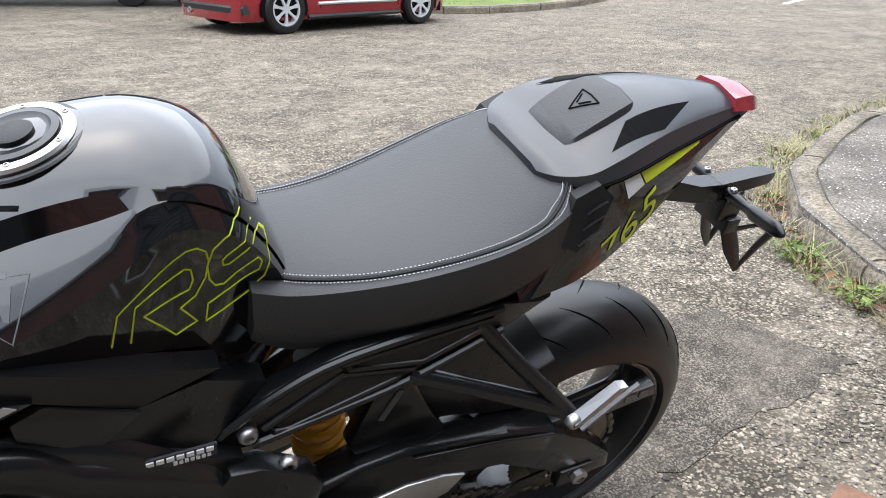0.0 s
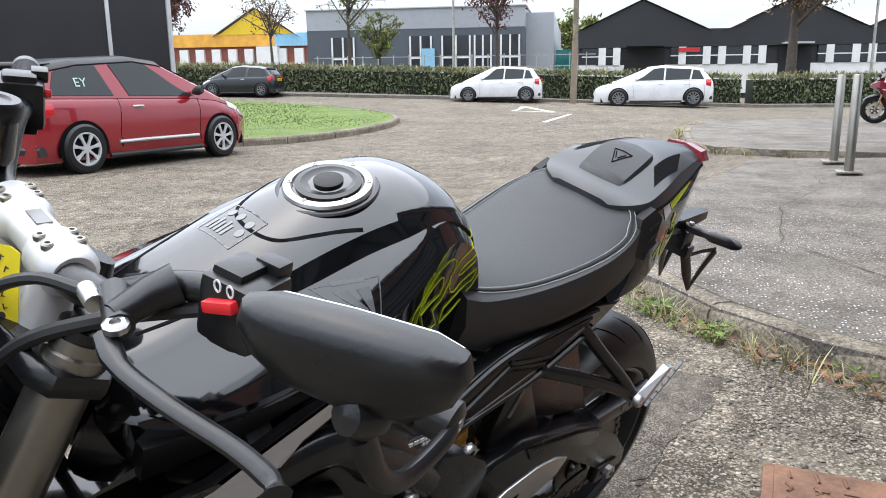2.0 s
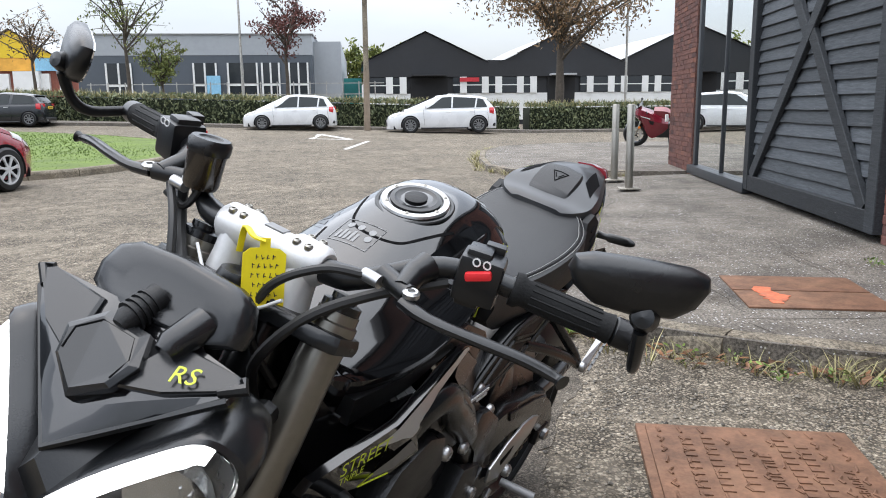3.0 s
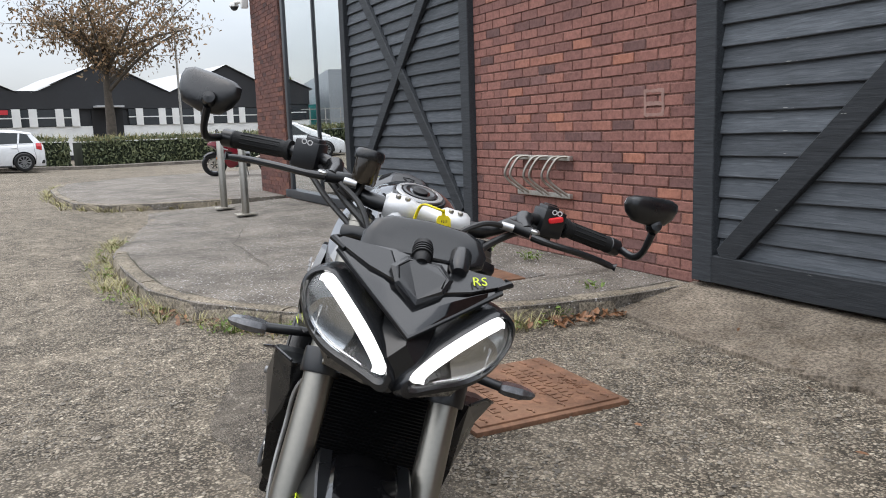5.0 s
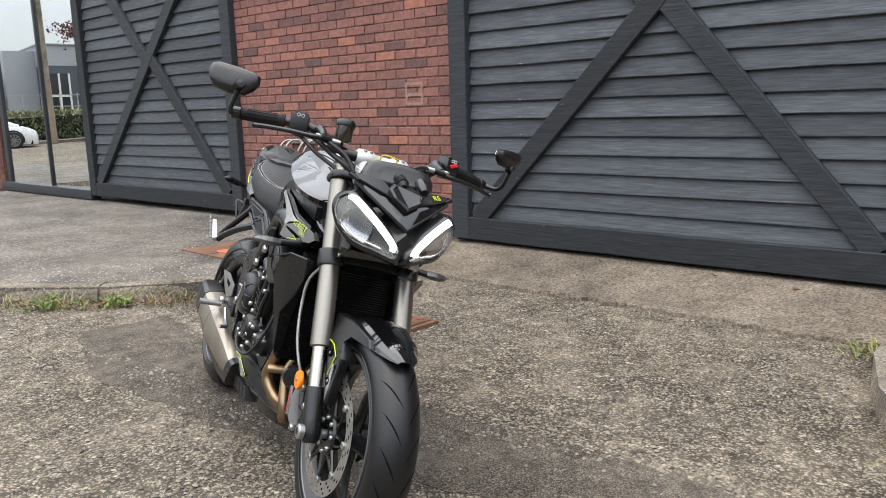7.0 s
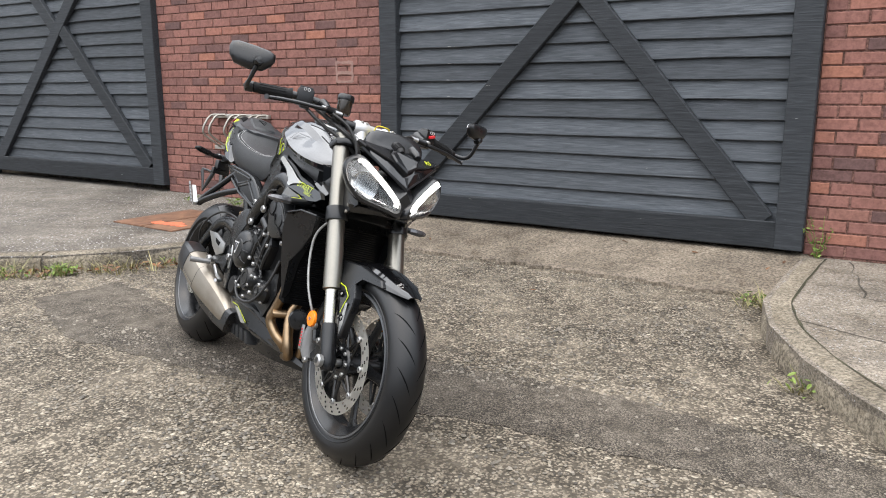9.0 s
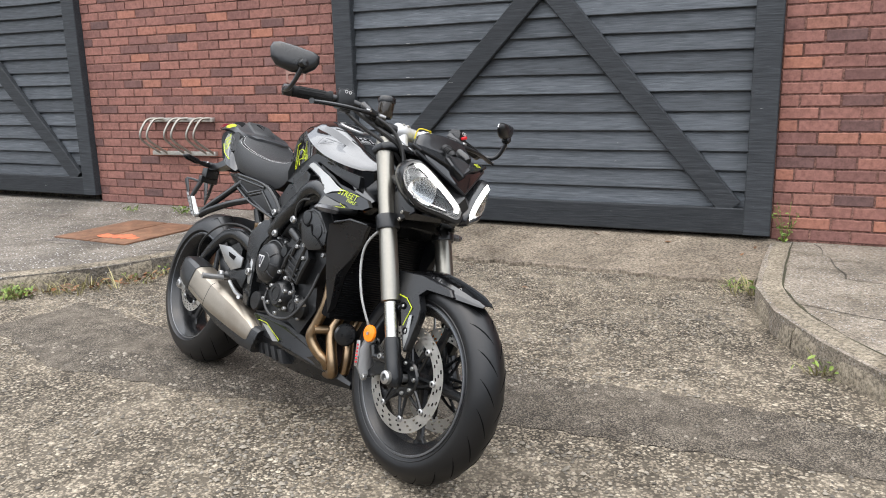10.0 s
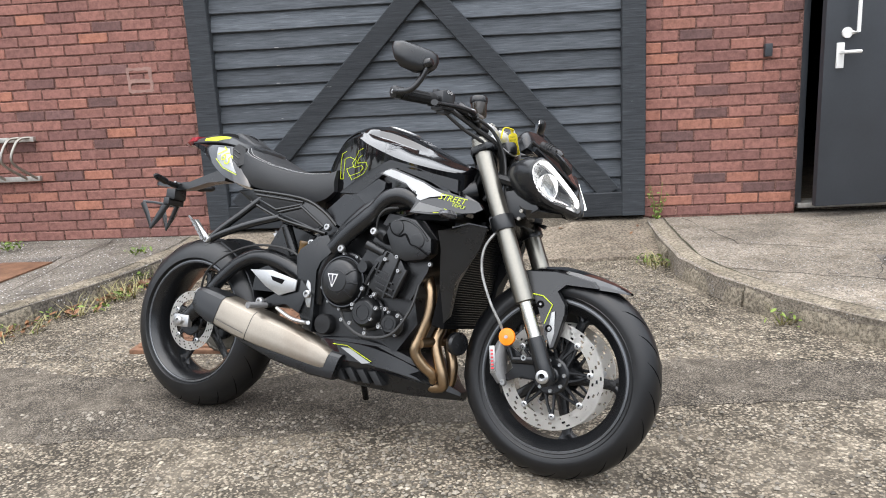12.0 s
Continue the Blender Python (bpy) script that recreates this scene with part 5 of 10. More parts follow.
cowl_st = [(0.228, [(0.030, 0.940), (0.056, 0.945), (0.062, 0.955), (0.048, 0.959), (0.0, 0.959)]),
           (0.214, [(0.070, 0.944), (0.088, 0.952), (0.090, 0.964), (0.062, 0.969), (0.0, 0.969)]),
           (0.180, [(0.098, 0.952), (0.112, 0.962), (0.108, 0.978), (0.070, 0.982), (0.0, 0.983)]),
           (0.140, [(0.102, 0.962), (0.116, 0.973), (0.108, 0.994), (0.066, 1.004), (0.0, 1.006)]),
           (0.095, [(0.096, 0.970), (0.109, 0.981), (0.098, 1.004), (0.060, 1.022), (0.0, 1.029)]),
           (0.040, [(0.082, 0.978), (0.094, 0.988), (0.083, 1.011), (0.050, 1.030), (0.0, 1.038)]),
           (-0.030, [(0.062, 0.985), (0.074, 0.993), (0.064, 1.013), (0.038, 1.029), (0.0, 1.036)]),
           (-0.100, [(0.040, 0.990), (0.052, 0.997), (0.045, 1.011), (0.026, 1.022), (0.0, 1.027)]),
           (-0.140, [(0.030, 0.992), (0.040, 0.998), (0.034, 1.009), (0.020, 1.017), (0.0, 1.021)])]
cowl_st = [(x, [(y, z - 0.007 * min(1.0, max(0.0, (0.22 - x) / 0.05))) for y, z in p]) for x, p in cowl_st]
cowl = part("tail_cowl", station_loft(cowl_st, 5), GRAPHITE, bike, "graphite grey single-seat tail cowl", smooth=30)
pad_st = [(0.200, [(0.036, 0.962), (0.044, 0.966), (0.036, 0.973), (0.0, 0.975)]),
          (0.192, [(0.046, 0.966), (0.053, 0.975), (0.043, 0.988), (0.0, 0.992)]),
          (0.162, [(0.050, 0.975), (0.057, 0.988), (0.046, 1.010), (0.0, 1.014)]),
          (0.128, [(0.049, 0.990), (0.056, 1.006), (0.045, 1.028), (0.0, 1.033)]),
          (0.104, [(0.045, 1.006), (0.051, 1.017), (0.040, 1.035), (0.0, 1.040)]),
          (0.090, [(0.037, 1.014), (0.042, 1.022), (0.033, 1.034), (0.0, 1.039)]),
          (0.081, [(0.029, 1.018), (0.033, 1.023), (0.026, 1.029), (0.0, 1.033)])]
pad_st = [(x - 0.014, [(y * 1.04, z - 0.009) for y, z in p]) for x, p in pad_st]
pad = part("bump_pad", station_loft(pad_st, 4), SEAT, bike, "padded black bum stop", smooth=40)
pad_tree = BVHTree.FromPolygons([v.co.copy() for v in pad.data.vertices], [tuple(p.vertices) for p in pad.data.polygons])


def on_pad(x, y):
    return Vector((x, y, pad_tree.ray_cast(Vector((x, y, 2.0)), Vector((0, 0, -1)))[0].z + 0.0006))


tri_pts = [(0.120, -0.018), (0.120, 0.020), (0.151, 0.001)]
for (ax, ay), (bx, by) in list(zip(tri_pts, tri_pts[1:] + tri_pts[:1])) + [((0.126, -0.010), (0.139, -0.001)), ((0.126, 0.011), (0.139, 0.003))]:
    part("emblem_line", Shape().tube([on_pad(ax + (bx - ax) * i / 6, ay + (by - ay) * i / 6) for i in range(7)], 0.0011, 6), CORE_BLACK, bike)
for sg in (-1, 1):
    edge = curve_points([(x, sg * prof[1][0], prof[1][1] - 0.004) for x, prof in cowl_st[1:]], 4)
    part("tail_lip", Shape().tube(edge, 0.0028, 6), CORE_BLACK, bike)
    corner = [(0.226, 0.134, 0.892), (0.206, 0.120, 0.950), (0.172, 0.120, 0.966), (0.152, 0.128, 0.950), (0.168, 0.137, 0.908), (0.196, 0.141, 0.880)]
    part("corner_pad", Shape().loft([[(x, sg * (y + 0.003), z) for x, y, z in corner], [(x, sg * (y - 0.012), z) for x, y, z in corner]]), MATT, bike, "ribbed rubber corner pad")
    for i in range(3):
        part("corner_rib", Shape().tube([(0.196 - i * 0.004, sg * (0.1425 - i * 0.005), 0.890 + i * 0.020), (0.180 - i * 0.004, sg * (0.1415 - i * 0.005), 0.900 + i * 0.020), (0.162 - i * 0.001, sg * (0.1385 - i * 0.004), 0.908 + i * 0.018)], 0.0022, 5), SATIN, bike)
light_st = [(-0.118, [(0.034, 0.990), (0.047, 1.000), (0.038, 1.016), (0.0, 1.022)]), (-0.160, [(0.026, 0.984), (0.042, 0.996), (0.030, 1.014), (0.0, 1.019)]), (-0.185, [(0.016, 0.983), (0.030, 0.992), (0.021, 1.005), (0.0, 1.010)]), (-0.202, [(0.006, 0.985), (0.014, 0.990), (0.010, 0.998), (0.0, 1.000)])]
part("tail_light", station_loft(light_st, 3), RED_LENS, bike, "red wedge tail light", smooth=24)

# number-plate bracket and rear indicators
part("plate_bracket", Shape().loft([[(x, y, z) for y, z in ((-w, zl), (w, zl), (w * 0.8, zh), (-w * 0.8, zh))] for x, w, zl, zh in ((0.03, 0.026, 0.846, 0.900), (-0.06, 0.024, 0.838, 0.874), (-0.16, 0.021, 0.812, 0.842), (-0.23, 0.019, 0.806, 0.836))]), SATIN, bike, "black number-plate arm under the tail", smooth=20)
part("plate_light", Shape().loft([[(x, y, z) for y, z in ((-w, zl), (w, zl), (w * 0.8, zh), (-w * 0.8, zh))] for x, w, zl, zh in ((-0.21, 0.020, 0.816, 0.838), (-0.28, 0.019, 0.820, 0.842), (-0.33, 0.016, 0.824, 0.842), (-0.35, 0.008, 0.828, 0.838))]), SATIN, bike, smooth=20)
part("plate_block", Shape().box((-0.245, 0, 0.790), (0.050, 0.062, 0.046), bevel=0.008).box((-0.255, 0, 0.760), (0.032, 0.080, 0.030), bevel=0.006), SATIN, bike)
for sg in (-1, 1):
    part("plate_leg", Shape().tube([(-0.250, sg * 0.024, 0.770), (-0.290, sg * 0.034, 0.700), (-0.325, sg * 0.040, 0.648)], [0.015, 0.015, 0.007], 8, flat=0.45), SATIN, bike)
    part("plate_foot", Shape().tube([(-0.322, sg * 0.040, 0.652), (-0.345, sg * 0.044, 0.705), (-0.372, sg * 0.048, 0.748)], [0.007, 0.012, 0.015], 8, flat=0.45), SATIN, bike)
    part("plate_foot", Shape().tube([(-0.255, sg * 0.030, 0.745), (-0.320, sg * 0.040, 0.752), (-0.372, sg * 0.048, 0.752)], [0.006, 0.005, 0.006], 6, flat=0.5), SATIN, bike)
    ind = part("rear_indicator", Shape().smooth_tube([(-0.225, sg * 0.02, 0.824), (-0.222, sg * 0.055, 0.826), (-0.216, sg * 0.085, 0.830), (-0.206, sg * 0.130, 0.838), (-0.200, sg * 0.160, 0.842)], [0.0105] * 5 + [0.009] * 3 + [0.013] * 6 + [0.011, 0.008, 0.004], 12, 4, flat=0.75), SATIN, bike, "slim black rear indicator")
    part("indicator_bolt", bolt(Shape(), (-0.222, sg * 0.032, 0.836), (0, 0, 1), 0.006, 0.004), ALLOY, bike)

# -- frame and subframe --
for sg in (-1, 1):
    spar = [Vector((0.590, sg * 0.135, 0.430)), Vector((0.610, sg * 0.142, 0.530)), Vector((0.680, sg * 0.150, 0.640)), Vector((0.780, sg * 0.152, 0.735)), Vector((0.880, sg * 0.150, 0.775)), Vector((1.000, sg * 0.130, 0.790)), Vector((1.110, sg * 0.070, 0.830))]
    part("frame_spar", Shape().tube(curve_points(spar, 4), [0.032] * 8 + [0.034] * 12 + [0.038] * 5, 12, flat=0.62, up=(0.7, 0, -0.7)), FRAME_BLACK, bike, "black twin-spar frame beam")
    part("frame_strut", Shape().tube(curve_points([Vector((0.655, sg * 0.152, 0.610)), Vector((0.715, sg * 0.160, 0.664)), Vector((0.795, sg * 0.168, 0.724)), Vector((0.850, sg * 0.174, 0.776)), Vector((0.905, sg * 0.176, 0.790)), Vector((0.955, sg * 0.172, 0.772)), Vector((0.980, sg * 0.165, 0.740))], 4), [0.030] * 9 + [0.026] * 16, 14, flat=0.7, up=(0.6, 0, -0.8)), FRAME_BLACK, bike, "thick black frame tube")
    part("swingarm_plate", side_plate([(0.519, 0.576), (0.532, 0.602), (0.600, 0.648), (0.640, 0.655), (0.676, 0.600), (0.615, 0.570), (0.600, 0.535), (0.612, 0.400), (0.612, 0.335), (0.578, 0.340), (0.557, 0.381), (0.540, 0.470)], sg * 0.150, 0.036, 0.008), FRAME_BLACK, bike, "black cast frame plate at the swingarm pivot")
    part("pivot_plate", side_plate([(0.580, 0.503), (0.592, 0.492), (0.600, 0.450), (0.601, 0.413), (0.588, 0.414), (0.575, 0.440), (0.573, 0.478)], sg * 0.1695, 0.005, 0.0015), ALLOY, bike, "bright pivot plate")
    part("pivot_nut", Shape().lathe([(0.013, 0), (0.013, 0.010), (0.010, 0.013), (0.006, 0.013), (0.006, 0.005), (0, 0.005)], (0.587, sg * 0.171, 0.456), (0, sg, 0), 24, False), ALLOY, bike)
    sub = [(0.199, 0.797), (0.278, 0.802), (0.493, 0.778), (0.585, 0.740), (0.640, 0.694), (0.658, 0.676), (0.640, 0.652), (0.608, 0.655), (0.406, 0.699), (0.271, 0.752)]
    sf = part("subframe", side_plate(sub, sg * 0.118, 0.030, 0.006), FRAME_BLACK, bike, "cast black subframe with recessed panels")
    for loop in ([(0.292, 0.783), (0.500, 0.762), (0.488, 0.752), (0.386, 0.733), (0.306, 0.766)], [(0.398, 0.724), (0.496, 0.745), (0.592, 0.682), (0.580, 0.672), (0.560, 0.671), (0.420, 0.714)]):
        mx, mz = sum(p[0] for p in loop) / len(loop), sum(p[1] for p in loop) / len(loop)
        part("subframe_panel", side_plate([(mx + (x - mx) * 0.86, mz + (z - mz) * 0.86) for x, z in loop], sg * 0.1335, 0.004, 0.001), MATT, sf)
        part("frame_rib", Shape().tube([(x, sg * 0.1335, z) for x, z in loop], 0.0055, 8, closed=True), FRAME_BLACK, sf)
    part("frame_rib", Shape().smooth_tube([(0.645, sg * 0.134, 0.688), (0.585, sg * 0.136, 0.736), (0.490, sg * 0.136, 0.775), (0.28, sg * 0.134, 0.797)], 0.006, 8, 4), FRAME_BLACK, sf)
    part("frame_rib", Shape().smooth_tube([(0.270, sg * 0.134, 0.757), (0.406, sg * 0.136, 0.704), (0.50, sg * 0.136, 0.682), (0.606, sg * 0.136, 0.660)], 0.006, 8, 4), FRAME_BLACK, sf)
    for x, z, yy in ((0.612, 0.682, 0.134), (0.829, 0.672, 0.186), (0.700, 0.612, 0.168), (0.565, 0.625, 0.15)):
        part("frame_bolt", bolt(Shape(), (x, sg * yy, z), (0, sg, 0), 0.013, 0.010), ALLOY, bike)
    # side cover below the tank
    cover = [(0.584, 0.112, 0.742), (0.659, 0.132, 0.790), (0.729, 0.152, 0.794), (0.774, 0.160, 0.760), (0.779, 0.160, 0.744), (0.690, 0.150, 0.680), (0.655, 0.140, 0.690)]
    part("side_cover", Shape().loft([[(x, sg * y, z) for x, y, z in cover], [(x, sg * (y - 0.03), z) for x, y, z in cover]]), SATIN, bike, "satin black side cover under the tank")
    inset = [(0.727, 0.156, 0.791), (0.811, 0.166, 0.842), (0.840, 0.168, 0.830), (0.838, 0.168, 0.808), (0.775, 0.162, 0.756)]
    part("cover_inset", Shape().loft([[(x, sg * y, z) for x, y, z in inset], [(x, sg * (y - 0.02), z) for x, y, z in inset]]), COWL_SATIN, bike)
    part("tank_skirt", Shape().loft([[(x, sg * y, z) for x, y, z in sk] for sk in ([(0.640, 0.128, 0.800), (0.745, 0.160, 0.856), (0.826, 0.168, 0.892), (0.850, 0.168, 0.902), (0.920, 0.168, 0.886), (1.000, 0.160, 0.862), (1.080, 0.140, 0.846), (1.080, 0.138, 0.806), (0.990, 0.162, 0.838), (0.880, 0.170, 0.876), (0.820, 0.166, 0.852), (0.730, 0.152, 0.794)], [(0.640, 0.10, 0.800), (0.745, 0.13, 0.856), (0.826, 0.14, 0.892), (0.850, 0.14, 0.902), (0.920, 0.14, 0.886), (1.000, 0.13, 0.862), (1.080, 0.11, 0.846), (1.080, 0.11, 0.806), (0.990, 0.13, 0.838), (0.880, 0.14, 0.876), (0.820, 0.14, 0.852), (0.730, 0.12, 0.794)])]), SATIN, bike, "black skirt panel below the tank")
    # silver wing with the lime word
    wing = [(0.818, 0.172, 0.858), (0.861, 0.178, 0.874), (0.884, 0.181, 0.870), (0.987, 0.187, 0.834), (1.030, 0.186, 0.814), (1.166, 0.160, 0.776), (1.178, 0.155, 0.757), (1.156, 0.162, 0.745), (1.078, 0.180, 0.737), (1.017, 0.188, 0.733), (0.950, 0.190, 0.737), (0.968, 0.189, 0.770), (0.960, 0.189, 0.781), (0.970, 0.188, 0.789), (0.926, 0.184, 0.821), (0.862, 0.177, 0.844)]
    part("side_wing", Shape().loft([[(x, sg * y, z) for x, y, z in wing], [(x, sg * (y - 0.014), z) for x, y, z in wing]]), GLOSS, bike, "black and silver tank side wing with lime lettering")
    part("wing_duct", Shape().loft([[(x, sg * y, z) for x, y, z in ((0.90, 0.150, 0.800), (0.985, 0.165, 0.752), (1.12, 0.150, 0.735), (1.15, 0.12, 0.78), (1.04, 0.13, 0.835))], [(x, sg * (y - 0.05), z) for x, y, z in ((0.90, 0.150, 0.800), (0.985, 0.165, 0.752), (1.12, 0.150, 0.735), (1.15, 0.12, 0.78), (1.04, 0.13, 0.835))]]), GLOSS, bike)
    part("lime_edge", Shape().tube([(1.064, sg * 0.184, 0.752), (1.090, sg * 0.180, 0.742), (1.030, sg * 0.1885, 0.738)], 0.0011, 6), LIME, bike)
    # rear foot-peg hanger
    part("peg_hanger", Shape().smooth_tube([(0.400, sg * 0.128, 0.708), (0.300, sg * 0.160, 0.676), (0.200, sg * 0.185, 0.635), (0.155, sg * 0.196, 0.610)], 0.013, 10, 5), FRAME_BLACK, bike)
    part("peg_hanger", Shape().smooth_tube([(0.310, sg * 0.122, 0.775), (0.250, sg * 0.155, 0.710), (0.190, sg * 0.185, 0.650), (0.155, sg * 0.196, 0.612)], 0.012, 10, 5), FRAME_BLACK, bike)
    peg = part("pillion_peg", Shape().loft([[Vector((0.150, sg * 0.205, 0.612)) + Vector(o) for o in ((-0.009, 0.0, 0.007), (0.009, 0.0, 0.007), (0.009, sg * 0.015, -0.004), (-0.009, sg * 0.015, -0.004))], [Vector((0.098, sg * 0.211, 0.674)) + Vector(o) for o in ((-0.008, 0.0, 0.0), (0.008, 0.0, 0.004), (0.008, sg * 0.014, 0.002), (-0.008, sg * 0.014, 0.0))]]), ALLOY, bike, "folded bright alloy pillion peg")
    for i in range(6):
        f = i / 6 + 0.08
        c = Vector((0.150, sg * 0.226, 0.606)).lerp(Vector((0.085, sg * 0.234, 0.688)), f)
        part("peg_rib", Shape().box(c, (0.020, 0.006, 0.005), Matrix.Rotation(radians(40), 4, "Y")), CALIPER, peg)
    part("peg_bolt", bolt(Shape(), (0.157, sg * 0.208, 0.610), (0, sg, 0), 0.013, 0.012), ALLOY, bike)
    # rider peg, heel guard
    hg = part("heel_guard", side_plate([(0.348, 0.520), (0.440, 0.524), (0.550, 0.498), (0.546, 0.462), (0.480, 0.442), (0.420, 0.468)] if sg < 0 else [(0.308, 0.524), (0.345, 0.538), (0.405, 0.544), (0.480, 0.530), (0.550, 0.498), (0.546, 0.462), (0.480, 0.442), (0.400, 0.470), (0.330, 0.492)], sg * 0.186, 0.006, 0.002), ALLOY, bike, "bright alloy heel guard")
    part("guard_slot", side_plate([(0.440, 0.505), (0.500, 0.495), (0.490, 0.480), (0.450, 0.490)], sg * 0.1895, 0.002), CORE_BLACK, hg)
    part("peg_bracket", side_plate([(0.590, 0.470), (0.560, 0.500), (0.500, 0.470), (0.400, 0.420), (0.420, 0.395), (0.500, 0.420), (0.560, 0.390)], sg * 0.170, 0.012, 0.003), FRAME_BLACK, bike)
    part("rider_peg", Shape().tube([(0.430, sg * 0.185, 0.405), (0.418, sg * 0.262, 0.402)], [0.009, 0.011], 10), CALIPER, bike, "ribbed alloy foot peg")
    part("peg_pivot", bolt(Shape(), (0.398, sg * 0.178, 0.415), (0, sg, 0), 0.015, 0.012), ALLOY, bike)
    part("pedal", Shape().smooth_tube([(0.470, sg * 0.178, 0.400), (0.540, sg * 0.185, 0.372), (0.610, sg * 0.195, 0.365), (0.640, sg * 0.225, 0.368)], 0.0065, 8, 5), ALLOY, bike, "bent alloy pedal")
    # front indicator
    part("front_indicator", Shape().smooth_tube([(1.105, sg * 0.150, 0.735), (1.115, sg * 0.20, 0.730), (1.120, sg * 0.235, 0.727)], 0.010, 10, 4), SATIN, bike, "slim front indicator on a rubber stalk")
    part("indicator_lens", Shape().loft([[Vector((1.120 + a * 0.016 * k, sg * yy, 0.726 + b * 0.012 * k)) for a, b in ((1, 0), (0.7, 0.8), (-0.7, 0.8), (-1, 0), (-0.7, -0.8), (0.7, -0.8))] for yy, k in ((0.232, 0.9), (0.245, 1.15), (0.275, 1.2), (0.298, 0.8), (0.306, 0.3))]), INDICATOR_LENS, bike, "clear indicator lens")

# -- engine --
part("crankcase", Shape().loft([[(x, y, z) for x, z in ((0.585, 0.34), (0.60, 0.52), (0.70, 0.56), (0.86, 0.55), (0.96, 0.50), (0.985, 0.40), (0.92, 0.31), (0.70, 0.28))] for y in (-0.135, -0.10, 0.10, 0.135)]), ENGINE_BLACK, bike, "black engine cases")
part("cylinder_block", Shape().loft([[(x, y, z) for x, z in ((0.735, 0.53), (0.80, 0.64), (0.855, 0.735), (0.985, 0.715), (1.035, 0.66), (1.01, 0.56), (0.96, 0.47))] for y in (-0.150, -0.12, 0.12, 0.150)]), ENGINE_BLACK, bike)
cam = part("cam_cover", side_plate([(0.872, 0.672), (0.885, 0.700), (0.925, 0.724), (0.975, 0.716), (1.034, 0.660), (1.038, 0.616), (1.015, 0.595), (0.950, 0.585), (0.905, 0.600)], -0.166, 0.050, 0.012), ENGINE_BLACK, bike, "black cast cylinder head cover")
part("cover_seam", Shape().smooth_tube([(0.884, -0.192, 0.700), (0.900, -0.193, 0.672), (0.925, -0.193, 0.662), (0.945, -0.193, 0.668), (0.965, -0.193, 0.640), (0.990, -0.193, 0.632), (1.030, -0.192, 0.608)], 0.003, 6, 4), CORE_BLACK, cam)
for x, z in ((0.912, 0.688), (0.988, 0.650)):
    part("cover_boss", Shape().lathe([(0.020, -0.004), (0.024, 0.0), (0.024, 0.003), (0.019, 0.004), (0.0, 0.003)], (x, -0.191, z), (0, -1, 0), 20, False), ENGINE_BLACK, cam)
part("cylinder_side", side_plate([(0.835, 0.585), (0.874, 0.618), (0.925, 0.600), (0.950, 0.560), (0.930, 0.500), (0.906, 0.470), (0.858, 0.470), (0.818, 0.500)], -0.160, 0.040, 0.010), ENGINE_BLACK, bike)
for i in range(4):
    part("cylinder_rib", side_plate([(0.842 + i * 0.004, 0.560 - i * 0.020), (0.908 + i * 0.004, 0.536 - i * 0.020), (0.906 + i * 0.004, 0.531 - i * 0.020), (0.840 + i * 0.004, 0.555 - i * 0.020)], -0.183, 0.008, 0.001), ENGINE_BLACK, bike)
part("head_line", Shape().smooth_tube([(0.868, -0.181, 0.690), (0.905, -0.192, 0.706), (0.945, -0.192, 0.712), (0.990, -0.192, 0.690), (1.024, -0.191, 0.652)], 0.0035, 6, 4), ENGINE_BLACK, bike)
for x0, z0, x1, z1 in ((0.850, 0.578, 0.812, 0.506), (0.925, 0.600, 0.880, 0.470), (0.955, 0.560, 0.915, 0.470), (0.880, 0.612, 0.850, 0.545)):
    part("block_rib", Shape().tube([(x0, -0.181, z0), ((x0 + x1) / 2, -0.184, (z0 + z1) / 2), (x1, -0.181, z1)], [0.006, 0.0075, 0.006], 6), ENGINE_BLACK, bike)
part("block_boss", Shape().tube([(0.790, -0.150, 0.560), (0.790, -0.176, 0.560)], [0.022, 0.018], 14), ENGINE_BLACK, bike)
part("sensor_lead", Shape().smooth_tube([(0.835, -0.186, 0.668), (0.845, -0.196, 0.715), (0.870, -0.196, 0.742), (0.910, -0.192, 0.748)], 0.0035, 6, 5), HOSE, bike)
part("throttle_body", Shape().tube([(0.800, -0.120, 0.690), (0.845, -0.150, 0.668), (0.872, -0.165, 0.655)], [0.030, 0.026, 0.022], 14), ENGINE_BLACK, bike)
part("oil_filter", Shape().lathe([(0, 0.030), (0.030, 0.030), (0.034, 0.024), (0.034, -0.02), (0, -0.02)], (0.650, -0.135, 0.365), (0, -1, 0), 20, False), MATT, bike)
part("water_pipe", Shape().tube([(0.795, -0.160, 0.632), (0.865, -0.168, 0.606)], [0.016, 0.014], 12), ENGINE_BLACK, bike)
part("cam_cover", side_plate([(0.835, 0.655), (0.850, 0.715), (0.905, 0.735), (0.985, 0.715), (1.030, 0.670), (1.040, 0.625), (0.985, 0.600), (0.930, 0.605)], 0.168, 0.045, 0.010), ENGINE_BLACK, bike, "black cast cylinder head cover")
for x, z in ((0.919, 0.598), (1.036, 0.582), (0.879, 0.588), (0.928, 0.556), (0.804, 0.491), (0.850, 0.477), (0.773, 0.439), (0.861, 0.435), (0.845, 0.401), (0.770, 0.381), (0.828, 0.355), (0.896, 0.436), (0.942, 0.420), (0.877, 0.380), (0.738, 0.388)):
    part("engine_bolt", bolt(Shape(), (x, -0.182, z), (0, -1, 0), 0.0075, 0.008), ALLOY, bike)
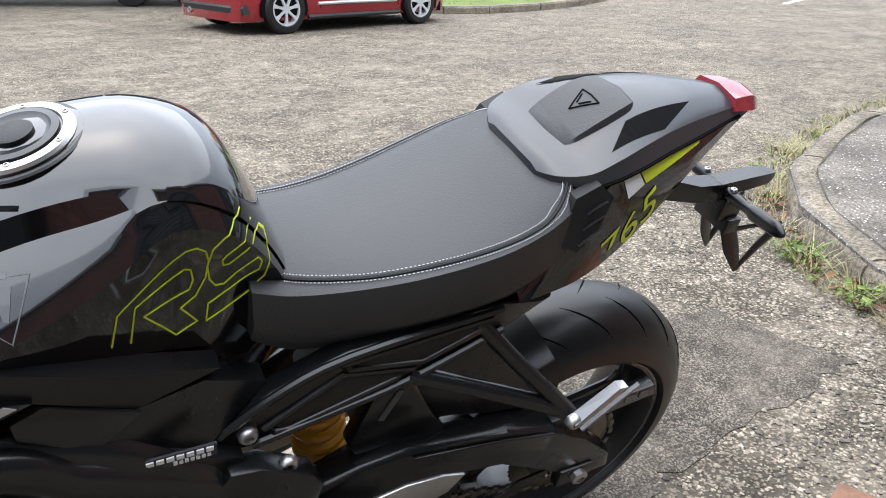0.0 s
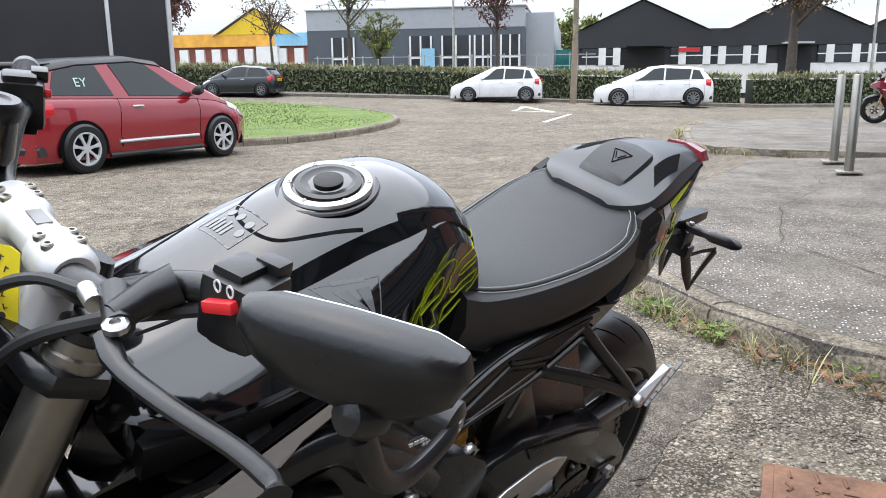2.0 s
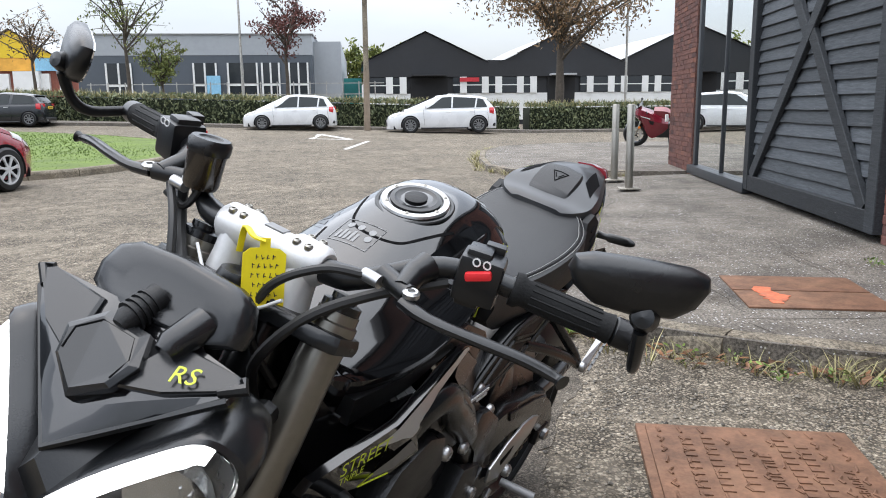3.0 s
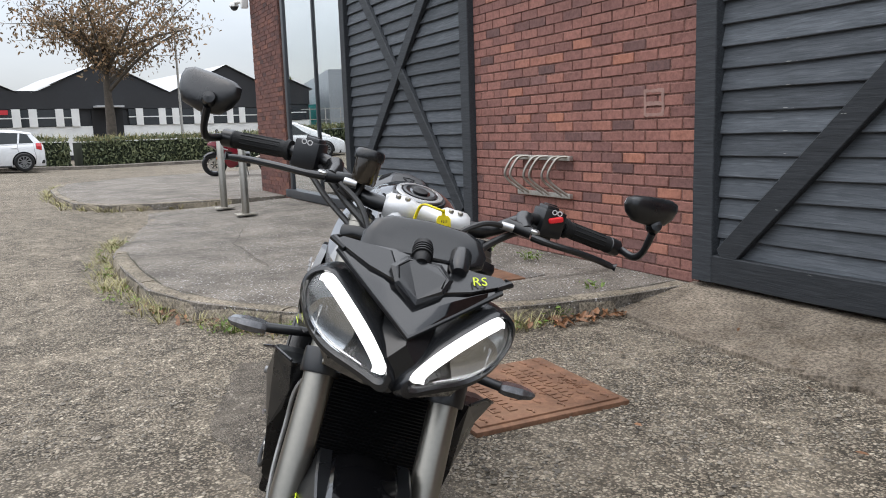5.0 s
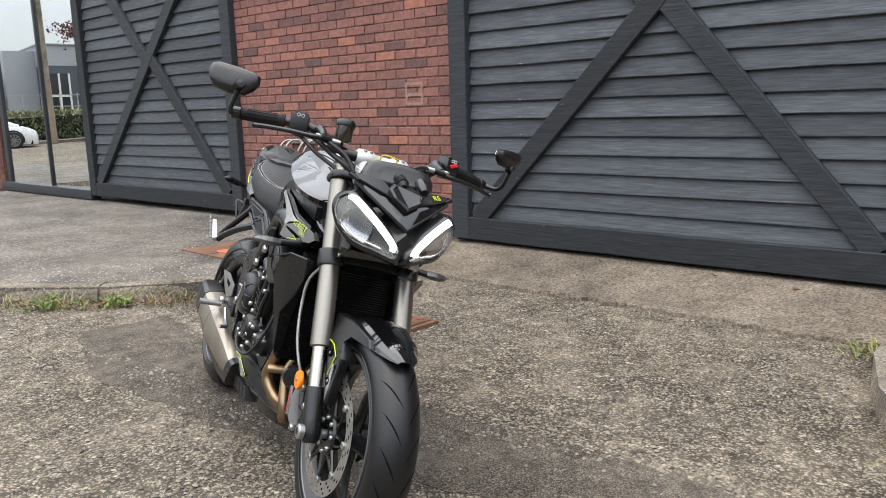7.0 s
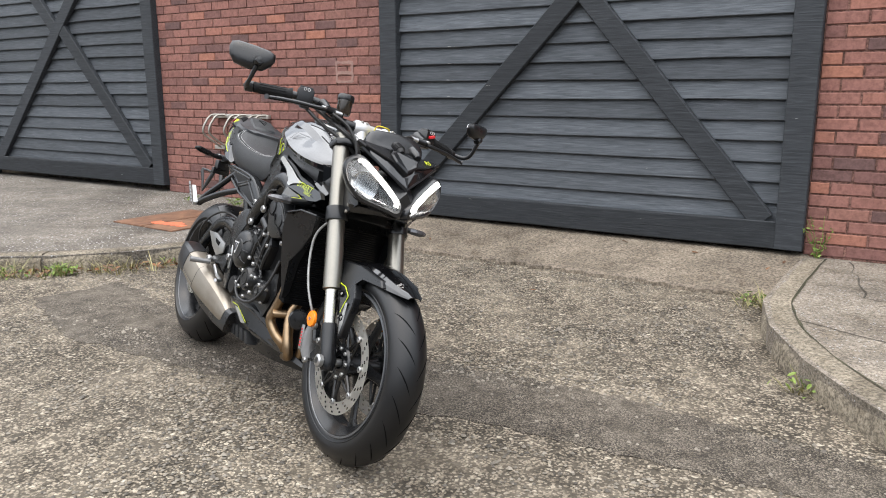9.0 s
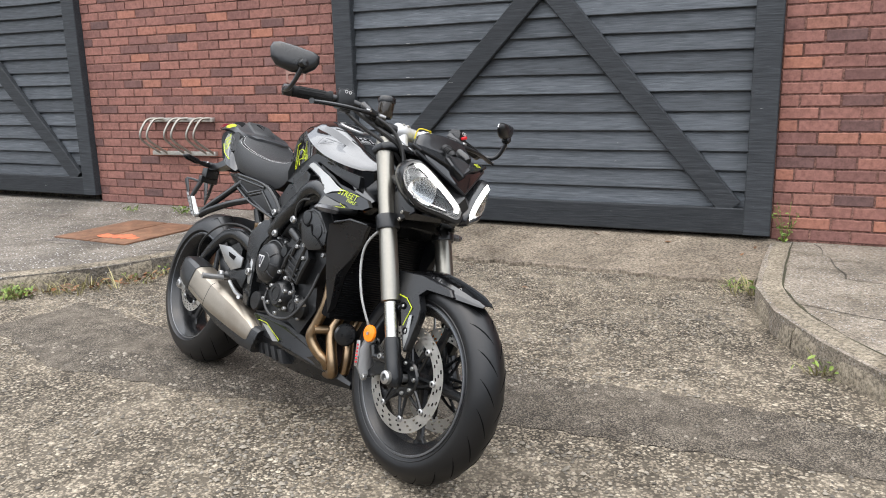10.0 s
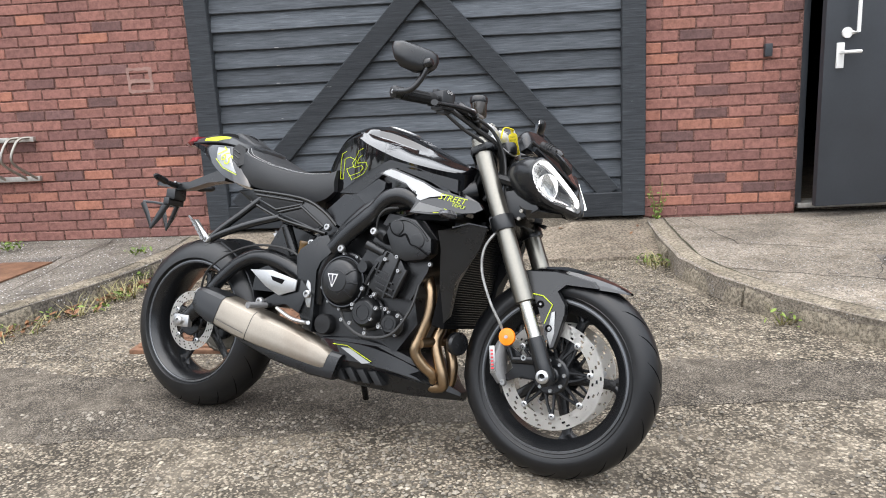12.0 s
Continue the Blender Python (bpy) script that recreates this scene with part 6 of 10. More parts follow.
clutch = part("clutch_cover", Shape().lathe([(0.0, 0.066), (0.034, 0.065), (0.036, 0.062), (0.056, 0.060), (0.066, 0.054), (0.071, 0.044), (0.073, 0.030), (0.083, 0.028), (0.086, 0.024), (0.088, 0.014), (0.094, 0.012), (0.096, 0.0), (0, 0)], (0.714, -0.135, 0.508), (0, -1, 0), 56, False), ENGINE_BLACK, bike, "round black clutch cover with a pale shield mark")
part("cover_ring", Shape().lathe([(0.074, 0.030), (0.078, 0.034), (0.082, 0.034), (0.084, 0.030)], (0.714, -0.135, 0.508), (0, -1, 0), 48), GLOSS, clutch)
for k in range(3):
    a = radians(-40 + k * 38)
    part("cover_rib", Shape().tube([(0.714 + r * math.cos(a), -0.135 - h, 0.508 + r * math.sin(a)) for r, h in ((0.040, 0.063), (0.058, 0.060), (0.070, 0.048))], 0.0035, 6), ENGINE_BLACK, clutch)
for i in range(11):
    a = 2 * math.pi * i / 11
    part("cover_bolt", bolt(Shape(), (0.714 + 0.090 * math.cos(a), -0.148, 0.508 + 0.090 * math.sin(a)), (0, -1, 0), 0.0062, 0.008), ALLOY, clutch)
part("shield_mark", Shape().prism([(0.700 - 0.020, 0.530), (0.700 + 0.020, 0.530), (0.700 + 0.002, 0.488), (0.700 - 0.002, 0.488)], Matrix.Translation((0, -0.2020, 0)) @ Matrix.Rotation(radians(90), 4, "X"), 0.002), WHITE_DECAL, clutch, "pale triangular mark")
part("shield_mark", Shape().prism([(0.700 - 0.0145, 0.5265), (0.700 - 0.003, 0.5265), (0.700 - 0.001, 0.497), (0.700 - 0.003, 0.497)], Matrix.Translation((0, -0.2032, 0)) @ Matrix.Rotation(radians(90), 4, "X"), 0.002), INK, clutch)
part("shield_mark", Shape().prism([(0.700 + 0.003, 0.5265), (0.700 + 0.0145, 0.5265), (0.700 + 0.003, 0.497), (0.700 + 0.001, 0.497)], Matrix.Translation((0, -0.2032, 0)) @ Matrix.Rotation(radians(90), 4, "X"), 0.002), INK, clutch)
for cx_, cz_, r, y0, n in ((0.815, 0.418, 0.050, 0.055, 6), (0.905, 0.392, 0.036, 0.040, 4)):
    cv = part("engine_cover", Shape().lathe([(0.0, y0), (r * 0.72, y0), (r * 0.86, y0 - 0.008), (r, 0.02), (r * 1.12, 0.016), (r * 1.12, 0.0), (0, 0)], (cx_, -0.135, cz_), (0, -1, 0), 32, False), ENGINE_BLACK, bike, "black cast engine cover")
    part("cover_rib", Shape().lathe([(r * 0.40, y0 - 0.002), (r * 0.42, y0 + 0.002), (r * 0.5, y0 + 0.002), (r * 0.52, y0 - 0.002)], (cx_, -0.135, cz_), (0, -1, 0), 28), ENGINE_BLACK, cv)
    for i in range(n):
        a = 2 * math.pi * i / n + 0.4
        part("cover_bolt", bolt(Shape(), (cx_ + r * 1.03 * math.cos(a), -0.150, cz_ + r * 1.03 * math.sin(a)), (0, -1, 0), 0.006, 0.009), ALLOY, cv)
cv = part("engine_cover", Shape().lathe([(0.0, 0.055), (0.05, 0.055), (0.072, 0.045), (0.078, 0.0), (0, 0)], (0.80, 0.135, 0.440), (0, 1, 0), 40, False), ENGINE_BLACK, bike, "black cast engine cover")
part("sprocket_cover", side_plate([(0.555, 0.40), (0.58, 0.52), (0.66, 0.545), (0.70, 0.47), (0.68, 0.38), (0.60, 0.35)], 0.150, 0.05, 0.010), ENGINE_BLACK, bike)
part("engine_hose", Shape().smooth_tube([(0.72, -0.165, 0.41), (0.76, -0.19, 0.375), (0.83, -0.195, 0.345), (0.92, -0.185, 0.36), (0.97, -0.165, 0.44), (0.985, -0.15, 0.52)], 0.005, 8, 6), HOSE, bike)
part("fluid_pot", Shape().lathe([(0, 0.03), (0.019, 0.03), (0.021, 0.024), (0.019, 0.018), (0.019, -0.03), (0, -0.03)], (0.525, -0.135, 0.60), (0.1, 0, 1), 20, False), surf("amber_pot", (0.085, 0.048, 0.014), 0.3, 0, 0.1), bike, "amber rear brake fluid pot")
part("gearbox_fill", Shape().box((0.70, 0, 0.62), (0.16, 0.20, 0.16), bevel=0.02), MATT, bike)
part("airbox", Shape().box((0.90, 0, 0.78), (0.30, 0.22, 0.12), bevel=0.02), MATT, bike)

# -- radiator, pipes, belly pan --
RM = Matrix.Translation((1.085, 0, 0.555)) @ Matrix.Rotation(radians(9), 4, "Y")
rad = part("radiator", Shape().box((0, 0, 0), (0.045, 0.30, 0.32), RM, 0.006), CORE_BLACK, bike, "black radiator with fine fins")
for i in range(40):
    part("fin", Shape().box((0, 0, 0), (0.003, 0.27, 0.0025), RM @ Matrix.Translation((0.0235, 0, -0.145 + i * 0.0075))), FRAME_BLACK, rad)
for sg in (-1, 1):
    sh = [(1.062, 0.205, 0.684), (1.120, 0.228, 0.689), (1.161, 0.205, 0.705), (1.203, 0.168, 0.700), (1.183, 0.160, 0.642), (1.154, 0.165, 0.590), (1.124, 0.185, 0.536), (1.109, 0.172, 0.436), (1.087, 0.162, 0.413), (1.076, 0.190, 0.532), (1.082, 0.215, 0.631)]
    part("radiator_shroud", Shape().loft([[(x, sg * y, z) for x, y, z in sh], [(x - 0.006, sg * 0.146, z) for x, y, z in sh]]), SATIN, bike, "angular satin black radiator shroud")
    part("shroud_edge", Shape().tube([(1.120, sg * 0.2285, 0.692), (1.161, sg * 0.2055, 0.708), (1.203, sg * 0.169, 0.703)], 0.003, 6), COWL_SATIN, bike)
part("radiator_cap", Shape().cyl((1.07, 0.10, 0.72), (1.07, 0.10, 0.745), 0.02), SATIN, bike)
for i, y in enumerate((-0.085, 0.0, 0.085)):
    run = ([(0.975, -0.095, 0.560), (1.000, -0.112, 0.525), (1.014, -0.118, 0.495), (1.014, -0.120, 0.430), (0.993, -0.126, 0.360), (0.982, -0.130, 0.315), (1.005, -0.112, 0.275), (1.030, -0.085, 0.245), (1.000, -0.060, 0.215), (0.900, -0.050, 0.212)],
           [(1.000, -0.020, 0.590), (1.040, -0.050, 0.500), (1.035, -0.070, 0.400), (1.027, -0.085, 0.350), (1.044, -0.085, 0.290), (1.060, -0.080, 0.243), (1.050, -0.070, 0.212), (0.950, -0.050, 0.205)],
           [(1.000, 0.080, 0.590), (1.040, 0.030, 0.480), (1.042, -0.010, 0.380), (1.044, -0.028, 0.350), (1.064, -0.034, 0.294), (1.068, -0.034, 0.255), (1.050, -0.030, 0.214), (0.950, -0.020, 0.205)])[i]
    part("header_pipe", Shape().smooth_tube(run, 0.0175, 16, 5), BRONZE, bike, "heat-tinted bronze exhaust header")
part("link_pipe", Shape().tube([(1.005, -0.140, 0.342), (1.022, -0.090, 0.350), (1.045, -0.028, 0.352)], [0.014, 0.016, 0.014], 12), BRONZE, bike)
part("horn", Shape().lathe([(0, 0.018), (0.030, 0.016), (0.036, 0.008), (0.034, -0.01), (0.02, -0.022), (0, -0.022)], (1.100, -0.085, 0.352), (0.85, -0.5, 0), 24, False), SATIN, bike)
belly_st = [(0.640, [(0.020, 0.185), (0.110, 0.200), (0.150, 0.260), (0.150, 0.320), (0.135, 0.325)]),
            (0.740, [(0.020, 0.172), (0.118, 0.188), (0.158, 0.262), (0.156, 0.330), (0.140, 0.336)]),
            (0.850, [(0.020, 0.166), (0.112, 0.180), (0.150, 0.255), (0.148, 0.326), (0.132, 0.332)]),
            (0.960, [(0.015, 0.165), (0.085, 0.175), (0.118, 0.235), (0.112, 0.292), (0.098, 0.296)]),
            (1.040, [(0.010, 0.168), (0.050, 0.175), (0.070, 0.208), (0.066, 0.235), (0.052, 0.238)]),
            (1.100, [(0.004, 0.172), (0.018, 0.176), (0.026, 0.188), (0.022, 0.198), (0.014, 0.199)])]
part("belly_pan", station_loft(belly_st, 4), SATIN, bike, "black belly pan with a lime and silver flash", smooth=24)
for sg in (-1, 1):
    part("belly_panel", Shape().loft([[(x, sg * y, z) for x, y, z in ((0.66, 0.160, 0.322), (0.86, 0.158, 0.318), (1.02, 0.094, 0.250), (1.06, 0.070, 0.208), (0.90, 0.140, 0.236), (0.72, 0.160, 0.262))], [(x, sg * (y - 0.01), z) for x, y, z in ((0.66, 0.160, 0.322), (0.86, 0.158, 0.318), (1.02, 0.094, 0.250), (1.06, 0.070, 0.208), (0.90, 0.140, 0.236), (0.72, 0.160, 0.262))]]), GLOSS, bike)
    part("lime_flash", Shape().tube([(0.70, sg * 0.1625, 0.308), (0.755, sg * 0.163, 0.308), (0.845, sg * 0.157, 0.268)], 0.0012, 6), LIME, bike)
    part("silver_flash", Shape().loft([[(x, sg * 0.1618, z) for x, z in ((0.73, 0.300), (0.765, 0.300), (0.845, 0.264), (0.815, 0.258))], [(x, sg * 0.1590, z) for x, z in ((0.73, 0.300), (0.765, 0.300), (0.845, 0.264), (0.815, 0.258))]]), SILVER_PAINT, bike)
    for i in range(4):
        part("belly_slot", side_plate([(0.70 + i * 0.045, 0.236), (0.725 + i * 0.045, 0.240), (0.755 + i * 0.045, 0.200), (0.73 + i * 0.045, 0.198)], sg * 0.128, 0.05, 0.003), MATT, bike)

# silencer on the right
SA, SB = Vector((0.188, -0.180, 0.388)), Vector((0.700, -0.154, 0.246))
sd = (SB - SA).normalized()
su = Vector((0.30, 0, 0.954)).normalized()
sv = Vector((0, -1, 0))


def sil_ring(f, hh, ww, lift=0.0):
    c = SA.lerp(SB, f) + su * lift
    ring = []
    for i in range(22):
        a = 2 * math.pi * i / 22
        q = (abs(math.cos(a)) ** 5.0 + abs(math.sin(a)) ** 5.0) ** (-1 / 5.0)
        ring.append(c + su * (math.cos(a) * q * hh - 0.10 * hh * math.sin(a) * q) + sv * (math.sin(a) * q * ww * (0.92 - 0.10 * math.cos(a))))
    return ring

sil = part("silencer", Shape().loft([sil_ring(0.10, 0.052, 0.048), sil_ring(0.30, 0.055, 0.052), sil_ring(0.50, 0.053, 0.052, 0.002), sil_ring(0.66, 0.049, 0.049, 0.006), sil_ring(0.80, 0.044, 0.045, 0.008), sil_ring(0.93, 0.037, 0.040, 0.008), sil_ring(0.985, 0.030, 0.035, 0.006)]), MUFFLER, bike, "brushed steel angular silencer with a black end cap", smooth=30)
part("end_cap", Shape().loft([sil_ring(-0.125, 0.026, 0.024, 0.006), sil_ring(-0.115, 0.034, 0.032, 0.006), sil_ring(-0.05, 0.047, 0.045, 0.003), sil_ring(0.05, 0.054, 0.050), sil_ring(0.125, 0.0545, 0.0505)]), SATIN, sil, "black end cap", smooth=24)
part("outlet", Shape().lathe([(0.014, 0.0), (0.020, 0.0), (0.020, 0.02), (0.014, 0.02)], SA - sd * 0.072 + su * 0.006, sd, 20), CORE_BLACK, sil)
part("heat_shield", Shape().loft([sil_ring(0.34, 0.040, 0.040, -0.026), sil_ring(0.60, 0.046, 0.042, -0.026), sil_ring(0.90, 0.046, 0.038, -0.014), sil_ring(1.06, 0.044, 0.032, 0.0)]), SATIN, bike, smooth=24)
part("silencer_seam", Shape().loft([sil_ring(0.395, 0.0550, 0.0527), sil_ring(0.399, 0.0550, 0.0527)]), FRAME_BLACK, sil)
part("weld_line", Shape().tube([SA.lerp(SB, f) + su * (-0.026 - 0.010 * f) + sv * 0.0515 for f in (0.14, 0.25, 0.38)], 0.0010, 4), FRAME_BLACK, sil)

# -- swingarm, chain, shock, hugger --
arm = [Vector((0.0, -0.118, 0.312)), Vector((0.07, -0.122, 0.375)), Vector((0.15, -0.122, 0.470)), Vector((0.24, -0.118, 0.545)), Vector((0.33, -0.112, 0.570)), Vector((0.45, -0.105, 0.540)), Vector((0.56, -0.10, 0.470))]
part("swingarm", Shape().tube(curve_points(arm, 4), [0.030] * 5 + [0.026] * 12 + [0.030] * 8, 12, flat=0.7), FRAME_BLACK, bike, "black gull-wing swingarm")
part("swingarm", side_plate([(-0.075, 0.335), (0.02, 0.402), (0.105, 0.488), (0.20, 0.512), (0.30, 0.530), (0.378, 0.548), (0.45, 0.532), (0.56, 0.500), (0.57, 0.435), (0.44, 0.440), (0.30, 0.448), (0.185, 0.440), (0.07, 0.350), (-0.02, 0.285), (-0.085, 0.290)], 0.112, 0.052, 0.014), FRAME_BLACK, bike, "black gull-wing swingarm")
part("swingarm_facet", side_plate([(0.10, 0.472), (0.20, 0.498), (0.37, 0.530), (0.35, 0.500), (0.20, 0.470), (0.11, 0.430)], 0.139, 0.008, 0.003), FRAME_BLACK, bike)
part("swingarm_tower", side_plate([(0.462, 0.560), (0.436, 0.650), (0.420, 0.682), (0.375, 0.668), (0.330, 0.575), (0.30, 0.53), (0.45, 0.535)], 0.098, 0.030, 0.008), FRAME_BLACK, bike)
part("hugger_side", side_plate([(0.405, 0.668), (0.345, 0.676), (0.242, 0.712), (0.205, 0.640), (0.105, 0.492), (0.22, 0.522), (0.345, 0.560)], 0.088, 0.020, 0.006), SATIN, bike)
part("script_bar", Shape().box((0.408, 0.1145, 0.632), (0.010, 0.002, 0.060), Matrix.Rotation(radians(-24), 4, "Y")), GHOST, bike)
part("swingarm_bridge", Shape().loft([[(x, y, z) for x, z in ((0.30, 0.45), (0.31, 0.52), (0.36, 0.54), (0.40, 0.52), (0.40, 0.45))] for y in (-0.115, -0.08, 0.08, 0.115)]), FRAME_BLACK, bike)
for sg in (-1, 1):
    part("axle_block", Shape().box((0.005, sg * 0.132, 0.312), (0.075, 0.022, 0.045), bevel=0.005), ALLOY if sg < 0 else FRAME_BLACK, bike)
    part("axle_nut", Shape().lathe([(0.017, 0), (0.017, 0.010), (0.011, 0.013), (0.008, 0.013), (0.008, 0.004), (0, 0.004)], (0.0, sg * 0.143, 0.312), (0, sg, 0), 8, False), ALLOY, bike)
part("rear_caliper", Shape().tube([(0.05, -0.105, 0.425), (0.075, -0.105, 0.405), (0.10, -0.105, 0.375)], [0.022, 0.026, 0.020], 12, flat=1.2), CALIPER, bike)
part("brake_line", Shape().smooth_tube([(0.07, -0.125, 0.43), (0.11, -0.145, 0.50), (0.20, -0.148, 0.565), (0.32, -0.14, 0.605), (0.45, -0.135, 0.60), (0.52, -0.135, 0.57)], 0.0042, 8, 5), HOSE, bike)
hug = []
for i in range(6):
    a = radians(14 + i * 11)
    rr = 0.336
    hug.append([(rr * math.cos(a) * k, yy, 0.312 + rr * math.sin(a) * k) for yy, k in ((-0.098, 0.955), (-0.070, 1.0), (0, 1.02), (0.070, 1.0), (0.098, 0.955), (0.098, 0.94), (0, 1.005), (-0.098, 0.94))])
part("hugger", Shape().loft(hug), SATIN, bike, "black rear hugger")
rr = []
for i in range(88):
    a = 2 * math.pi * i / 88
    q = 0.112 if (i % 2) else 0.104
    rr.append((q * math.cos(a), 0.312 + q * math.sin(a)))
part("sprocket", side_plate(rr, 0.082, 0.006), CHAIN, bike)
part("sprocket_hub", Shape().lathe([(0.03, -0.01), (0.072, -0.01), (0.072, 0.008), (0.055, 0.012), (0.03, 0.012)], (0, 0.082, 0.312), (0, 1, 0), 32), RIM, bike)
for i in range(5):
    a = 2 * math.pi * i / 5
    part("sprocket_nut", bolt(Shape(), (0.06 * math.cos(a), 0.090, 0.312 + 0.06 * math.sin(a)), (0, 1, 0), 0.009, 0.010), STEEL, bike)
links = []
top = [(0.0, 0.427), (0.62, 0.475)]
line = [Vector((-0.115 * math.sin(q), 0.082, 0.312 + 0.115 * math.cos(q))) for q in np.linspace(math.pi, 0, 26)] + [Vector((x, 0.082, 0.427 + (0.485 - 0.427) * x / 0.60)) for x in np.linspace(0.02, 0.60, 38)] + [Vector((0.60 + 0.035 * math.sin(q), 0.082, 0.45 + 0.035 * math.cos(q))) for q in np.linspace(0.3, math.pi, 7)] + [Vector((x, 0.082, 0.197 + (0.415 - 0.197) * x / 0.60)) for x in np.linspace(0.58, 0.02, 38)]
ch = Shape()
for i, (a, b) in enumerate(zip(line, line[1:])):
    for y in ((-0.007, 0.007) if i % 2 else (-0.004, 0.004)):
        ch.tube([a + Vector((0, y, 0)), b + Vector((0, y, 0))], 0.0055, 6, flat=0.3, up=(0, 0, 1))
part("chain", ch, CHAIN, bike)["kind"] = "stuff"
part("chain_guard", side_plate([(-0.14, 0.462), (-0.02, 0.450), (0.10, 0.452), (0.10, 0.478), (0.0, 0.484), (-0.125, 0.492)], 0.112, 0.025, 0.003), SATIN, bike)
for i in range(4):
    part("warning_label", Shape().box((-0.105 + i * 0.032, 0.1255, 0.4765 - i * 0.002), (0.020, 0.002, 0.013)), GHOST, bike)
part("chain_fin", side_plate([(0.02, 0.300), (0.10, 0.245), (0.16, 0.250), (0.10, 0.290)], 0.105, 0.006, 0.002), SATIN, bike)
part("shock_body", Shape().cyl((0.455, 0.035, 0.40), (0.50, 0.035, 0.68), 0.022), ALLOY, bike)
coil = [Vector((0.466 + 0.0003 * i, 0.035, 0.45 + 0.0019 * i)) + Vector((0.036 * math.cos(i * 0.42), 0.036 * math.sin(i * 0.42), 0)) for i in range(100)]
part("shock_spring", Shape().tube(coil, 0.0075, 8), SPRING, bike, "yellow shock absorber spring")
part("shock_pot", Shape().tube([(0.44, -0.075, 0.585), (0.40, -0.085, 0.68)], 0.019, 14), FRAME_BLACK, bike)

# -- front mudguard --
MUD = [(1.272, 0.560, 0.064, 0.055), (1.300, 0.604, 0.070, 0.052), (1.345, 0.612, 0.071, 0.050), (1.400, 0.614, 0.071, 0.052), (1.450, 0.606, 0.068, 0.048), (1.500, 0.593, 0.062, 0.040), (1.545, 0.578, 0.052, 0.028), (1.580, 0.563, 0.038, 0.016), (1.598, 0.553, 0.022, 0.008)]
fen = []
for x, z, w, drop_ in MUD:
    fen.append([(x, yy * w, z - k * drop_) for yy, k in ((-1.0, 1.0), (-0.95, 0.62), (-0.72, 0.22), (-0.35, 0.06), (0, 0), (0.35, 0.06), (0.72, 0.22), (0.95, 0.62), (1.0, 1.0), (0.88, 1.0), (0.66, 0.42), (0, 0.22), (-0.66, 0.42), (-0.88, 1.0))])
part("front_mudguard", Shape().loft(fen), GLOSS, bike, "short gloss black front mudguard", smooth=26)
for sg in (-1, 1):
    legp = [(1.286, 0.592, 0.080), (1.395, 0.596, 0.078), (1.505, 0.574, 0.066), (1.520, 0.556, 0.066), (1.430, 0.560, 0.082), (1.408, 0.538, 0.090), (1.436, 0.500, 0.098), (1.438, 0.474, 0.100), (1.423, 0.412, 0.100), (1.412, 0.374, 0.100), (1.402, 0.370, 0.100), (1.381, 0.415, 0.100), (1.355, 0.486, 0.100), (1.326, 0.537, 0.096), (1.312, 0.560, 0.088)]
    mid = Vector((1.385, 0, 0.515))
    rings = [[(x, sg * (y + e), z) if k == 1 else tuple((Vector((x, sg * (y + e), z)) - mid) * k + mid + Vector((0, sg * (y + e) * (1 - k), 0))) for x, y, z in [(a, c, b) for a, b, c in legp]] for e, k in ((-0.022, 1), (-0.002, 1), (0.002, 0.965))]
    lg = part("mudguard_leg", Shape().loft(rings), SATIN, bike, "satin black mudguard side bracket with a lime line", smooth=22)
    part("lime_line", Shape().tube([(1.335, sg * 0.0995, 0.525), (1.368, sg * 0.0990, 0.521), (1.398, sg * 0.0990, 0.498), (1.379, sg * 0.1020, 0.443)], 0.0016, 6), LIME, bike)
    part("silver_flash", side_plate([(1.398, 0.476), (1.408, 0.480), (1.411, 0.418), (1.402, 0.380), (1.390, 0.408)], sg * 0.1015, 0.003), SILVER_PAINT, bike)
    for x, z in ((1.362, 0.497), (1.393, 0.430)):
        part("mudguard_bolt", Shape().lathe([(0.0105, -0.002), (0.0105, 0.003), (0.008, 0.004), (0.006, 0.001), (0, 0.001)], (x, sg * 0.1010, z), (0, sg, 0), 16, False), CORE_BLACK, bike)
        part("mudguard_screw", bolt(Shape(), (x + 0.001, sg * 0.1015, z), (0, sg, 0), 0.0045, 0.003), ALLOY, bike)

# -- side stand --
part("side_stand", Shape().smooth_tube([(0.64, 0.10, 0.27), (0.60, 0.19, 0.16), (0.575, 0.27, 0.065), (0.565, 0.305, 0.015)], 0.0115, 10, 5), FRAME_BLACK, bike)

part("stand_foot", Shape().loft([[(0.565 + a * 0.026, 0.305 + b * 0.016, z) for a, b in ((-1.3, -0.6), (-0.6, 1), (0.8, 1), (1, -0.4), (0.2, -1))] for z in (0.006, 0.014)]), ALLOY, bike, "pale alloy side stand foot")


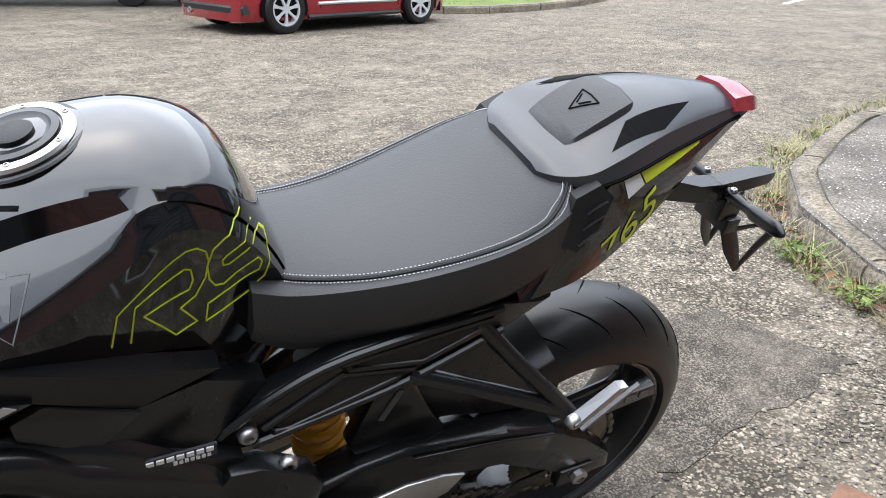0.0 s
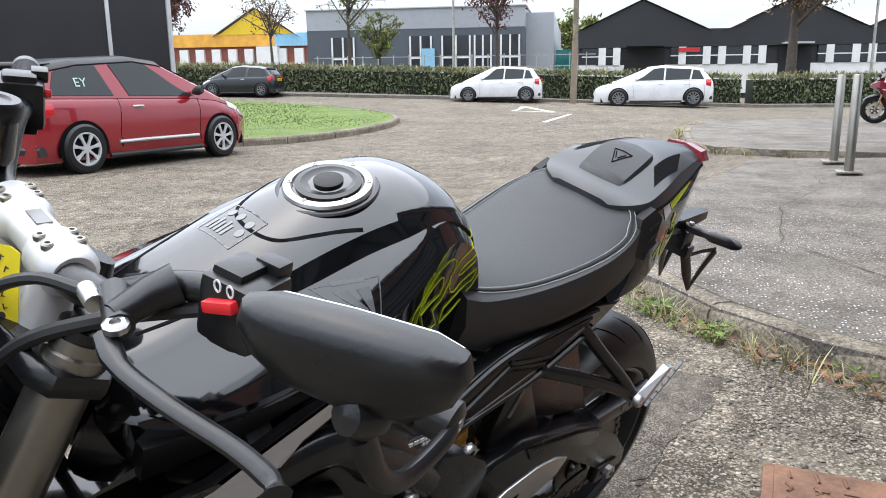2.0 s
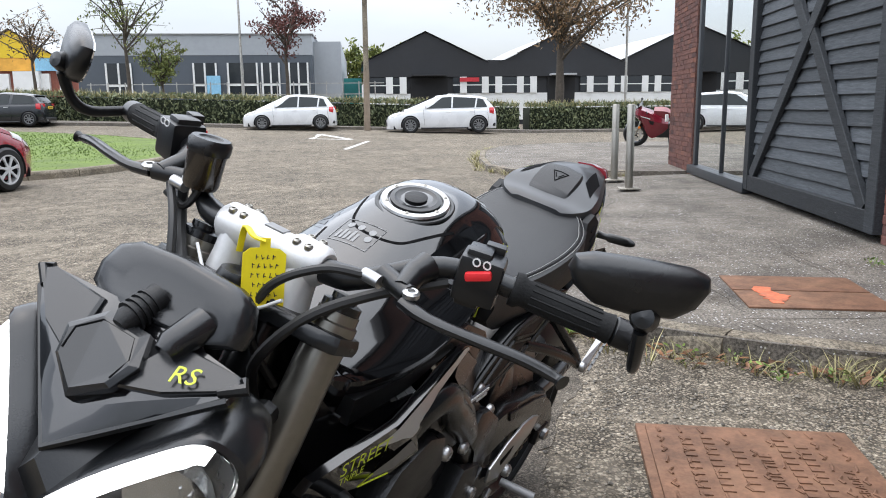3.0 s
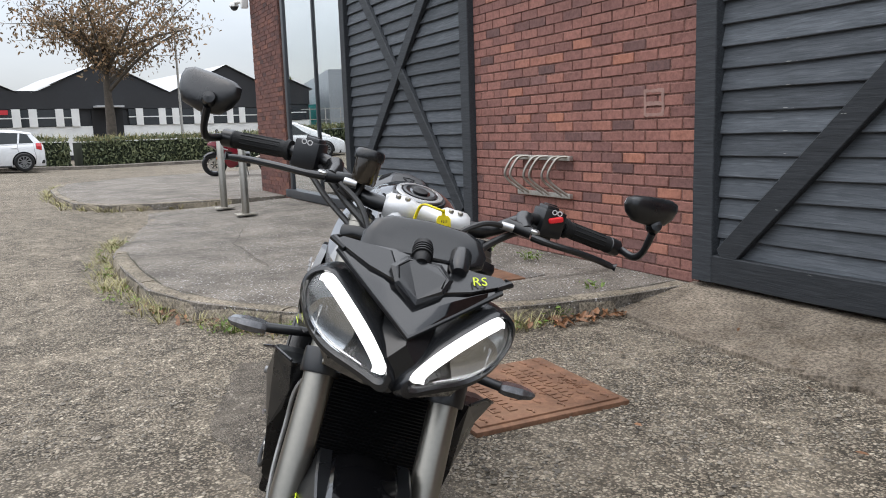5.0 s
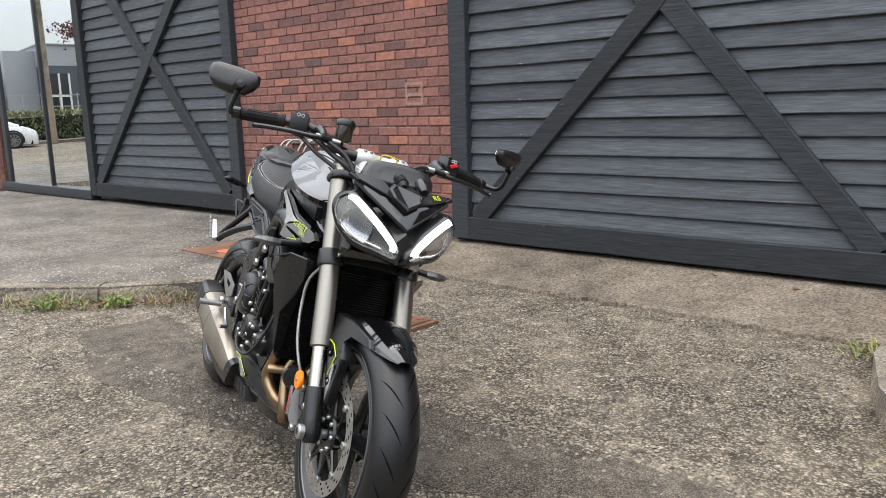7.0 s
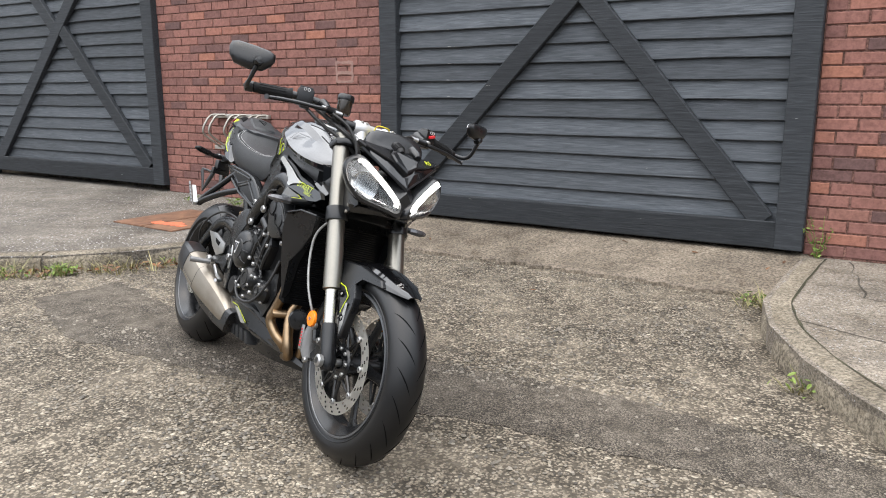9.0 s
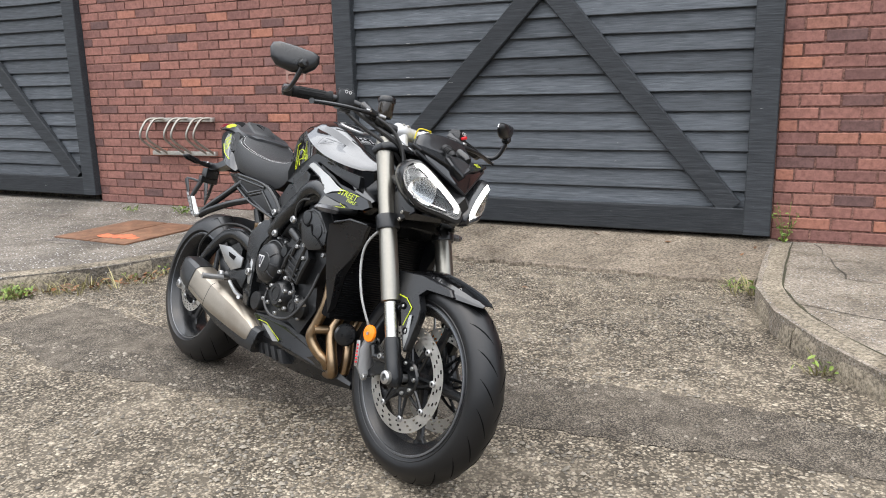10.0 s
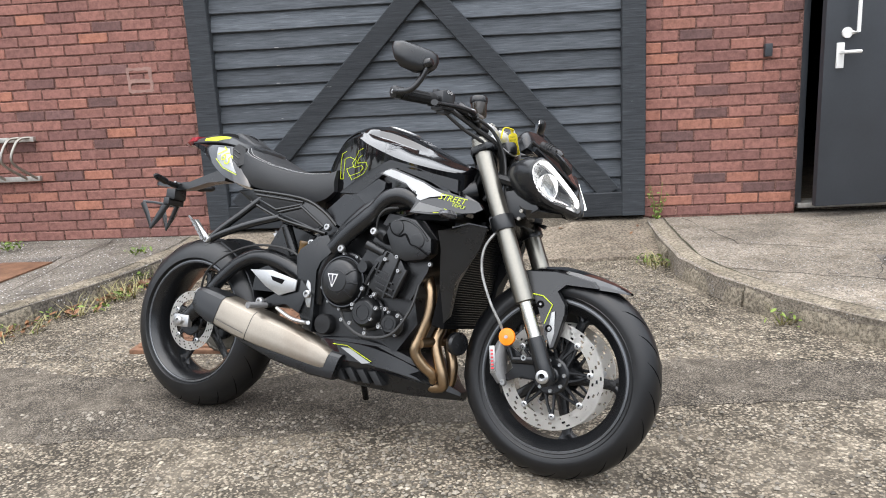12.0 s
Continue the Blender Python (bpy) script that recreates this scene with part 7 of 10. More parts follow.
def drape(ob, target, sg, lift):
    """Lays a flat mesh, authored at the side, onto the target part: each vertex slides across until it meets it."""
    me, tm = ob.data, target.data
    tri = [tuple(p.vertices) for p in tm.polygons]
    pts = [v.co.copy() for v in tm.vertices]
    bm = bmesh.new()
    bm.from_mesh(tm)
    bmesh.ops.triangulate(bm, faces=bm.faces[:])
    faces = [[v.co.copy() for v in f.verts] for f in bm.faces]
    bm.free()
    tri_a = np.array([[tuple(c) for c in f] for f in faces])
    for v in me.vertices:
        x, z = v.co.x, v.co.z
        a, b, c = tri_a[:, 0], tri_a[:, 1], tri_a[:, 2]
        den = (b[:, 2] - c[:, 2]) * (a[:, 0] - c[:, 0]) + (c[:, 0] - b[:, 0]) * (a[:, 2] - c[:, 2])
        den = np.where(np.abs(den) < 1e-12, 1e-12, den)
        u = ((b[:, 2] - c[:, 2]) * (x - c[:, 0]) + (c[:, 0] - b[:, 0]) * (z - c[:, 2])) / den
        w = ((c[:, 2] - a[:, 2]) * (x - c[:, 0]) + (a[:, 0] - c[:, 0]) * (z - c[:, 2])) / den
        ok = (u >= -1e-4) & (w >= -1e-4) & (u + w <= 1.0001)
        if ok.any():
            y = (u * a[:, 1] + w * b[:, 1] + (1 - u - w) * c[:, 1])[ok]
            hit = y.max() if sg > 0 else y.min()
            v.co.y = hit + sg * lift + (v.co.y if abs(v.co.y) < 0.01 else 0.0)
    return ob


def side_text(body, size, x, z, tilt, sg, material, target, width=0.0, shear=0.0, squeeze=1.0, name="lettering"):
    """Lettering draped on the bike's side; width: the thickness of outlined letters, 0 for solid ones."""
    cu = bpy.data.curves.new(name, "FONT")
    cu.body, cu.size, cu.shear, cu.resolution_u = body, size, shear, 4
    cu.align_x, cu.align_y = "CENTER", "CENTER"
    if width:
        cu.fill_mode, cu.bevel_depth, cu.bevel_resolution = "NONE", width, 0
    tmp = bpy.data.objects.new(name, cu)
    scene.collection.objects.link(tmp)
    me = bpy.data.meshes.new_from_object(tmp.evaluated_get(bpy.context.evaluated_depsgraph_get()))
    bpy.data.objects.remove(tmp)
    bpy.data.curves.remove(cu)
    me.materials.clear()
    me.materials.append(material)
    # on the left the reader faces -y and the bike's nose is to the left; on the right it is to the right
    t = radians(tilt)
    for v in me.vertices:
        a, b = v.co.x * squeeze, v.co.y
        ra, rb = a * math.cos(t) - b * math.sin(t), a * math.sin(t) + b * math.cos(t)
        v.co = Vector((x - sg * ra, v.co.z * 0.6, z + rb))
    bm = bmesh.new()
    bm.from_mesh(me)
    if not width:
        bmesh.ops.triangulate(bm, faces=bm.faces[:])
    bmesh.ops.subdivide_edges(bm, edges=[e for e in bm.edges if e.calc_length() > 0.012], cuts=1, use_grid_fill=False)
    bm.to_mesh(me)
    bm.free()
    ob = part(name, me, material, bike)
    return drape(ob, target, sg, 0.0012)


def side_decal(outline, sg, material, target, name="decal_stripe", lift=0.0010):
    """A coloured patch with an (x, z) outline, draped on the bike's side."""
    bm = bmesh.new()
    f = bm.faces.new([bm.verts.new((x, 0, z)) for x, z in outline])
    bmesh.ops.triangulate(bm, faces=[f])
    for _ in range(4):
        long = [e for e in bm.edges if e.calc_length() > 0.012]
        if long:
            bmesh.ops.subdivide_edges(bm, edges=long, cuts=1)
            bmesh.ops.triangulate(bm, faces=bm.faces[:])
    me = bpy.data.meshes.new(name)
    bm.to_mesh(me)
    bm.free()
    me.materials.append(material)
    return drape(part(name, me, material, bike), target, sg, lift)


def drop(ob, targets, lift):
    """Lays a mesh onto the targets from straight above."""
    trees = [BVHTree.FromPolygons([v.co.copy() for v in t.data.vertices], [tuple(p.vertices) for p in t.data.polygons]) for t in targets]
    for v in ob.data.vertices:
        hits = [h[0].z for h in (t.ray_cast(Vector((v.co.x, v.co.y, 2.0)), Vector((0, 0, -1))) for t in trees) if h[0]]
        v.co.z = max(hits) + lift if hits else -9.0
    low = min((v.co.z for v in ob.data.vertices if v.co.z > -1), default=0.0)
    for v in ob.data.vertices:
        v.co.z = max(v.co.z, low)
    return ob


def top_decal(outline, material, targets, name, lift=0.0012):
    """A coloured patch with an (x, y) outline, laid on parts from above."""
    bm = bmesh.new()
    bmesh.ops.triangulate(bm, faces=[bm.faces.new([bm.verts.new((x, y, 0)) for x, y in outline])])
    for _ in range(3):
        long = [e for e in bm.edges if e.calc_length() > 0.012]
        if long:
            bmesh.ops.subdivide_edges(bm, edges=long, cuts=1)
            bmesh.ops.triangulate(bm, faces=bm.faces[:])
    me = bpy.data.meshes.new(name)
    bm.to_mesh(me)
    bm.free()
    me.materials.append(material)
    return drop(part(name, me, material, bike), targets, lift)


wings = [o for o in bike.children if o.name.startswith("side_wing")]
# the outlined letters on the tank, as strokes
LETTER_R = [(0.745, 0.870), (0.737, 0.908), (0.730, 0.914), (0.668, 0.954), (0.657, 0.955), (0.648, 0.947), (0.645, 0.932), (0.648, 0.910), (0.659, 0.889), (0.675, 0.879), (0.658, 0.853), (0.681, 0.845), (0.712, 0.890), (0.665, 0.900), (0.661, 0.911), (0.663, 0.925), (0.669, 0.928), (0.720, 0.907), (0.727, 0.864)]
LETTER_S = [(0.603, 0.991), (0.624, 0.974), (0.635, 0.960), (0.640, 0.936), (0.638, 0.917), (0.632, 0.907), (0.623, 0.905), (0.586, 0.933), (0.582, 0.925), (0.584, 0.912), (0.640, 0.884), (0.643, 0.860), (0.592, 0.882), (0.577, 0.899), (0.572, 0.928), (0.574, 0.950), (0.581, 0.960), (0.587, 0.960), (0.618, 0.932), (0.624, 0.932), (0.625, 0.940), (0.621, 0.946), (0.591, 0.974)]


def side_stroke(pts, sg, target, r, name="lettering"):
    """A thin line of paint along (x, z) points, laid on the bike's side."""
    fine = [Vector((a[0] + (b[0] - a[0]) * i / 5, 0, a[1] + (b[1] - a[1]) * i / 5)) for a, b in zip(pts, pts[1:]) for i in range(5)] + [Vector((pts[-1][0], 0, pts[-1][1]))]
    return drape(part(name, Shape().tube(fine, r, 5, up=(0, 1, 0)), LIME, bike), target, sg, 0.0006)


for letter in (LETTER_R, LETTER_S):
    side_stroke(letter if letter is LETTER_R else [(x + 0.006, z - 0.012) for x, z in letter], 1, tank, 0.0010)
# on the other flank the word reads from the seat forwards and stands steeper
for letter in ([(0.636, 0.943), (0.616, 0.934), (0.609, 0.899), (0.612, 0.851), (0.626, 0.850), (0.626, 0.888), (0.627, 0.917), (0.648, 0.924), (0.679, 0.912), (0.677, 0.893), (0.638, 0.884), (0.644, 0.873), (0.668, 0.846)],
               [(0.719, 0.947), (0.690, 0.942), (0.678, 0.923), (0.663, 0.903), (0.672, 0.887), (0.711, 0.892), (0.722, 0.883), (0.704, 0.870), (0.649, 0.859)],
               [(0.712, 0.926), (0.693, 0.919), (0.685, 0.902), (0.734, 0.901), (0.743, 0.885), (0.726, 0.864), (0.672, 0.848)]):
    side_stroke(letter, -1, tank, 0.0012)
for sg in (-1, 1):
    side_text("765", 0.062 if sg > 0 else 0.060, 0.103 if sg > 0 else 0.108, 0.884 if sg > 0 else 0.924, 34 if sg > 0 else -34, sg, LIME, tail, 0.0, 0.25, 1.30 if sg > 0 else 1.05)
    side_text("STREET", 0.026, 1.084, 0.782, -10 if sg < 0 else 10, sg, LIME, next(w for w in wings if w.data.vertices[0].co.y * sg > 0), 0.0, 0.3)
    side_text("TRIPLE", 0.014, 1.104, 0.762, -10 if sg < 0 else 10, sg, LIME, next(w for w in wings if w.data.vertices[0].co.y * sg > 0), 0.0, 0.3)
    wing_side = next(w for w in wings if w.data.vertices[0].co.y * sg > 0)
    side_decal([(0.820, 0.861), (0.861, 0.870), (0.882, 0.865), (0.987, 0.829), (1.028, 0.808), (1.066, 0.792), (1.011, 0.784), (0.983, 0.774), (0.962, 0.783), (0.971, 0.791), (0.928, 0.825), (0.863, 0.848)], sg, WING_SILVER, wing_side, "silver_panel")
    side_decal([(0.980, 0.769), (1.068, 0.750), (1.070, 0.746), (1.017, 0.739), (0.958, 0.742)], sg, GREY_PANEL, wing_side, "grey_panel")
    if sg > 0:
        side_decal([(0.128, 0.963), (0.100, 0.968), (0.084, 0.946), (0.114, 0.934)], sg, WHITE_DECAL, tail)
        side_decal([(0.097, 0.968), (-0.030, 0.988), (-0.032, 0.976), (0.081, 0.947)], sg, LIME, tail)
    top_decal([(0.142, sg * 0.092), (0.104, sg * 0.060), (-0.020, sg * 0.042), (0.050, sg * 0.080)], CORE_BLACK, [cowl], "tail_vent", 0.0012)
    tri_mark = [(0.880, 0.955), (0.800, 0.968), (0.822, 0.926)]
    for a, b in zip(tri_mark, tri_mark[1:] + tri_mark[:1]):
        side_decal([a, b, (b[0] * 0.95 + 0.836 * 0.05, b[1] * 0.95 + 0.950 * 0.05), (a[0] * 0.95 + 0.836 * 0.05, a[1] * 0.95 + 0.950 * 0.05)], sg, GHOST, tank, "shield_outline")
    for q in (((0.858, 0.953), (0.842, 0.956), (0.828, 0.942), (0.830, 0.938)), ((0.832, 0.957), (0.816, 0.960), (0.822, 0.940), (0.826, 0.940))):
        side_decal(list(q), sg, GHOST, tank, "shield_mark")
    side_decal([(0.856, 0.9605), (0.818, 0.9665), (0.819, 0.9635), (0.856, 0.9575)], sg, GHOST, tank, "script_bar")
# right flank: sky mirrored in the black paint, laid on as a silver patch
side_decal([(0.050, 0.962), (0.122, 0.952), (0.152, 0.904), (0.192, 0.856), (0.112, 0.882), (0.066, 0.915)], -1, SILVER_PAINT, tail, "silver_panel", 0.0004)
side_stroke([(0.060, 0.915), (0.112, 0.879), (0.194, 0.851)], -1, tail, 0.0016, "lime_line")
top_decal([(0.110, -0.104), (0.107, -0.097), (0.04, -0.083), (-0.06, -0.057), (-0.06, -0.062), (0.03, -0.090)], LIME, [cowl], "lime_stripe")
side_tag = part("security_sticker", Shape().box((0.694, 0.1655, 0.714), (0.078, 0.003, 0.020)), INK, bike, "small black and white security sticker")
for i in range(7):
    part("script_bar", Shape().box((0.726 - i * 0.0105, 0.168, 0.7185), (0.008, 0.002, 0.006)), WHITE_DECAL, side_tag)
    part("script_bar", Shape().box((0.700 - i * 0.0060, 0.168, 0.7095), (0.004, 0.002, 0.005)), WHITE_DECAL, side_tag)
part("side_panel_left", Shape().loft([[(x, y, z) for x, y, z in ((0.62, 0.150, 0.66), (0.70, 0.163, 0.71), (0.86, 0.166, 0.74), (0.98, 0.160, 0.72), (0.98, 0.160, 0.66), (0.80, 0.166, 0.63), (0.64, 0.158, 0.62))], [(x, y - 0.03, z) for x, y, z in ((0.62, 0.150, 0.66), (0.70, 0.163, 0.71), (0.86, 0.166, 0.74), (0.98, 0.160, 0.72), (0.98, 0.160, 0.66), (0.80, 0.166, 0.63), (0.64, 0.158, 0.62))]]), SATIN, bike)
# warning sticker on top of the tank, lime stripe along the tail
for i in range(5):
    top_decal([(0.926, -0.048 + i * 0.0075), (0.926, -0.0435 + i * 0.0075), (0.910 - (i % 2) * 0.004, -0.0435 + i * 0.0075), (0.910 - (i % 2) * 0.004, -0.048 + i * 0.0075)], STICKER, [tank], "sticker_bar", 0.0008)
for x, y in ((0.896, -0.040), (0.896, -0.022), (0.912, 0.002), (0.898, 0.000)):
    top_decal([(x + 0.0058 * math.cos(2 * math.pi * k / 10), y + 0.0058 * math.sin(2 * math.pi * k / 10)) for k in range(10)], STICKER, [tank], "sticker_disc", 0.0008)
for a, b in (((0.932, -0.054), (0.932, 0.014)), ((0.884, -0.054), (0.884, 0.014)), ((0.932, -0.054), (0.884, -0.054)), ((0.932, 0.014), (0.884, 0.014))):
    drop(part("sticker_line", Shape().tube([(a[0] + (b[0] - a[0]) * k / 8, a[1] + (b[1] - a[1]) * k / 8, 0) for k in range(9)], 0.0007, 4), STICKER, bike), [tank], 0.0008)

for pts in ([(0.800, 0.082), (0.850, 0.064), (0.886, 0.046), (0.900, 0.020), (0.900, -0.020), (0.886, -0.046), (0.850, -0.064), (0.800, -0.082)], [(0.905, 0.078), (0.985, 0.066), (1.050, 0.050)], [(0.905, -0.078), (0.985, -0.066), (1.050, -0.050)]):
    drop(part("tank_seam", Shape().tube(curve_points([(x, y, 0) for x, y in pts], 6), 0.0024, 6), CORE_BLACK, bike), [tank], 0.0006)
ny = (nose_at(0.10, 0.55) - nose_at(0.07, 0.55)).normalized()
nz = ny.cross(nose_at(0.086, 0.75) - nose_at(0.086, 0.35)).normalized()
nu = nz.cross(ny)
raised_text("RS", 0.026, bike, Matrix.Translation(nose_at(0.090, 0.56, 0.0105)) @ Matrix((ny, nu, nz)).transposed().to_4x4(), LIME, 0.0004, "lime lettering", shear=0.2)


def brick_mesh(length, seed):
    rng = random.Random(seed)
    s = Shape()
    lx, hz, d, c = length / 2, 0.0325, 0.024, 0.004
    j = lambda: rng.uniform(-0.0025, 0.0025)
    front = [(-lx + c + j(), -d, -hz + c + j()), (lx - c + j(), -d + j(), -hz + c + j()), (lx - c + j(), -d, hz - c + j()), (-lx + c + j(), -d + j(), hz - c + j())]
    edge = [(-lx, -d + c, -hz), (lx, -d + c, -hz), (lx, -d + c, hz), (-lx, -d + c, hz)]
    back = [(x, 0.02, z) for x, _, z in edge]
    v = front + edge + back
    s.faces(v, [(0, 1, 2, 3)] + [(4 + i, 4 + (i + 1) % 4, (i + 1) % 4, i) for i in range(4)] + [(8 + i, 8 + (i + 1) % 4, 4 + (i + 1) % 4, 4 + i) for i in range(4)])
    return s


BRICK_MESHES = {}


def brick_of(length):
    key = round(length, 3)
    if key not in BRICK_MESHES:
        BRICK_MESHES[key] = [brick_mesh(key, 7 * i + int(key * 1000)).mesh("brick", BRICK, 0) for i in range(3 if key in (0.213, 0.1) else 1)]
    return BRICK_MESHES[key]


def brickwork(wall, x0, x1, z0, z1, seed, pieces=None, brick=None):
    """Courses of bricks on a wall: those in the stretch named by pieces singly, the rest joined."""
    rng = random.Random(seed)
    rest = Shape()
    row = 0
    z = z0 + 0.0375
    while z < z1:
        step = 0.225
        x = x0 - (0.1125 if row % 2 else 0.0)
        while x < x1 - 0.01:
            a, b = max(x, x0), min(x + step, x1)
            x += step
            if b - a < 0.04:
                continue
            length, cx = b - a - 0.012, (a + b) / 2
            if pieces and pieces[0] <= cx <= pieces[1] and pieces[2] <= z <= pieces[3]:
                me = rng.choice(brick_of(length))
                ob = new("brick", me)
                ob.parent = wall
                ob.location = (cx, 0.012 + rng.uniform(-0.003, 0.002), z)
            else:
                lx, hz = length / 2, 0.0325
                y = -0.012 + rng.uniform(-0.003, 0.002)
                pts = [(cx + sx * lx, yy, z + sz * hz) for yy, sx, sz in ((y, -1, -1), (y, 1, -1), (y, 1, 1), (y, -1, 1), (0.03, -1, -1), (0.03, 1, -1), (0.03, 1, 1), (0.03, -1, 1))]
                rest.faces(pts, [(0, 1, 2, 3), (4, 5, 1, 0), (5, 6, 2, 1), (6, 7, 3, 2), (7, 4, 0, 3)])
        z += 0.075
        row += 1
    if len(rest.bm.verts):
        ob = part("bricks", rest.mesh("bricks", brick or BRICK, 0), brick or BRICK, wall)
        ob["kind"] = "stuff"


wall_mid = tagged(wall_block("wall_mid", -4.40, -1.66, -0.05, WALL_TOP), "red brick wall with worn dark mortar and sooty bricks", "brick wall", kind="structure")
wall_east = tagged(wall_block("wall_east", 1.495, 2.53, -0.05, WALL_TOP), "red brick wall between the gate and the steel door", "brick wall", kind="structure")
wall_pier = tagged(wall_block("wall_pier", -12.35, -10.6, -0.05, WALL_TOP), "dark red brick pier at the corner of the building", "brick wall", kind="structure")
wall_end = tagged(wall_block("wall_end", 3.66, 9.0, -0.05, WALL_TOP), "red brick wall beyond the steel door", "brick wall", kind="structure")
wall_lintel = tagged(wall_block("wall_lintel", 2.53, 3.66, 2.28, WALL_TOP), "brick wall over the door", "brick wall", kind="structure")
wall_head = tagged(wall_block("wall_head", -10.6, -4.40, 3.5, WALL_TOP), "brick wall over the gate and the glazing", "brick wall", kind="structure")
tagged(wall_block("wall_head_east", -1.66, 1.495, 3.3, WALL_TOP), "brick wall over the gate", "brick wall", kind="structure")


def build_shell():
    s = Shape()
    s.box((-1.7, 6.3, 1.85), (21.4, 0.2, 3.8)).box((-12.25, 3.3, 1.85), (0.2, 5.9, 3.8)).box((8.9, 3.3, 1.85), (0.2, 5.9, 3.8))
    tagged(part("wall_back", s, INTERIOR, smooth=0), "inside walls coloured near black to stand in for the unlit room", "wall", kind="structure")
    s = Shape()
    s.box((-1.7, 3.2, 3.84), (21.6, 6.6, 0.18))
    tagged(part("roof", s, DARK_STEEL, smooth=0), "flat dark roof of the building", "roof", kind="structure")
    s = Shape()
    s.box((-1.7, 3.2, 0.04), (21.2, 5.9, 0.2))
    tagged(part("floor", s, RAMP, smooth=0), "plain concrete floor inside the building", "floor", kind="structure")


build_shell()


def plank(length, h, seed, lap=0.030, t=0.036):
    """A lapped board: thicker at its lower edge, which stands proud and is a little uneven."""
    rng = random.Random(seed)
    s = Shape()
    rings = []
    n = 7
    for i in range(n):
        x = -length / 2 + length * i / (n - 1)
        e = rng.uniform(-0.004, 0.004)
        f = rng.uniform(-0.003, 0.003)
        rings.append([(x, -t + f, -h / 2 - 0.012 + e), (x, -t + 0.004 + f, -h / 2 - 0.016 + e), (x, 0.0, -h / 2 - 0.010), (x, 0.0, h / 2), (x, -t + lap, h / 2), (x, -t + f, -h / 2 - 0.004 + e)])
    s.loft(rings)
    return s


def timber(pts_a, pts_b, w, t, y, seed):
    """A beam in the wall's plane from a to b (x, z), of width w and thickness t, its front at y."""
    rng = random.Random(seed)
    a, b = Vector((pts_a[0], 0, pts_a[1])), Vector((pts_b[0], 0, pts_b[1]))
    d = (b - a).normalized()
    nrm = Vector((-d.z, 0, d.x))
    s = Shape()
    rings = []
    for i in range(6):
        c = a + (b - a) * (i / 5)
        e = rng.uniform(-0.003, 0.003)
        h = w / 2
        rings.append([c + nrm * (q + e) + Vector((0, yy, 0)) for q, yy in ((-h, y + 0.006), (-h + 0.006, y), (h - 0.006, y), (h, y + 0.006), (h, y + t), (-h, y + t))])
    return s.loft(rings)


def build_gate(name, x0, x1, z0, z1, apex, seed, lean):
    g = tagged(new(name), "closed black-stained timber gate of lapped boards with crossed braces", "gate", kind="structure")
    # the backing is a near-black sheet in place of the dark inside
    s = Shape()
    s.box(((x0 + x1) / 2, 0.06, (z0 + z1) / 2), (x1 - x0 - 0.02, 0.05, z1 - z0))
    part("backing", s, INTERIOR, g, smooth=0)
    rng = random.Random(seed)
    pitch = 0.1255
    z = z0 + 0.16 + pitch / 2
    meshes = [plank(x1 - x0 - 0.28, pitch, seed + i).mesh("board", WOOD, 30) for i in range(5)]
    while z < z1 - 0.1:
        ob = new("board", rng.choice(meshes))
        ob.parent = g
        ob.matrix_basis = pose((x0 + x1) / 2 + rng.uniform(-0.01, 0.01), 0.012, z, 0, rng.uniform(-0.12, 0.12) + lean, 0)
        z += pitch
    part("stile", timber((x0 + 0.08, z0), (x0 + 0.08, z1), 0.16, 0.10, -0.075, seed + 20), FRAME_WOOD, g)
    part("stile", timber((x1 - 0.08, z0), (x1 - 0.08, z1), 0.16, 0.10, -0.075, seed + 21), FRAME_WOOD, g)
    part("rail", timber((x0 + 0.16, z0 + 0.08), (x1 - 0.16, z0 + 0.08), 0.17, 0.09, -0.070, seed + 22), FRAME_WOOD, g)
    part("rail", timber((x0 + 0.16, z1 - 0.08), (x1 - 0.16, z1 - 0.08), 0.17, 0.09, -0.070, seed + 23), FRAME_WOOD, g)
    zb, zt = z0 + 0.16, z1 - 0.16
    ax, az = apex
    k = (az - zb) / (x1 - 0.24 - ax)
    up = (zt - az) / k
    part("brace", timber((x0 + 0.24, zb), (ax + up, zt), 0.14, 0.045, -0.068, seed + 24), FRAME_WOOD, g)
    part("brace", timber((x1 - 0.24, zb), (ax + 0.03, az + 0.05), 0.14, 0.045, -0.064, seed + 25), FRAME_WOOD, g)
    part("brace", timber((ax - 0.10, az + 0.06), (ax - up, zt), 0.14, 0.045, -0.064, seed + 26), FRAME_WOOD, g)
    return g


build_gate("gate_2", -1.66, 1.495, 0.15, 3.28, (0.0, 1.70), 40, 0.0)
build_gate("gate_1", -7.68, -4.40, 0.17, 3.48, (-5.98, 1.72), 80, 0.0)


def build_glazing():
    g = tagged(new("window_1"), "tall dark-framed shop glazing reflecting the street", "window", kind="structure")
    for x, w in ((-10.42, 0.12), (-8.95, 0.045), (-7.73, 0.06)):
        s = Shape()
        s.box((x, 0.015, 1.85), (w, 0.055, 3.3), bevel=0.006)
        part("window_frame", s, DARK_STEEL, g)
    for z in (0.17, 3.45):
        s = Shape()
        s.box((-9.1, -0.02, z), (2.9, 0.13, 0.12), bevel=0.005)
        part("window_frame", s, DARK_STEEL, g)
    for x0, x1 in ((-10.36, -8.985), (-8.915, -7.78)):
        s = Shape()
        s.box(((x0 + x1) / 2, 0.02, 1.81), (x1 - x0, 0.012, 3.16))
        p = part("pane", s, PANE, g, smooth=0)
        p.visible_shadow = False


build_glazing()


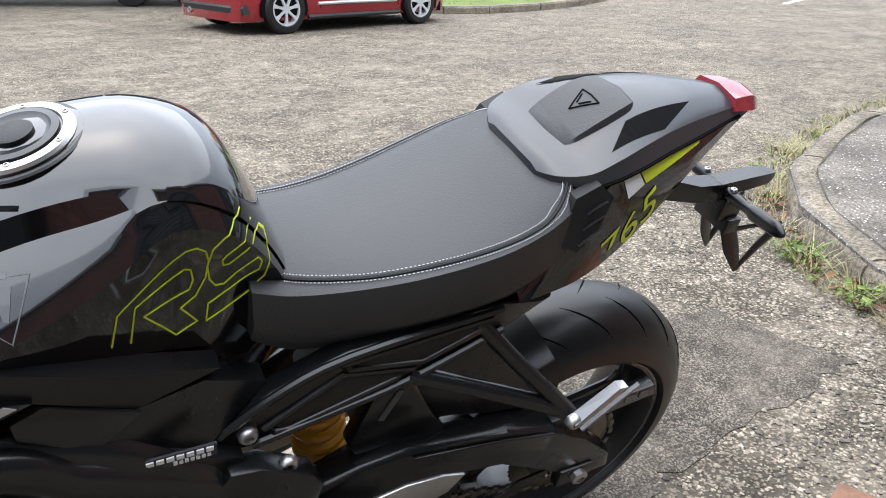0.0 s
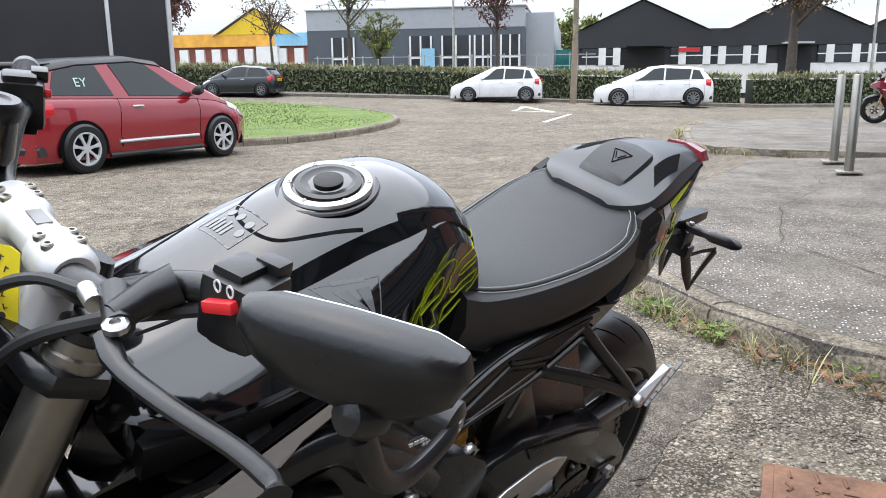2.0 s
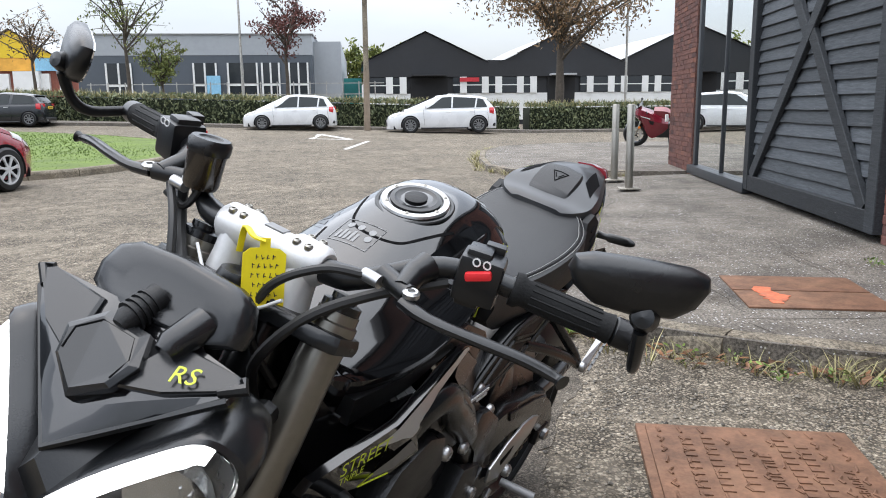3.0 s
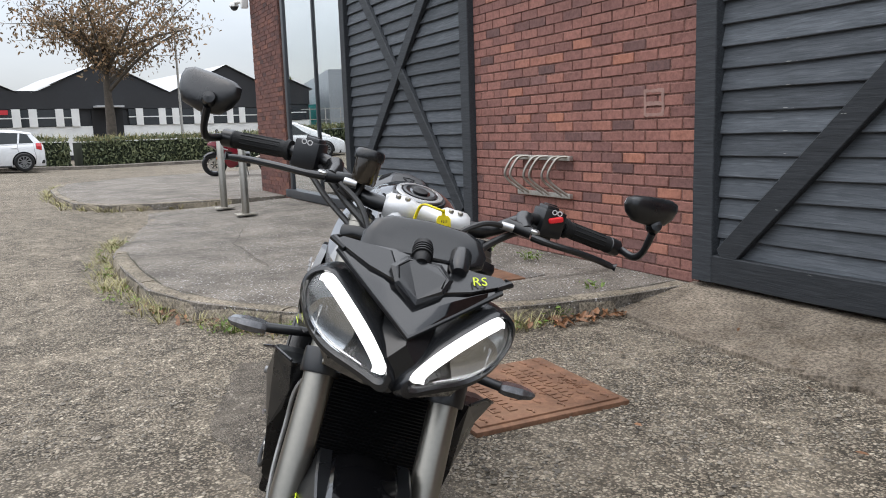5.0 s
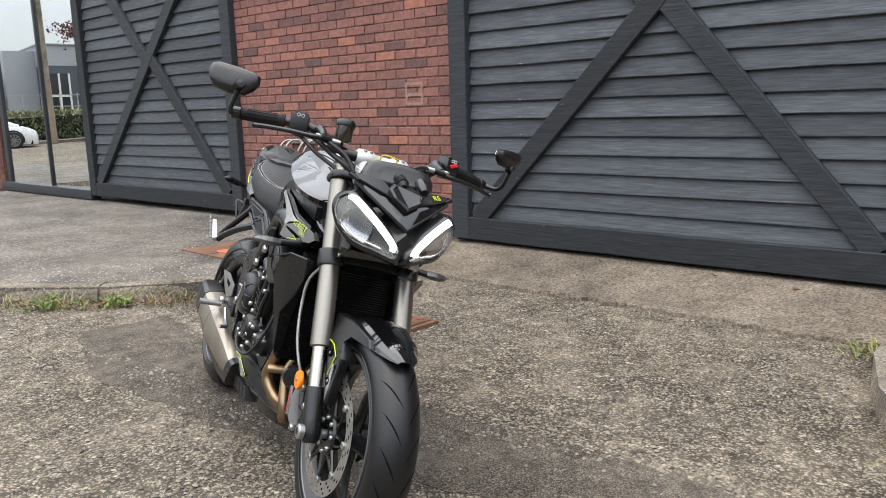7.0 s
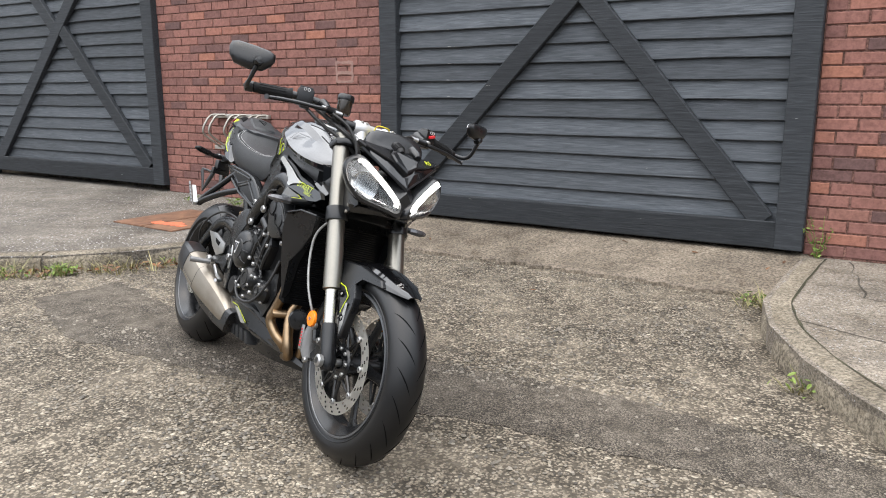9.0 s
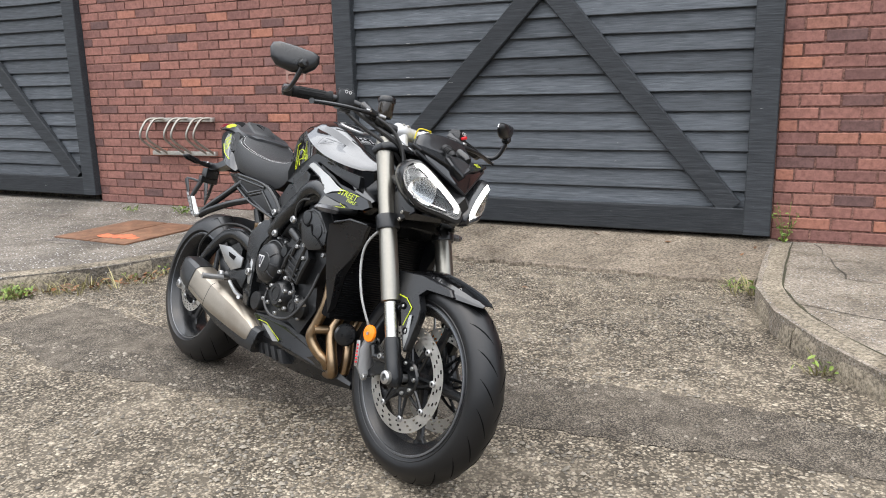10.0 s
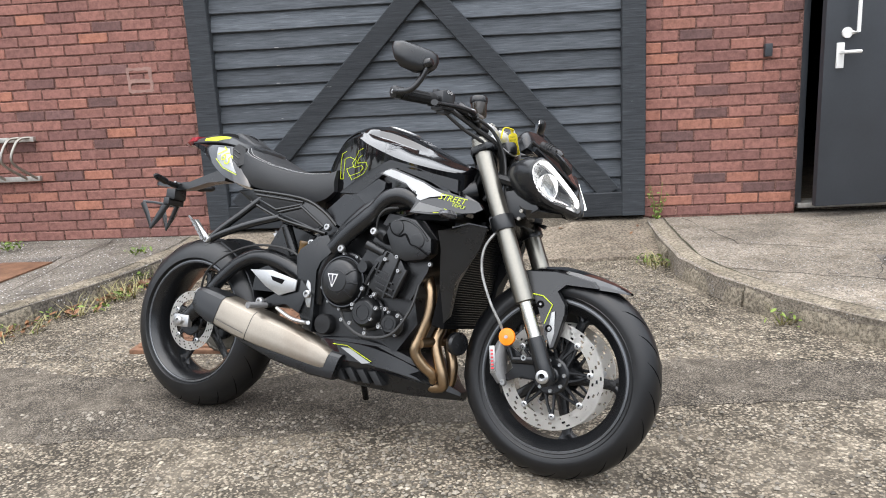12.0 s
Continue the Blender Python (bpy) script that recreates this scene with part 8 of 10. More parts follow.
def build_door():
    d = tagged(new("door_1"), "dark grey steel door standing ajar beside the brick wall", "door", kind="structure")
    d.matrix_basis = pose(3.62, -0.04, 0.19, 0, 0, 8.0)
    s = Shape()
    s.box((-0.52, 0.0, 1.03), (1.04, 0.05, 2.06), bevel=0.004)
    part("leaf", s, DARK_STEEL, d)
    s = Shape()
    s.box((-0.94, -0.034, 0.98), (0.05, 0.014, 0.16), bevel=0.005)
    s.tube([(-0.94, -0.04, 1.0), (-0.94, -0.085, 1.0), (-0.83, -0.085, 1.0)], 0.011, 8)
    part("handle", s, WHITE_PAINT, d, "white lever handle")
    s = Shape()
    s.tube([(-0.86, -0.03, 1.12), (-0.86, -0.09, 1.12), (-0.86, -0.09, 1.95), (-0.86, -0.03, 1.95)], 0.012, 8)
    s.lathe([(0.0, 0), (0.034, 0.0), (0.034, 0.012), (0.0, 0.012)], (-0.90, -0.026, 1.12), (0, -1, 0), 16)
    part("pull_bar", s, WHITE_PAINT, d, "white pull bar")
    f = tagged(new("door_frame"), "dark steel door frame with a pale threshold", "door frame", kind="structure")
    for c, sz in (((2.55, 0.06, 1.22), (0.05, 0.12, 2.1)), ((3.645, 0.06, 1.22), (0.05, 0.12, 2.1)), ((3.1, 0.06, 2.26), (1.1, 0.12, 0.05))):
        s = Shape()
        s.box(c, sz, bevel=0.004)
        part("jamb", s, DARK_STEEL, f)
    s = Shape()
    s.box((3.1, 0.08, 0.165), (1.1, 0.2, 0.035), bevel=0.004)
    part("threshold", s, GALV, f)


build_door()


def build_wall_fittings():
    s = Shape()
    s.box((2.30, -0.032, 1.23), (0.05, 0.04, 0.085), bevel=0.006)
    tagged(part("wall_box", s, DARK_STEEL), "small grey keypad box on the brick wall", "wall box")
    r = thing("bike_rack", "galvanised wall-mounted bicycle rack with three bent hoops", "bicycle rack", pose(-3.27, -0.03, 0.0))
    for z, x0, x1 in ((0.875, -0.36, 0.36), (0.585, -0.36, 0.36)):
        s = Shape()
        s.box(((x0 + x1) / 2, -0.02, z), (x1 - x0, 0.035, 0.036), bevel=0.004)
        part("rail", s, GALV, r)
    for x in (-0.26, 0.02, 0.27):
        s = Shape()
        for o in (-0.040, 0.040):
            s.smooth_tube([(x + o + 0.02, -0.03, 0.888), (x + o - 0.025, -0.075, 0.884), (x + o - 0.045, -0.115, 0.845), (x + o - 0.065, -0.155, 0.755), (x + o - 0.050, -0.135, 0.690), (x + o + 0.03, -0.03, 0.585)], 0.0105, 8, 5)
        part("hoop", s, STEEL, r)
    c = thing("security_camera", "white dome security camera on a bracket at the pier", "camera", pose(-12.36, -0.02, 3.48))
    s = Shape()
    s.box((0.0, -0.08, 0.0), (0.1, 0.12, 0.2), bevel=0.01).tube([(-0.02, -0.1, 0.02), (-0.35, -0.16, 0.05)], 0.035, 10)
    part("bracket", s, WHITE_PAINT, c)
    s = Shape()
    s.lathe([(0, 0.06), (0.06, 0.055), (0.085, 0.02), (0.085, -0.02), (0.0, -0.02)], (-0.4, -0.17, 0.0), (0, 0, 1), 20, False)
    part("housing", s, WHITE_PAINT, c)
    s = Shape()
    s.lathe([(0.075, -0.02), (0.06, -0.06), (0.03, -0.085), (0.0, -0.09)], (-0.4, -0.17, 0.0), (0, 0, 1), 20, False)
    part("dome", s, WINDOW_DARK, c, "dark dome")
    s = Shape()
    s.box((-12.28, -0.08, 0.9), (0.07, 0.05, 0.12), bevel=0.008)
    tagged(part("outlet_box", s, WHITE_PAINT), "small white outlet box low on the pier", "outlet box")
    for x, z in ((-2.07, 1.333), (-2.07, 1.25), (-2.07, 1.178)):
        s = Shape()
        s.prism(wobble([(-0.085, -0.011), (0.085, -0.011), (0.085, 0.011), (-0.085, 0.011)], 0.02, 0.005, int(z * 99)), pose(x, -0.013, z, 90), 0.006)
        tagged(part("mortar_smear", s, surf_smear), "pale mortar smear on the brick wall", "mortar smear", group="smears on the wall")
    for x in (-2.15, -1.985):
        s = Shape()
        s.prism(wobble([(-0.012, -0.085), (0.012, -0.085), (0.012, 0.085), (-0.012, 0.085)], 0.02, 0.005, int(-x * 99)), pose(x, -0.014, 1.255, 90), 0.006)
        tagged(part("mortar_smear", s, surf_smear), "pale mortar smear on the brick wall", "mortar smear", group="smears on the wall")


surf_smear = surf("pale_mortar", (0.30, 0.185, 0.155), 0.9, 0, 0.2, 20, 90)
build_wall_fittings()


def build_bollard(x, y, z, h):
    b = thing("bollard", "brushed steel bollard on a pale concrete footing in the pavement", "bollard", pose(x, y, z), "bollards")
    s = Shape()
    s.lathe([(0, h), (0.042, h), (0.05, h - 0.012), (0.05, 0.0), (0, 0.0)], (0, 0, 0), (0, 0, 1), 24, False)
    part("post", s, STEEL, b)
    s = Shape()
    s.box((0, 0, -0.008), (0.26, 0.26, 0.016), bevel=0.003)
    part("footing", s, surf_foot, b)


surf_foot = concrete_material("pale_footing", (0.33, 0.31, 0.27))
build_bollard(-9.6, -1.29, 0.096, 1.045)
build_bollard(-8.44, -1.25, 0.096, 1.045)


def build_covers():
    c = thing("manhole_cover", "rusty square iron access cover with raised lettering set in the asphalt", "manhole cover", pose(-0.855, -1.93, 0.0, 0, 0, -3.0))
    s = Shape()
    s.box((0, 0, 0.004), (0.68, 0.70, 0.03), bevel=0.006)
    part("frame", s, RUST, c)
    s = Shape()
    s.box((0, 0, 0.012), (0.62, 0.64, 0.03), bevel=0.004)
    part("lid", s, RUST, c)
    s = Shape()
    rng = random.Random(4)
    for i in range(8):
        for j in range(9):
            if 1 < j < 7 and (i + j) % 2:
                continue
            s.tube([(-0.27 + i * 0.077 + dx, -0.28 + j * 0.07 + 0.008 * math.sin(dx * 120 + i), 0.0285) for dx in (-0.022, 0, 0.022)], 0.005, 5)
    part("tread", s, RUST, c)["kind"] = "stuff"
    raised_text("DUCTILE", 0.055, c, pose(0.0, 0.03, 0.028, 0, 0, 180), RUST, 0.003)
    raised_text("GRADE A", 0.04, c, pose(0.06, 0.25, 0.028, 0, 0, 180), RUST, 0.003)
    for y, w in ((0.16, 0.40), (0.10, 0.5), (-0.05, 0.3), (-0.13, 0.48), (-0.2, 0.46)):
        s = Shape()
        n = int(w / 0.04)
        for i in range(n):
            s.box((-w / 2 + (i + 0.5) * w / n, y, 0.028), (0.024, 0.036, 0.006))
        part("raised_writing", s, RUST, c)["kind"] = "stuff"
    o = thing("paving_cover", "rusty rectangular cover plate with an orange paint splash in the pavement", "cover plate", pose(-2.85, -1.12, 0.104, 0, 0, -3))
    for x in (-0.19, 0.19):
        s = Shape()
        s.box((x, 0, 0.003), (0.36, 0.72, 0.012), bevel=0.003)
        part("plate", s, RUST, o)
    s = Shape()
    s.prism(wobble([(-0.14, -0.27), (0.22, -0.25), (0.20, -0.19), (0.05, -0.12), (0.02, -0.17), (-0.15, -0.18)], 0.025, 0.016, 8), pose(0.08, 0.02, 0.0105), 0.003)
    part("paint_mark", s, surf("orange_spray", (0.58, 0.15, 0.065), 0.75, 0, 0.3, 20, 60, dirt=(0.24, 0.12, 0.075)), o, "orange spray paint mark")


build_covers()


def build_joints():
    """Dark worn joints and cracks between the patches of paving."""
    rng = random.Random(31)
    dark = concrete_material("joint_dirt", (0.085, 0.076, 0.062))
    for line, z in (([(-1.72, -1.35), (-2.3, -1.62), (-2.42, -0.02)], 0.1035), ([(-2.42, -1.55), (-3.25, -1.60), (-3.32, -0.75), (-4.6, -0.8)], 0.1035), ([(-3.3, -1.6), (-4.1, -2.1), (-5.6, -2.05), (-7.0, -1.6)], 0.1035), ([(-4.6, -0.8), (-4.75, -2.05)], 0.1035), ([(-5.7, -0.1), (-5.8, -2.05)], 0.1035), ([(-7.2, -0.1), (-7.1, -1.6), (-8.9, -1.75)], 0.1035),
                    ([(1.75, -0.05), (1.9, -0.9), (2.6, -1.2), (4.2, -1.25), (6.0, -1.1)], 0.1135), ([(1.62, -1.45), (2.3, -1.75), (2.6, -1.2)], 0.1135), ([(2.3, -1.75), (2.75, -2.45), (4.5, -2.6)], 0.1135), ([(3.3, -1.24), (3.5, -2.5)], 0.1135)):
        pts = [Vector((x0 + (x1 - x0) * i / 9, y0 + (y1 - y0) * i / 9, 0)) for (x0, y0), (x1, y1) in zip(line, line[1:]) for i in range(9)] + [Vector((*line[-1], 0))]
        s = Shape()
        rows = []
        for i, p in enumerate(pts):
            d = (pts[min(i + 1, len(pts) - 1)] - pts[max(i - 1, 0)]).normalized()
            n = Vector((-d.y, d.x, 0))
            j = n * rng.uniform(-0.018, 0.018)
            w = rng.uniform(0.0015, 0.0065)
            rows.append((p + j - n * w + Vector((0, 0, z)), p + j + n * w + Vector((0, 0, z))))
        for (a, b), (c, d) in zip(rows, rows[1:]):
            s.faces([a, b, d, c], [(0, 1, 2, 3)])
        tagged(part("paving_joint", s, dark, smooth=0), "dark dirt-filled joint between patches of paving", "paving joint", group="paving joints", kind="structure")
    patch = concrete_material("dark_paving_patch", (0.14, 0.127, 0.114), 0.5, 70)
    for i, o in enumerate(([(-2.46, -1.5), (-3.2, -1.56), (-3.28, -0.72), (-2.5, -0.6)], [(2.5, -1.28), (3.28, -1.28), (3.45, -2.3), (2.72, -2.3), (2.38, -1.7)])):
        slab("paving_patch", wobble(o, 0.14, 0.02, 60 + i), 0.05, (0.1030, 0.1130)[i], patch, "dark repaired patch in the worn paving", "paving patch")


build_joints()


def blade_cluster(s, rng, c, n, h, spread, width=0.004, lean=0.5):
    for _ in range(n):
        a = rng.uniform(0, 2 * math.pi)
        hh = h * rng.uniform(0.5, 1.1)
        o = Vector((math.cos(a), math.sin(a), 0))
        p = Vector(c) + o * spread * rng.random() ** 0.5
        w = Vector((-o.y, o.x, 0)) * width * rng.uniform(0.6, 1.3)
        q = p + o * hh * lean * rng.uniform(0.2, 0.8) + Vector((0, 0, hh * 0.62))
        e = q + o * hh * lean * rng.uniform(0.3, 0.9) + Vector((0, 0, hh * 0.3))
        s.faces([p - w, p + w, q + w * 0.8, q - w * 0.8, e], [(0, 1, 2, 3), (3, 2, 4)])


def leaf_flat(s, rng, c, size, tilt=0.5):
    a = rng.uniform(0, 2 * math.pi)
    m = Matrix.Translation(c) @ Euler((rng.uniform(-tilt, tilt), rng.uniform(-tilt, tilt), a)).to_matrix().to_4x4()
    l, w = size, size * rng.uniform(0.3, 0.5)
    s.faces([m @ Vector(v) for v in ((-l, 0, 0), (-l * 0.3, w, l * 0.12), (l * 0.5, w * 0.8, l * 0.1), (l, 0, 0), (l * 0.5, -w * 0.8, l * 0.15), (-l * 0.3, -w, l * 0.1))], [(0, 1, 2, 3), (0, 3, 4, 5)])


def kerb_side(line, off):
    """Points just outside a kerb line."""
    pts = [Vector((x, y, 0)) for x, y in line]
    out = []
    for a, b in zip(pts, pts[1:]):
        t = (b - a).normalized()
        out.append((a, b, Vector((t.y, -t.x, 0)) * off))
    return out


def build_weeds():
    rng = random.Random(12)
    green, dry = Shape(), Shape()
    for a, b, o in kerb_side(WEST_KERB[2:12], -0.06):
        n = int((b - a).length / 0.022)
        for i in range(n):
            c = a + (b - a) * rng.random() + o * rng.uniform(-0.1, 3.6)
            if rng.random() < 0.55:
                blade_cluster(dry, rng, c, rng.randint(5, 14), rng.uniform(0.04, 0.13), 0.05, 0.0025, 1.1)
            if rng.random() < 0.16:
                for _ in range(rng.randint(4, 12)):
                    leaf_flat(green, rng, c + Vector((rng.gauss(0, 0.03), rng.gauss(0, 0.03), rng.uniform(0.01, 0.06))), rng.uniform(0.008, 0.022), 0.9)
    for x, y, n in ((1.395, -0.86, 5), (1.40, -0.96, 4), (1.79, -2.06, 3), (1.83, -2.10, 2)):
        for _ in range(n):
            c = Vector((x + rng.gauss(0, 0.035), y + rng.gauss(0, 0.035), 0.004))
            blade_cluster(dry, rng, c, rng.randint(6, 12), rng.uniform(0.03, 0.10), 0.05, 0.0028, 1.1)
            for _ in range(5):
                leaf_flat(green, rng, c + Vector((rng.gauss(0, 0.03), rng.gauss(0, 0.03), rng.uniform(0.01, 0.05))), rng.uniform(0.008, 0.020), 0.9)
    for a, b, o in kerb_side(FAR_KERB[:7], -0.06):
        for i in range(int((b - a).length / 0.12)):
            blade_cluster(dry, rng, a + (b - a) * rng.random() + o * rng.uniform(-1, 3), 10, rng.uniform(0.05, 0.16), 0.09, 0.006, 1.1)
    tagged(part("kerb_grass", dry.mesh("kerb_grass", DRY_GRASS, 0, False), DRY_GRASS), "dry straw-coloured grass growing along the kerb", "dry grass", kind="stuff")
    tagged(part("kerb_weeds", green.mesh("kerb_weeds", WEED, 0, False), WEED), "green weeds growing out of the kerb joint", "weeds", kind="stuff")
    for x, y, z, h, n in ((1.575, -0.05, 0.12, 0.26, 46), (-1.80, -1.02, 0.02, 0.13, 60), (-2.62, -2.72, 0.0, 0.14, 70), (-2.35, -2.43, 0.0, 0.12, 60), (-3.05, -0.35, 0.11, 0.12, 40), (-1.95, -0.62, 0.11, 0.08, 26), (-3.6, -0.4, 0.11, 0.07, 20)):
        s = Shape()
        if h > 0.2:
            for _ in range(6):
                top = Vector((x + rng.uniform(-0.09, 0.09), y + rng.uniform(-0.1, 0.0), z + h * rng.uniform(0.5, 1)))
                s.tube([(x, y, z - 0.02), ((x + top.x) / 2 + 0.01, (y + top.y) / 2, (z + top.z) / 2), top], 0.0016, 4)
                for k in range(9):
                    f = rng.random()
                    leaf_flat(s, rng, Vector((x, y, z)) * (1 - f) + top * f + Vector((rng.uniform(-0.02, 0.02), rng.uniform(-0.02, 0.02), 0)), 0.013, 1.2)
        else:
            blade_cluster(s, rng, (x, y, z), n // 2, h * 0.7, 0.06, 0.0022, 1.0)
            for _ in range(n):
                leaf_flat(s, rng, Vector((x + rng.gauss(0, 0.045), y + rng.gauss(0, 0.045), z + rng.uniform(0.005, h * 0.55))), rng.uniform(0.008, 0.022), 1.0)
        tagged(part("weed", s.mesh("weed", WEED, 0, False), WEED), "small green weed sprouting at the foot of the wall or kerb", "weed", group="single weeds")
    lv = Shape()
    for _ in range(240):
        k = rng.randint(1, 6)
        (x0, y0), (x1, y1) = WEST_KERB[k], WEST_KERB[k + 1]
        f = rng.random()
        leaf_flat(lv, rng, (x0 + (x1 - x0) * f + rng.uniform(0.0, 0.16), y0 + (y1 - y0) * f - rng.uniform(0.0, 0.14), 0.012 + rng.uniform(0, 0.02)), rng.uniform(0.012, 0.034), 0.6)
    for _ in range(46):
        leaf_flat(lv, rng, (rng.uniform(-1.72, -1.55), rng.uniform(-1.15, -0.7), 0.03), rng.uniform(0.018, 0.045), 0.7)
    for x, y in ((-0.28, -1.75), (0.3, -1.3), (-0.9, -0.5), (0.9, -0.2), (-0.35, -0.12), (0.42, -0.14), (1.42, -0.2), (1.35, -0.35), (-1.0, -1.2), (2.2, -1.9), (-0.2, -0.9)):
        leaf_flat(lv, rng, (x, y, 0.02 + max(0, (y + 0.7) * 0.16)), rng.uniform(0.02, 0.038), 0.5)
    tagged(part("fallen_leaves", lv.mesh("fallen_leaves", FALLEN, 0, False), FALLEN), "brown fallen leaves gathered along the kerb", "leaves", kind="stuff")
    st = Shape()
    for i in range(52000):
        x, y = rng.gauss(0.4, 2.4), rng.gauss(-2.7, 1.4)
        if noise.noise(Vector((x * 1.7, y * 1.7, 3.0))) + 0.35 * noise.noise(Vector((x * 6, y * 6, 9.0))) < rng.uniform(-0.35, 0.30):
            continue
        if y > -0.75 or (x < -1.6 and y > -2.9 and x < -1.7 - (y + 3) * -0.1 and y > -2.2) or (x > 1.45 and y > -2.5):
            continue
        if abs(y + 2.75 + 0.06 * math.sin(x * 1.7)) < 0.20 and rng.random() < 0.88:
            continue
        r = rng.uniform(0.0030, 0.0085) * (1.5 if rng.random() < 0.06 else 1)
        c = Vector((x, y, r * 0.4))
        v = [c + Vector((math.cos(q) * r * rng.uniform(0.7, 1.3), math.sin(q) * r * rng.uniform(0.7, 1.3), 0)) for q in (0, 1.25, 2.5, 3.8, 5.0)]
        v.append(c + Vector((rng.uniform(-r, r) * 0.3, rng.uniform(-r, r) * 0.3, r * rng.uniform(0.5, 0.9))))
        st.faces(v, [(0, 1, 5), (1, 2, 5), (2, 3, 5), (3, 4, 5), (4, 0, 5)])
    tagged(part("loose_gravel", st.mesh("loose_gravel", STONES, 0, False), STONES), "loose stone chippings scattered over the asphalt", "gravel", kind="stuff")


build_weeds()

# ---- the far side: road, hedge, buildings, trees ----
ROAD = Matrix.Translation((-28.5, -5.1, 0)) @ Matrix.Rotation(math.atan2(0.98, -0.2), 4, "Z")


def road_z(s, k):
    p = ROAD @ Vector((s, k, 0))
    return rise(p.x, p.y)


def build_roadside():
    s = Shape()
    pts = [(-60 + 4 * i) for i in range(28)]
    a = [ROAD @ Vector((q, 2.15, road_z(q, 2.15))) for q in pts]
    b = [ROAD @ Vector((q, 3.4, road_z(q, 3.4))) for q in pts]
    up, dn = Vector((0, 0, 0.11)), Vector((0, 0, -0.05))
    for p, q, r, t in zip(a, a[1:], b, b[1:]):
        s.faces([p + dn, q + dn, q + up, p + up, t + up, r + up], [(0, 1, 2, 3), (3, 2, 4, 5)])
    tagged(part("pavement_road", s, PAVING, smooth=0), "grey footway with a kerb along the far road", "pavement", kind="structure")
    g = Shape()
    island = [(-10.3, -11.5), (-10.55, -10.75), (-11.3, -10.3), (-12.6, -10.02), (-14.0, -9.95), (-15.5, -10.15), (-17.0, -10.6), (-18.6, -11.5), (-20.0, -13.0), (-21.4, -15.2), (-22.4, -18.5), (-22.6, -24.0), (-22.0, -40.0), (-12.0, -40.0), (-10.3, -20.0)]
    line = [Vector((x, y, rise(x, y))) for x, y in island]
    g.faces([p + Vector((0, 0, 0.13)) for p in line], [tuple(range(len(line)))])
    ob = tagged(part("grass_island", g, TURF, smooth=0), "mown green grass island beside the road", "grass", kind="structure")
    rng = random.Random(2)
    for p, q in [(line[-1], line[0])] + list(zip(line[:9], line[1:10])):
        n = max(1, round((q - p).length / 0.9))
        for i in range(n):
            a, b = p + (q - p) * (i / n), p + (q - p) * ((i + 0.985) / n)
            t = (b - a).normalized()
            o = Vector((t.y, -t.x, 0))
            s = Shape()
            prof = ((-0.02, -0.05), (-0.02, 0.10), (0.0, 0.135), (0.12, 0.14), (0.12, -0.05))
            s.loft([[c + o * -u + Vector((0, 0, h + rng.uniform(-0.004, 0.004))) for u, h in prof] for c in (a, b)])
            part("kerb_stone", s, KERB, ob, smooth=0)
    bl = Shape()
    for _ in range(16000):
        x, y = rng.uniform(-22.3, -10.4), rng.uniform(-26, -10.0)
        lim = np.interp(x, [-22.4, -21.4, -20, -18.6, -17, -14, -11.3, -10.4], [-18.5, -15.2, -13, -11.5, -10.7, -10.1, -10.5, -11.4])
        if y > lim - 0.12:
            continue
        c = Vector((x, y, rise(x, y) + 0.12))
        for _ in range(2):
            o = Vector((rng.uniform(-0.03, 0.03), rng.uniform(-0.03, 0.03), rng.uniform(0.02, 0.045)))
            w = Vector((rng.uniform(-0.015, 0.015), rng.uniform(-0.015, 0.015), 0))
            bl.faces([c - w, c + w, c + o], [(0, 1, 2)])
    tagged(part("grass_blades", bl.mesh("grass_blades", GRASS, 0, False), GRASS), "short green grass on the island", "grass", kind="stuff")
    for i, outline in enumerate(([(-25.6, -9.65), (-23.0, -9.3), (-22.9, -7.95)], [(-22.2, -7.3), (-22.1, -7.18), (-18.3, -7.05), (-18.3, -7.18)])):
        s = Shape()
        if i == 0:
            for (x0, y0), (x1, y1) in zip(outline, outline[1:] + outline[:1]):
                d = Vector((x1 - x0, y1 - y0, 0)).normalized() * 1.0
                o = Vector((-d.y, d.x, 0)) * 0.11
                zz = [rise(x0, y0) + 0.005, rise(x1, y1) + 0.005]
                s.faces([Vector((x0, y0, zz[0])) - o, Vector((x1, y1, zz[1])) - o, Vector((x1, y1, zz[1])) + o, Vector((x0, y0, zz[0])) + o], [(0, 1, 2, 3)])
        else:
            s.faces([Vector((x, y, rise(x, y) + 0.005)) for x, y in outline], [(0, 1, 2, 3)])
        tagged(part("road_marking", s, ROAD_PAINT, smooth=0), "worn white give-way marking painted on the asphalt", "road marking", group="road markings", kind="structure")


build_roadside()


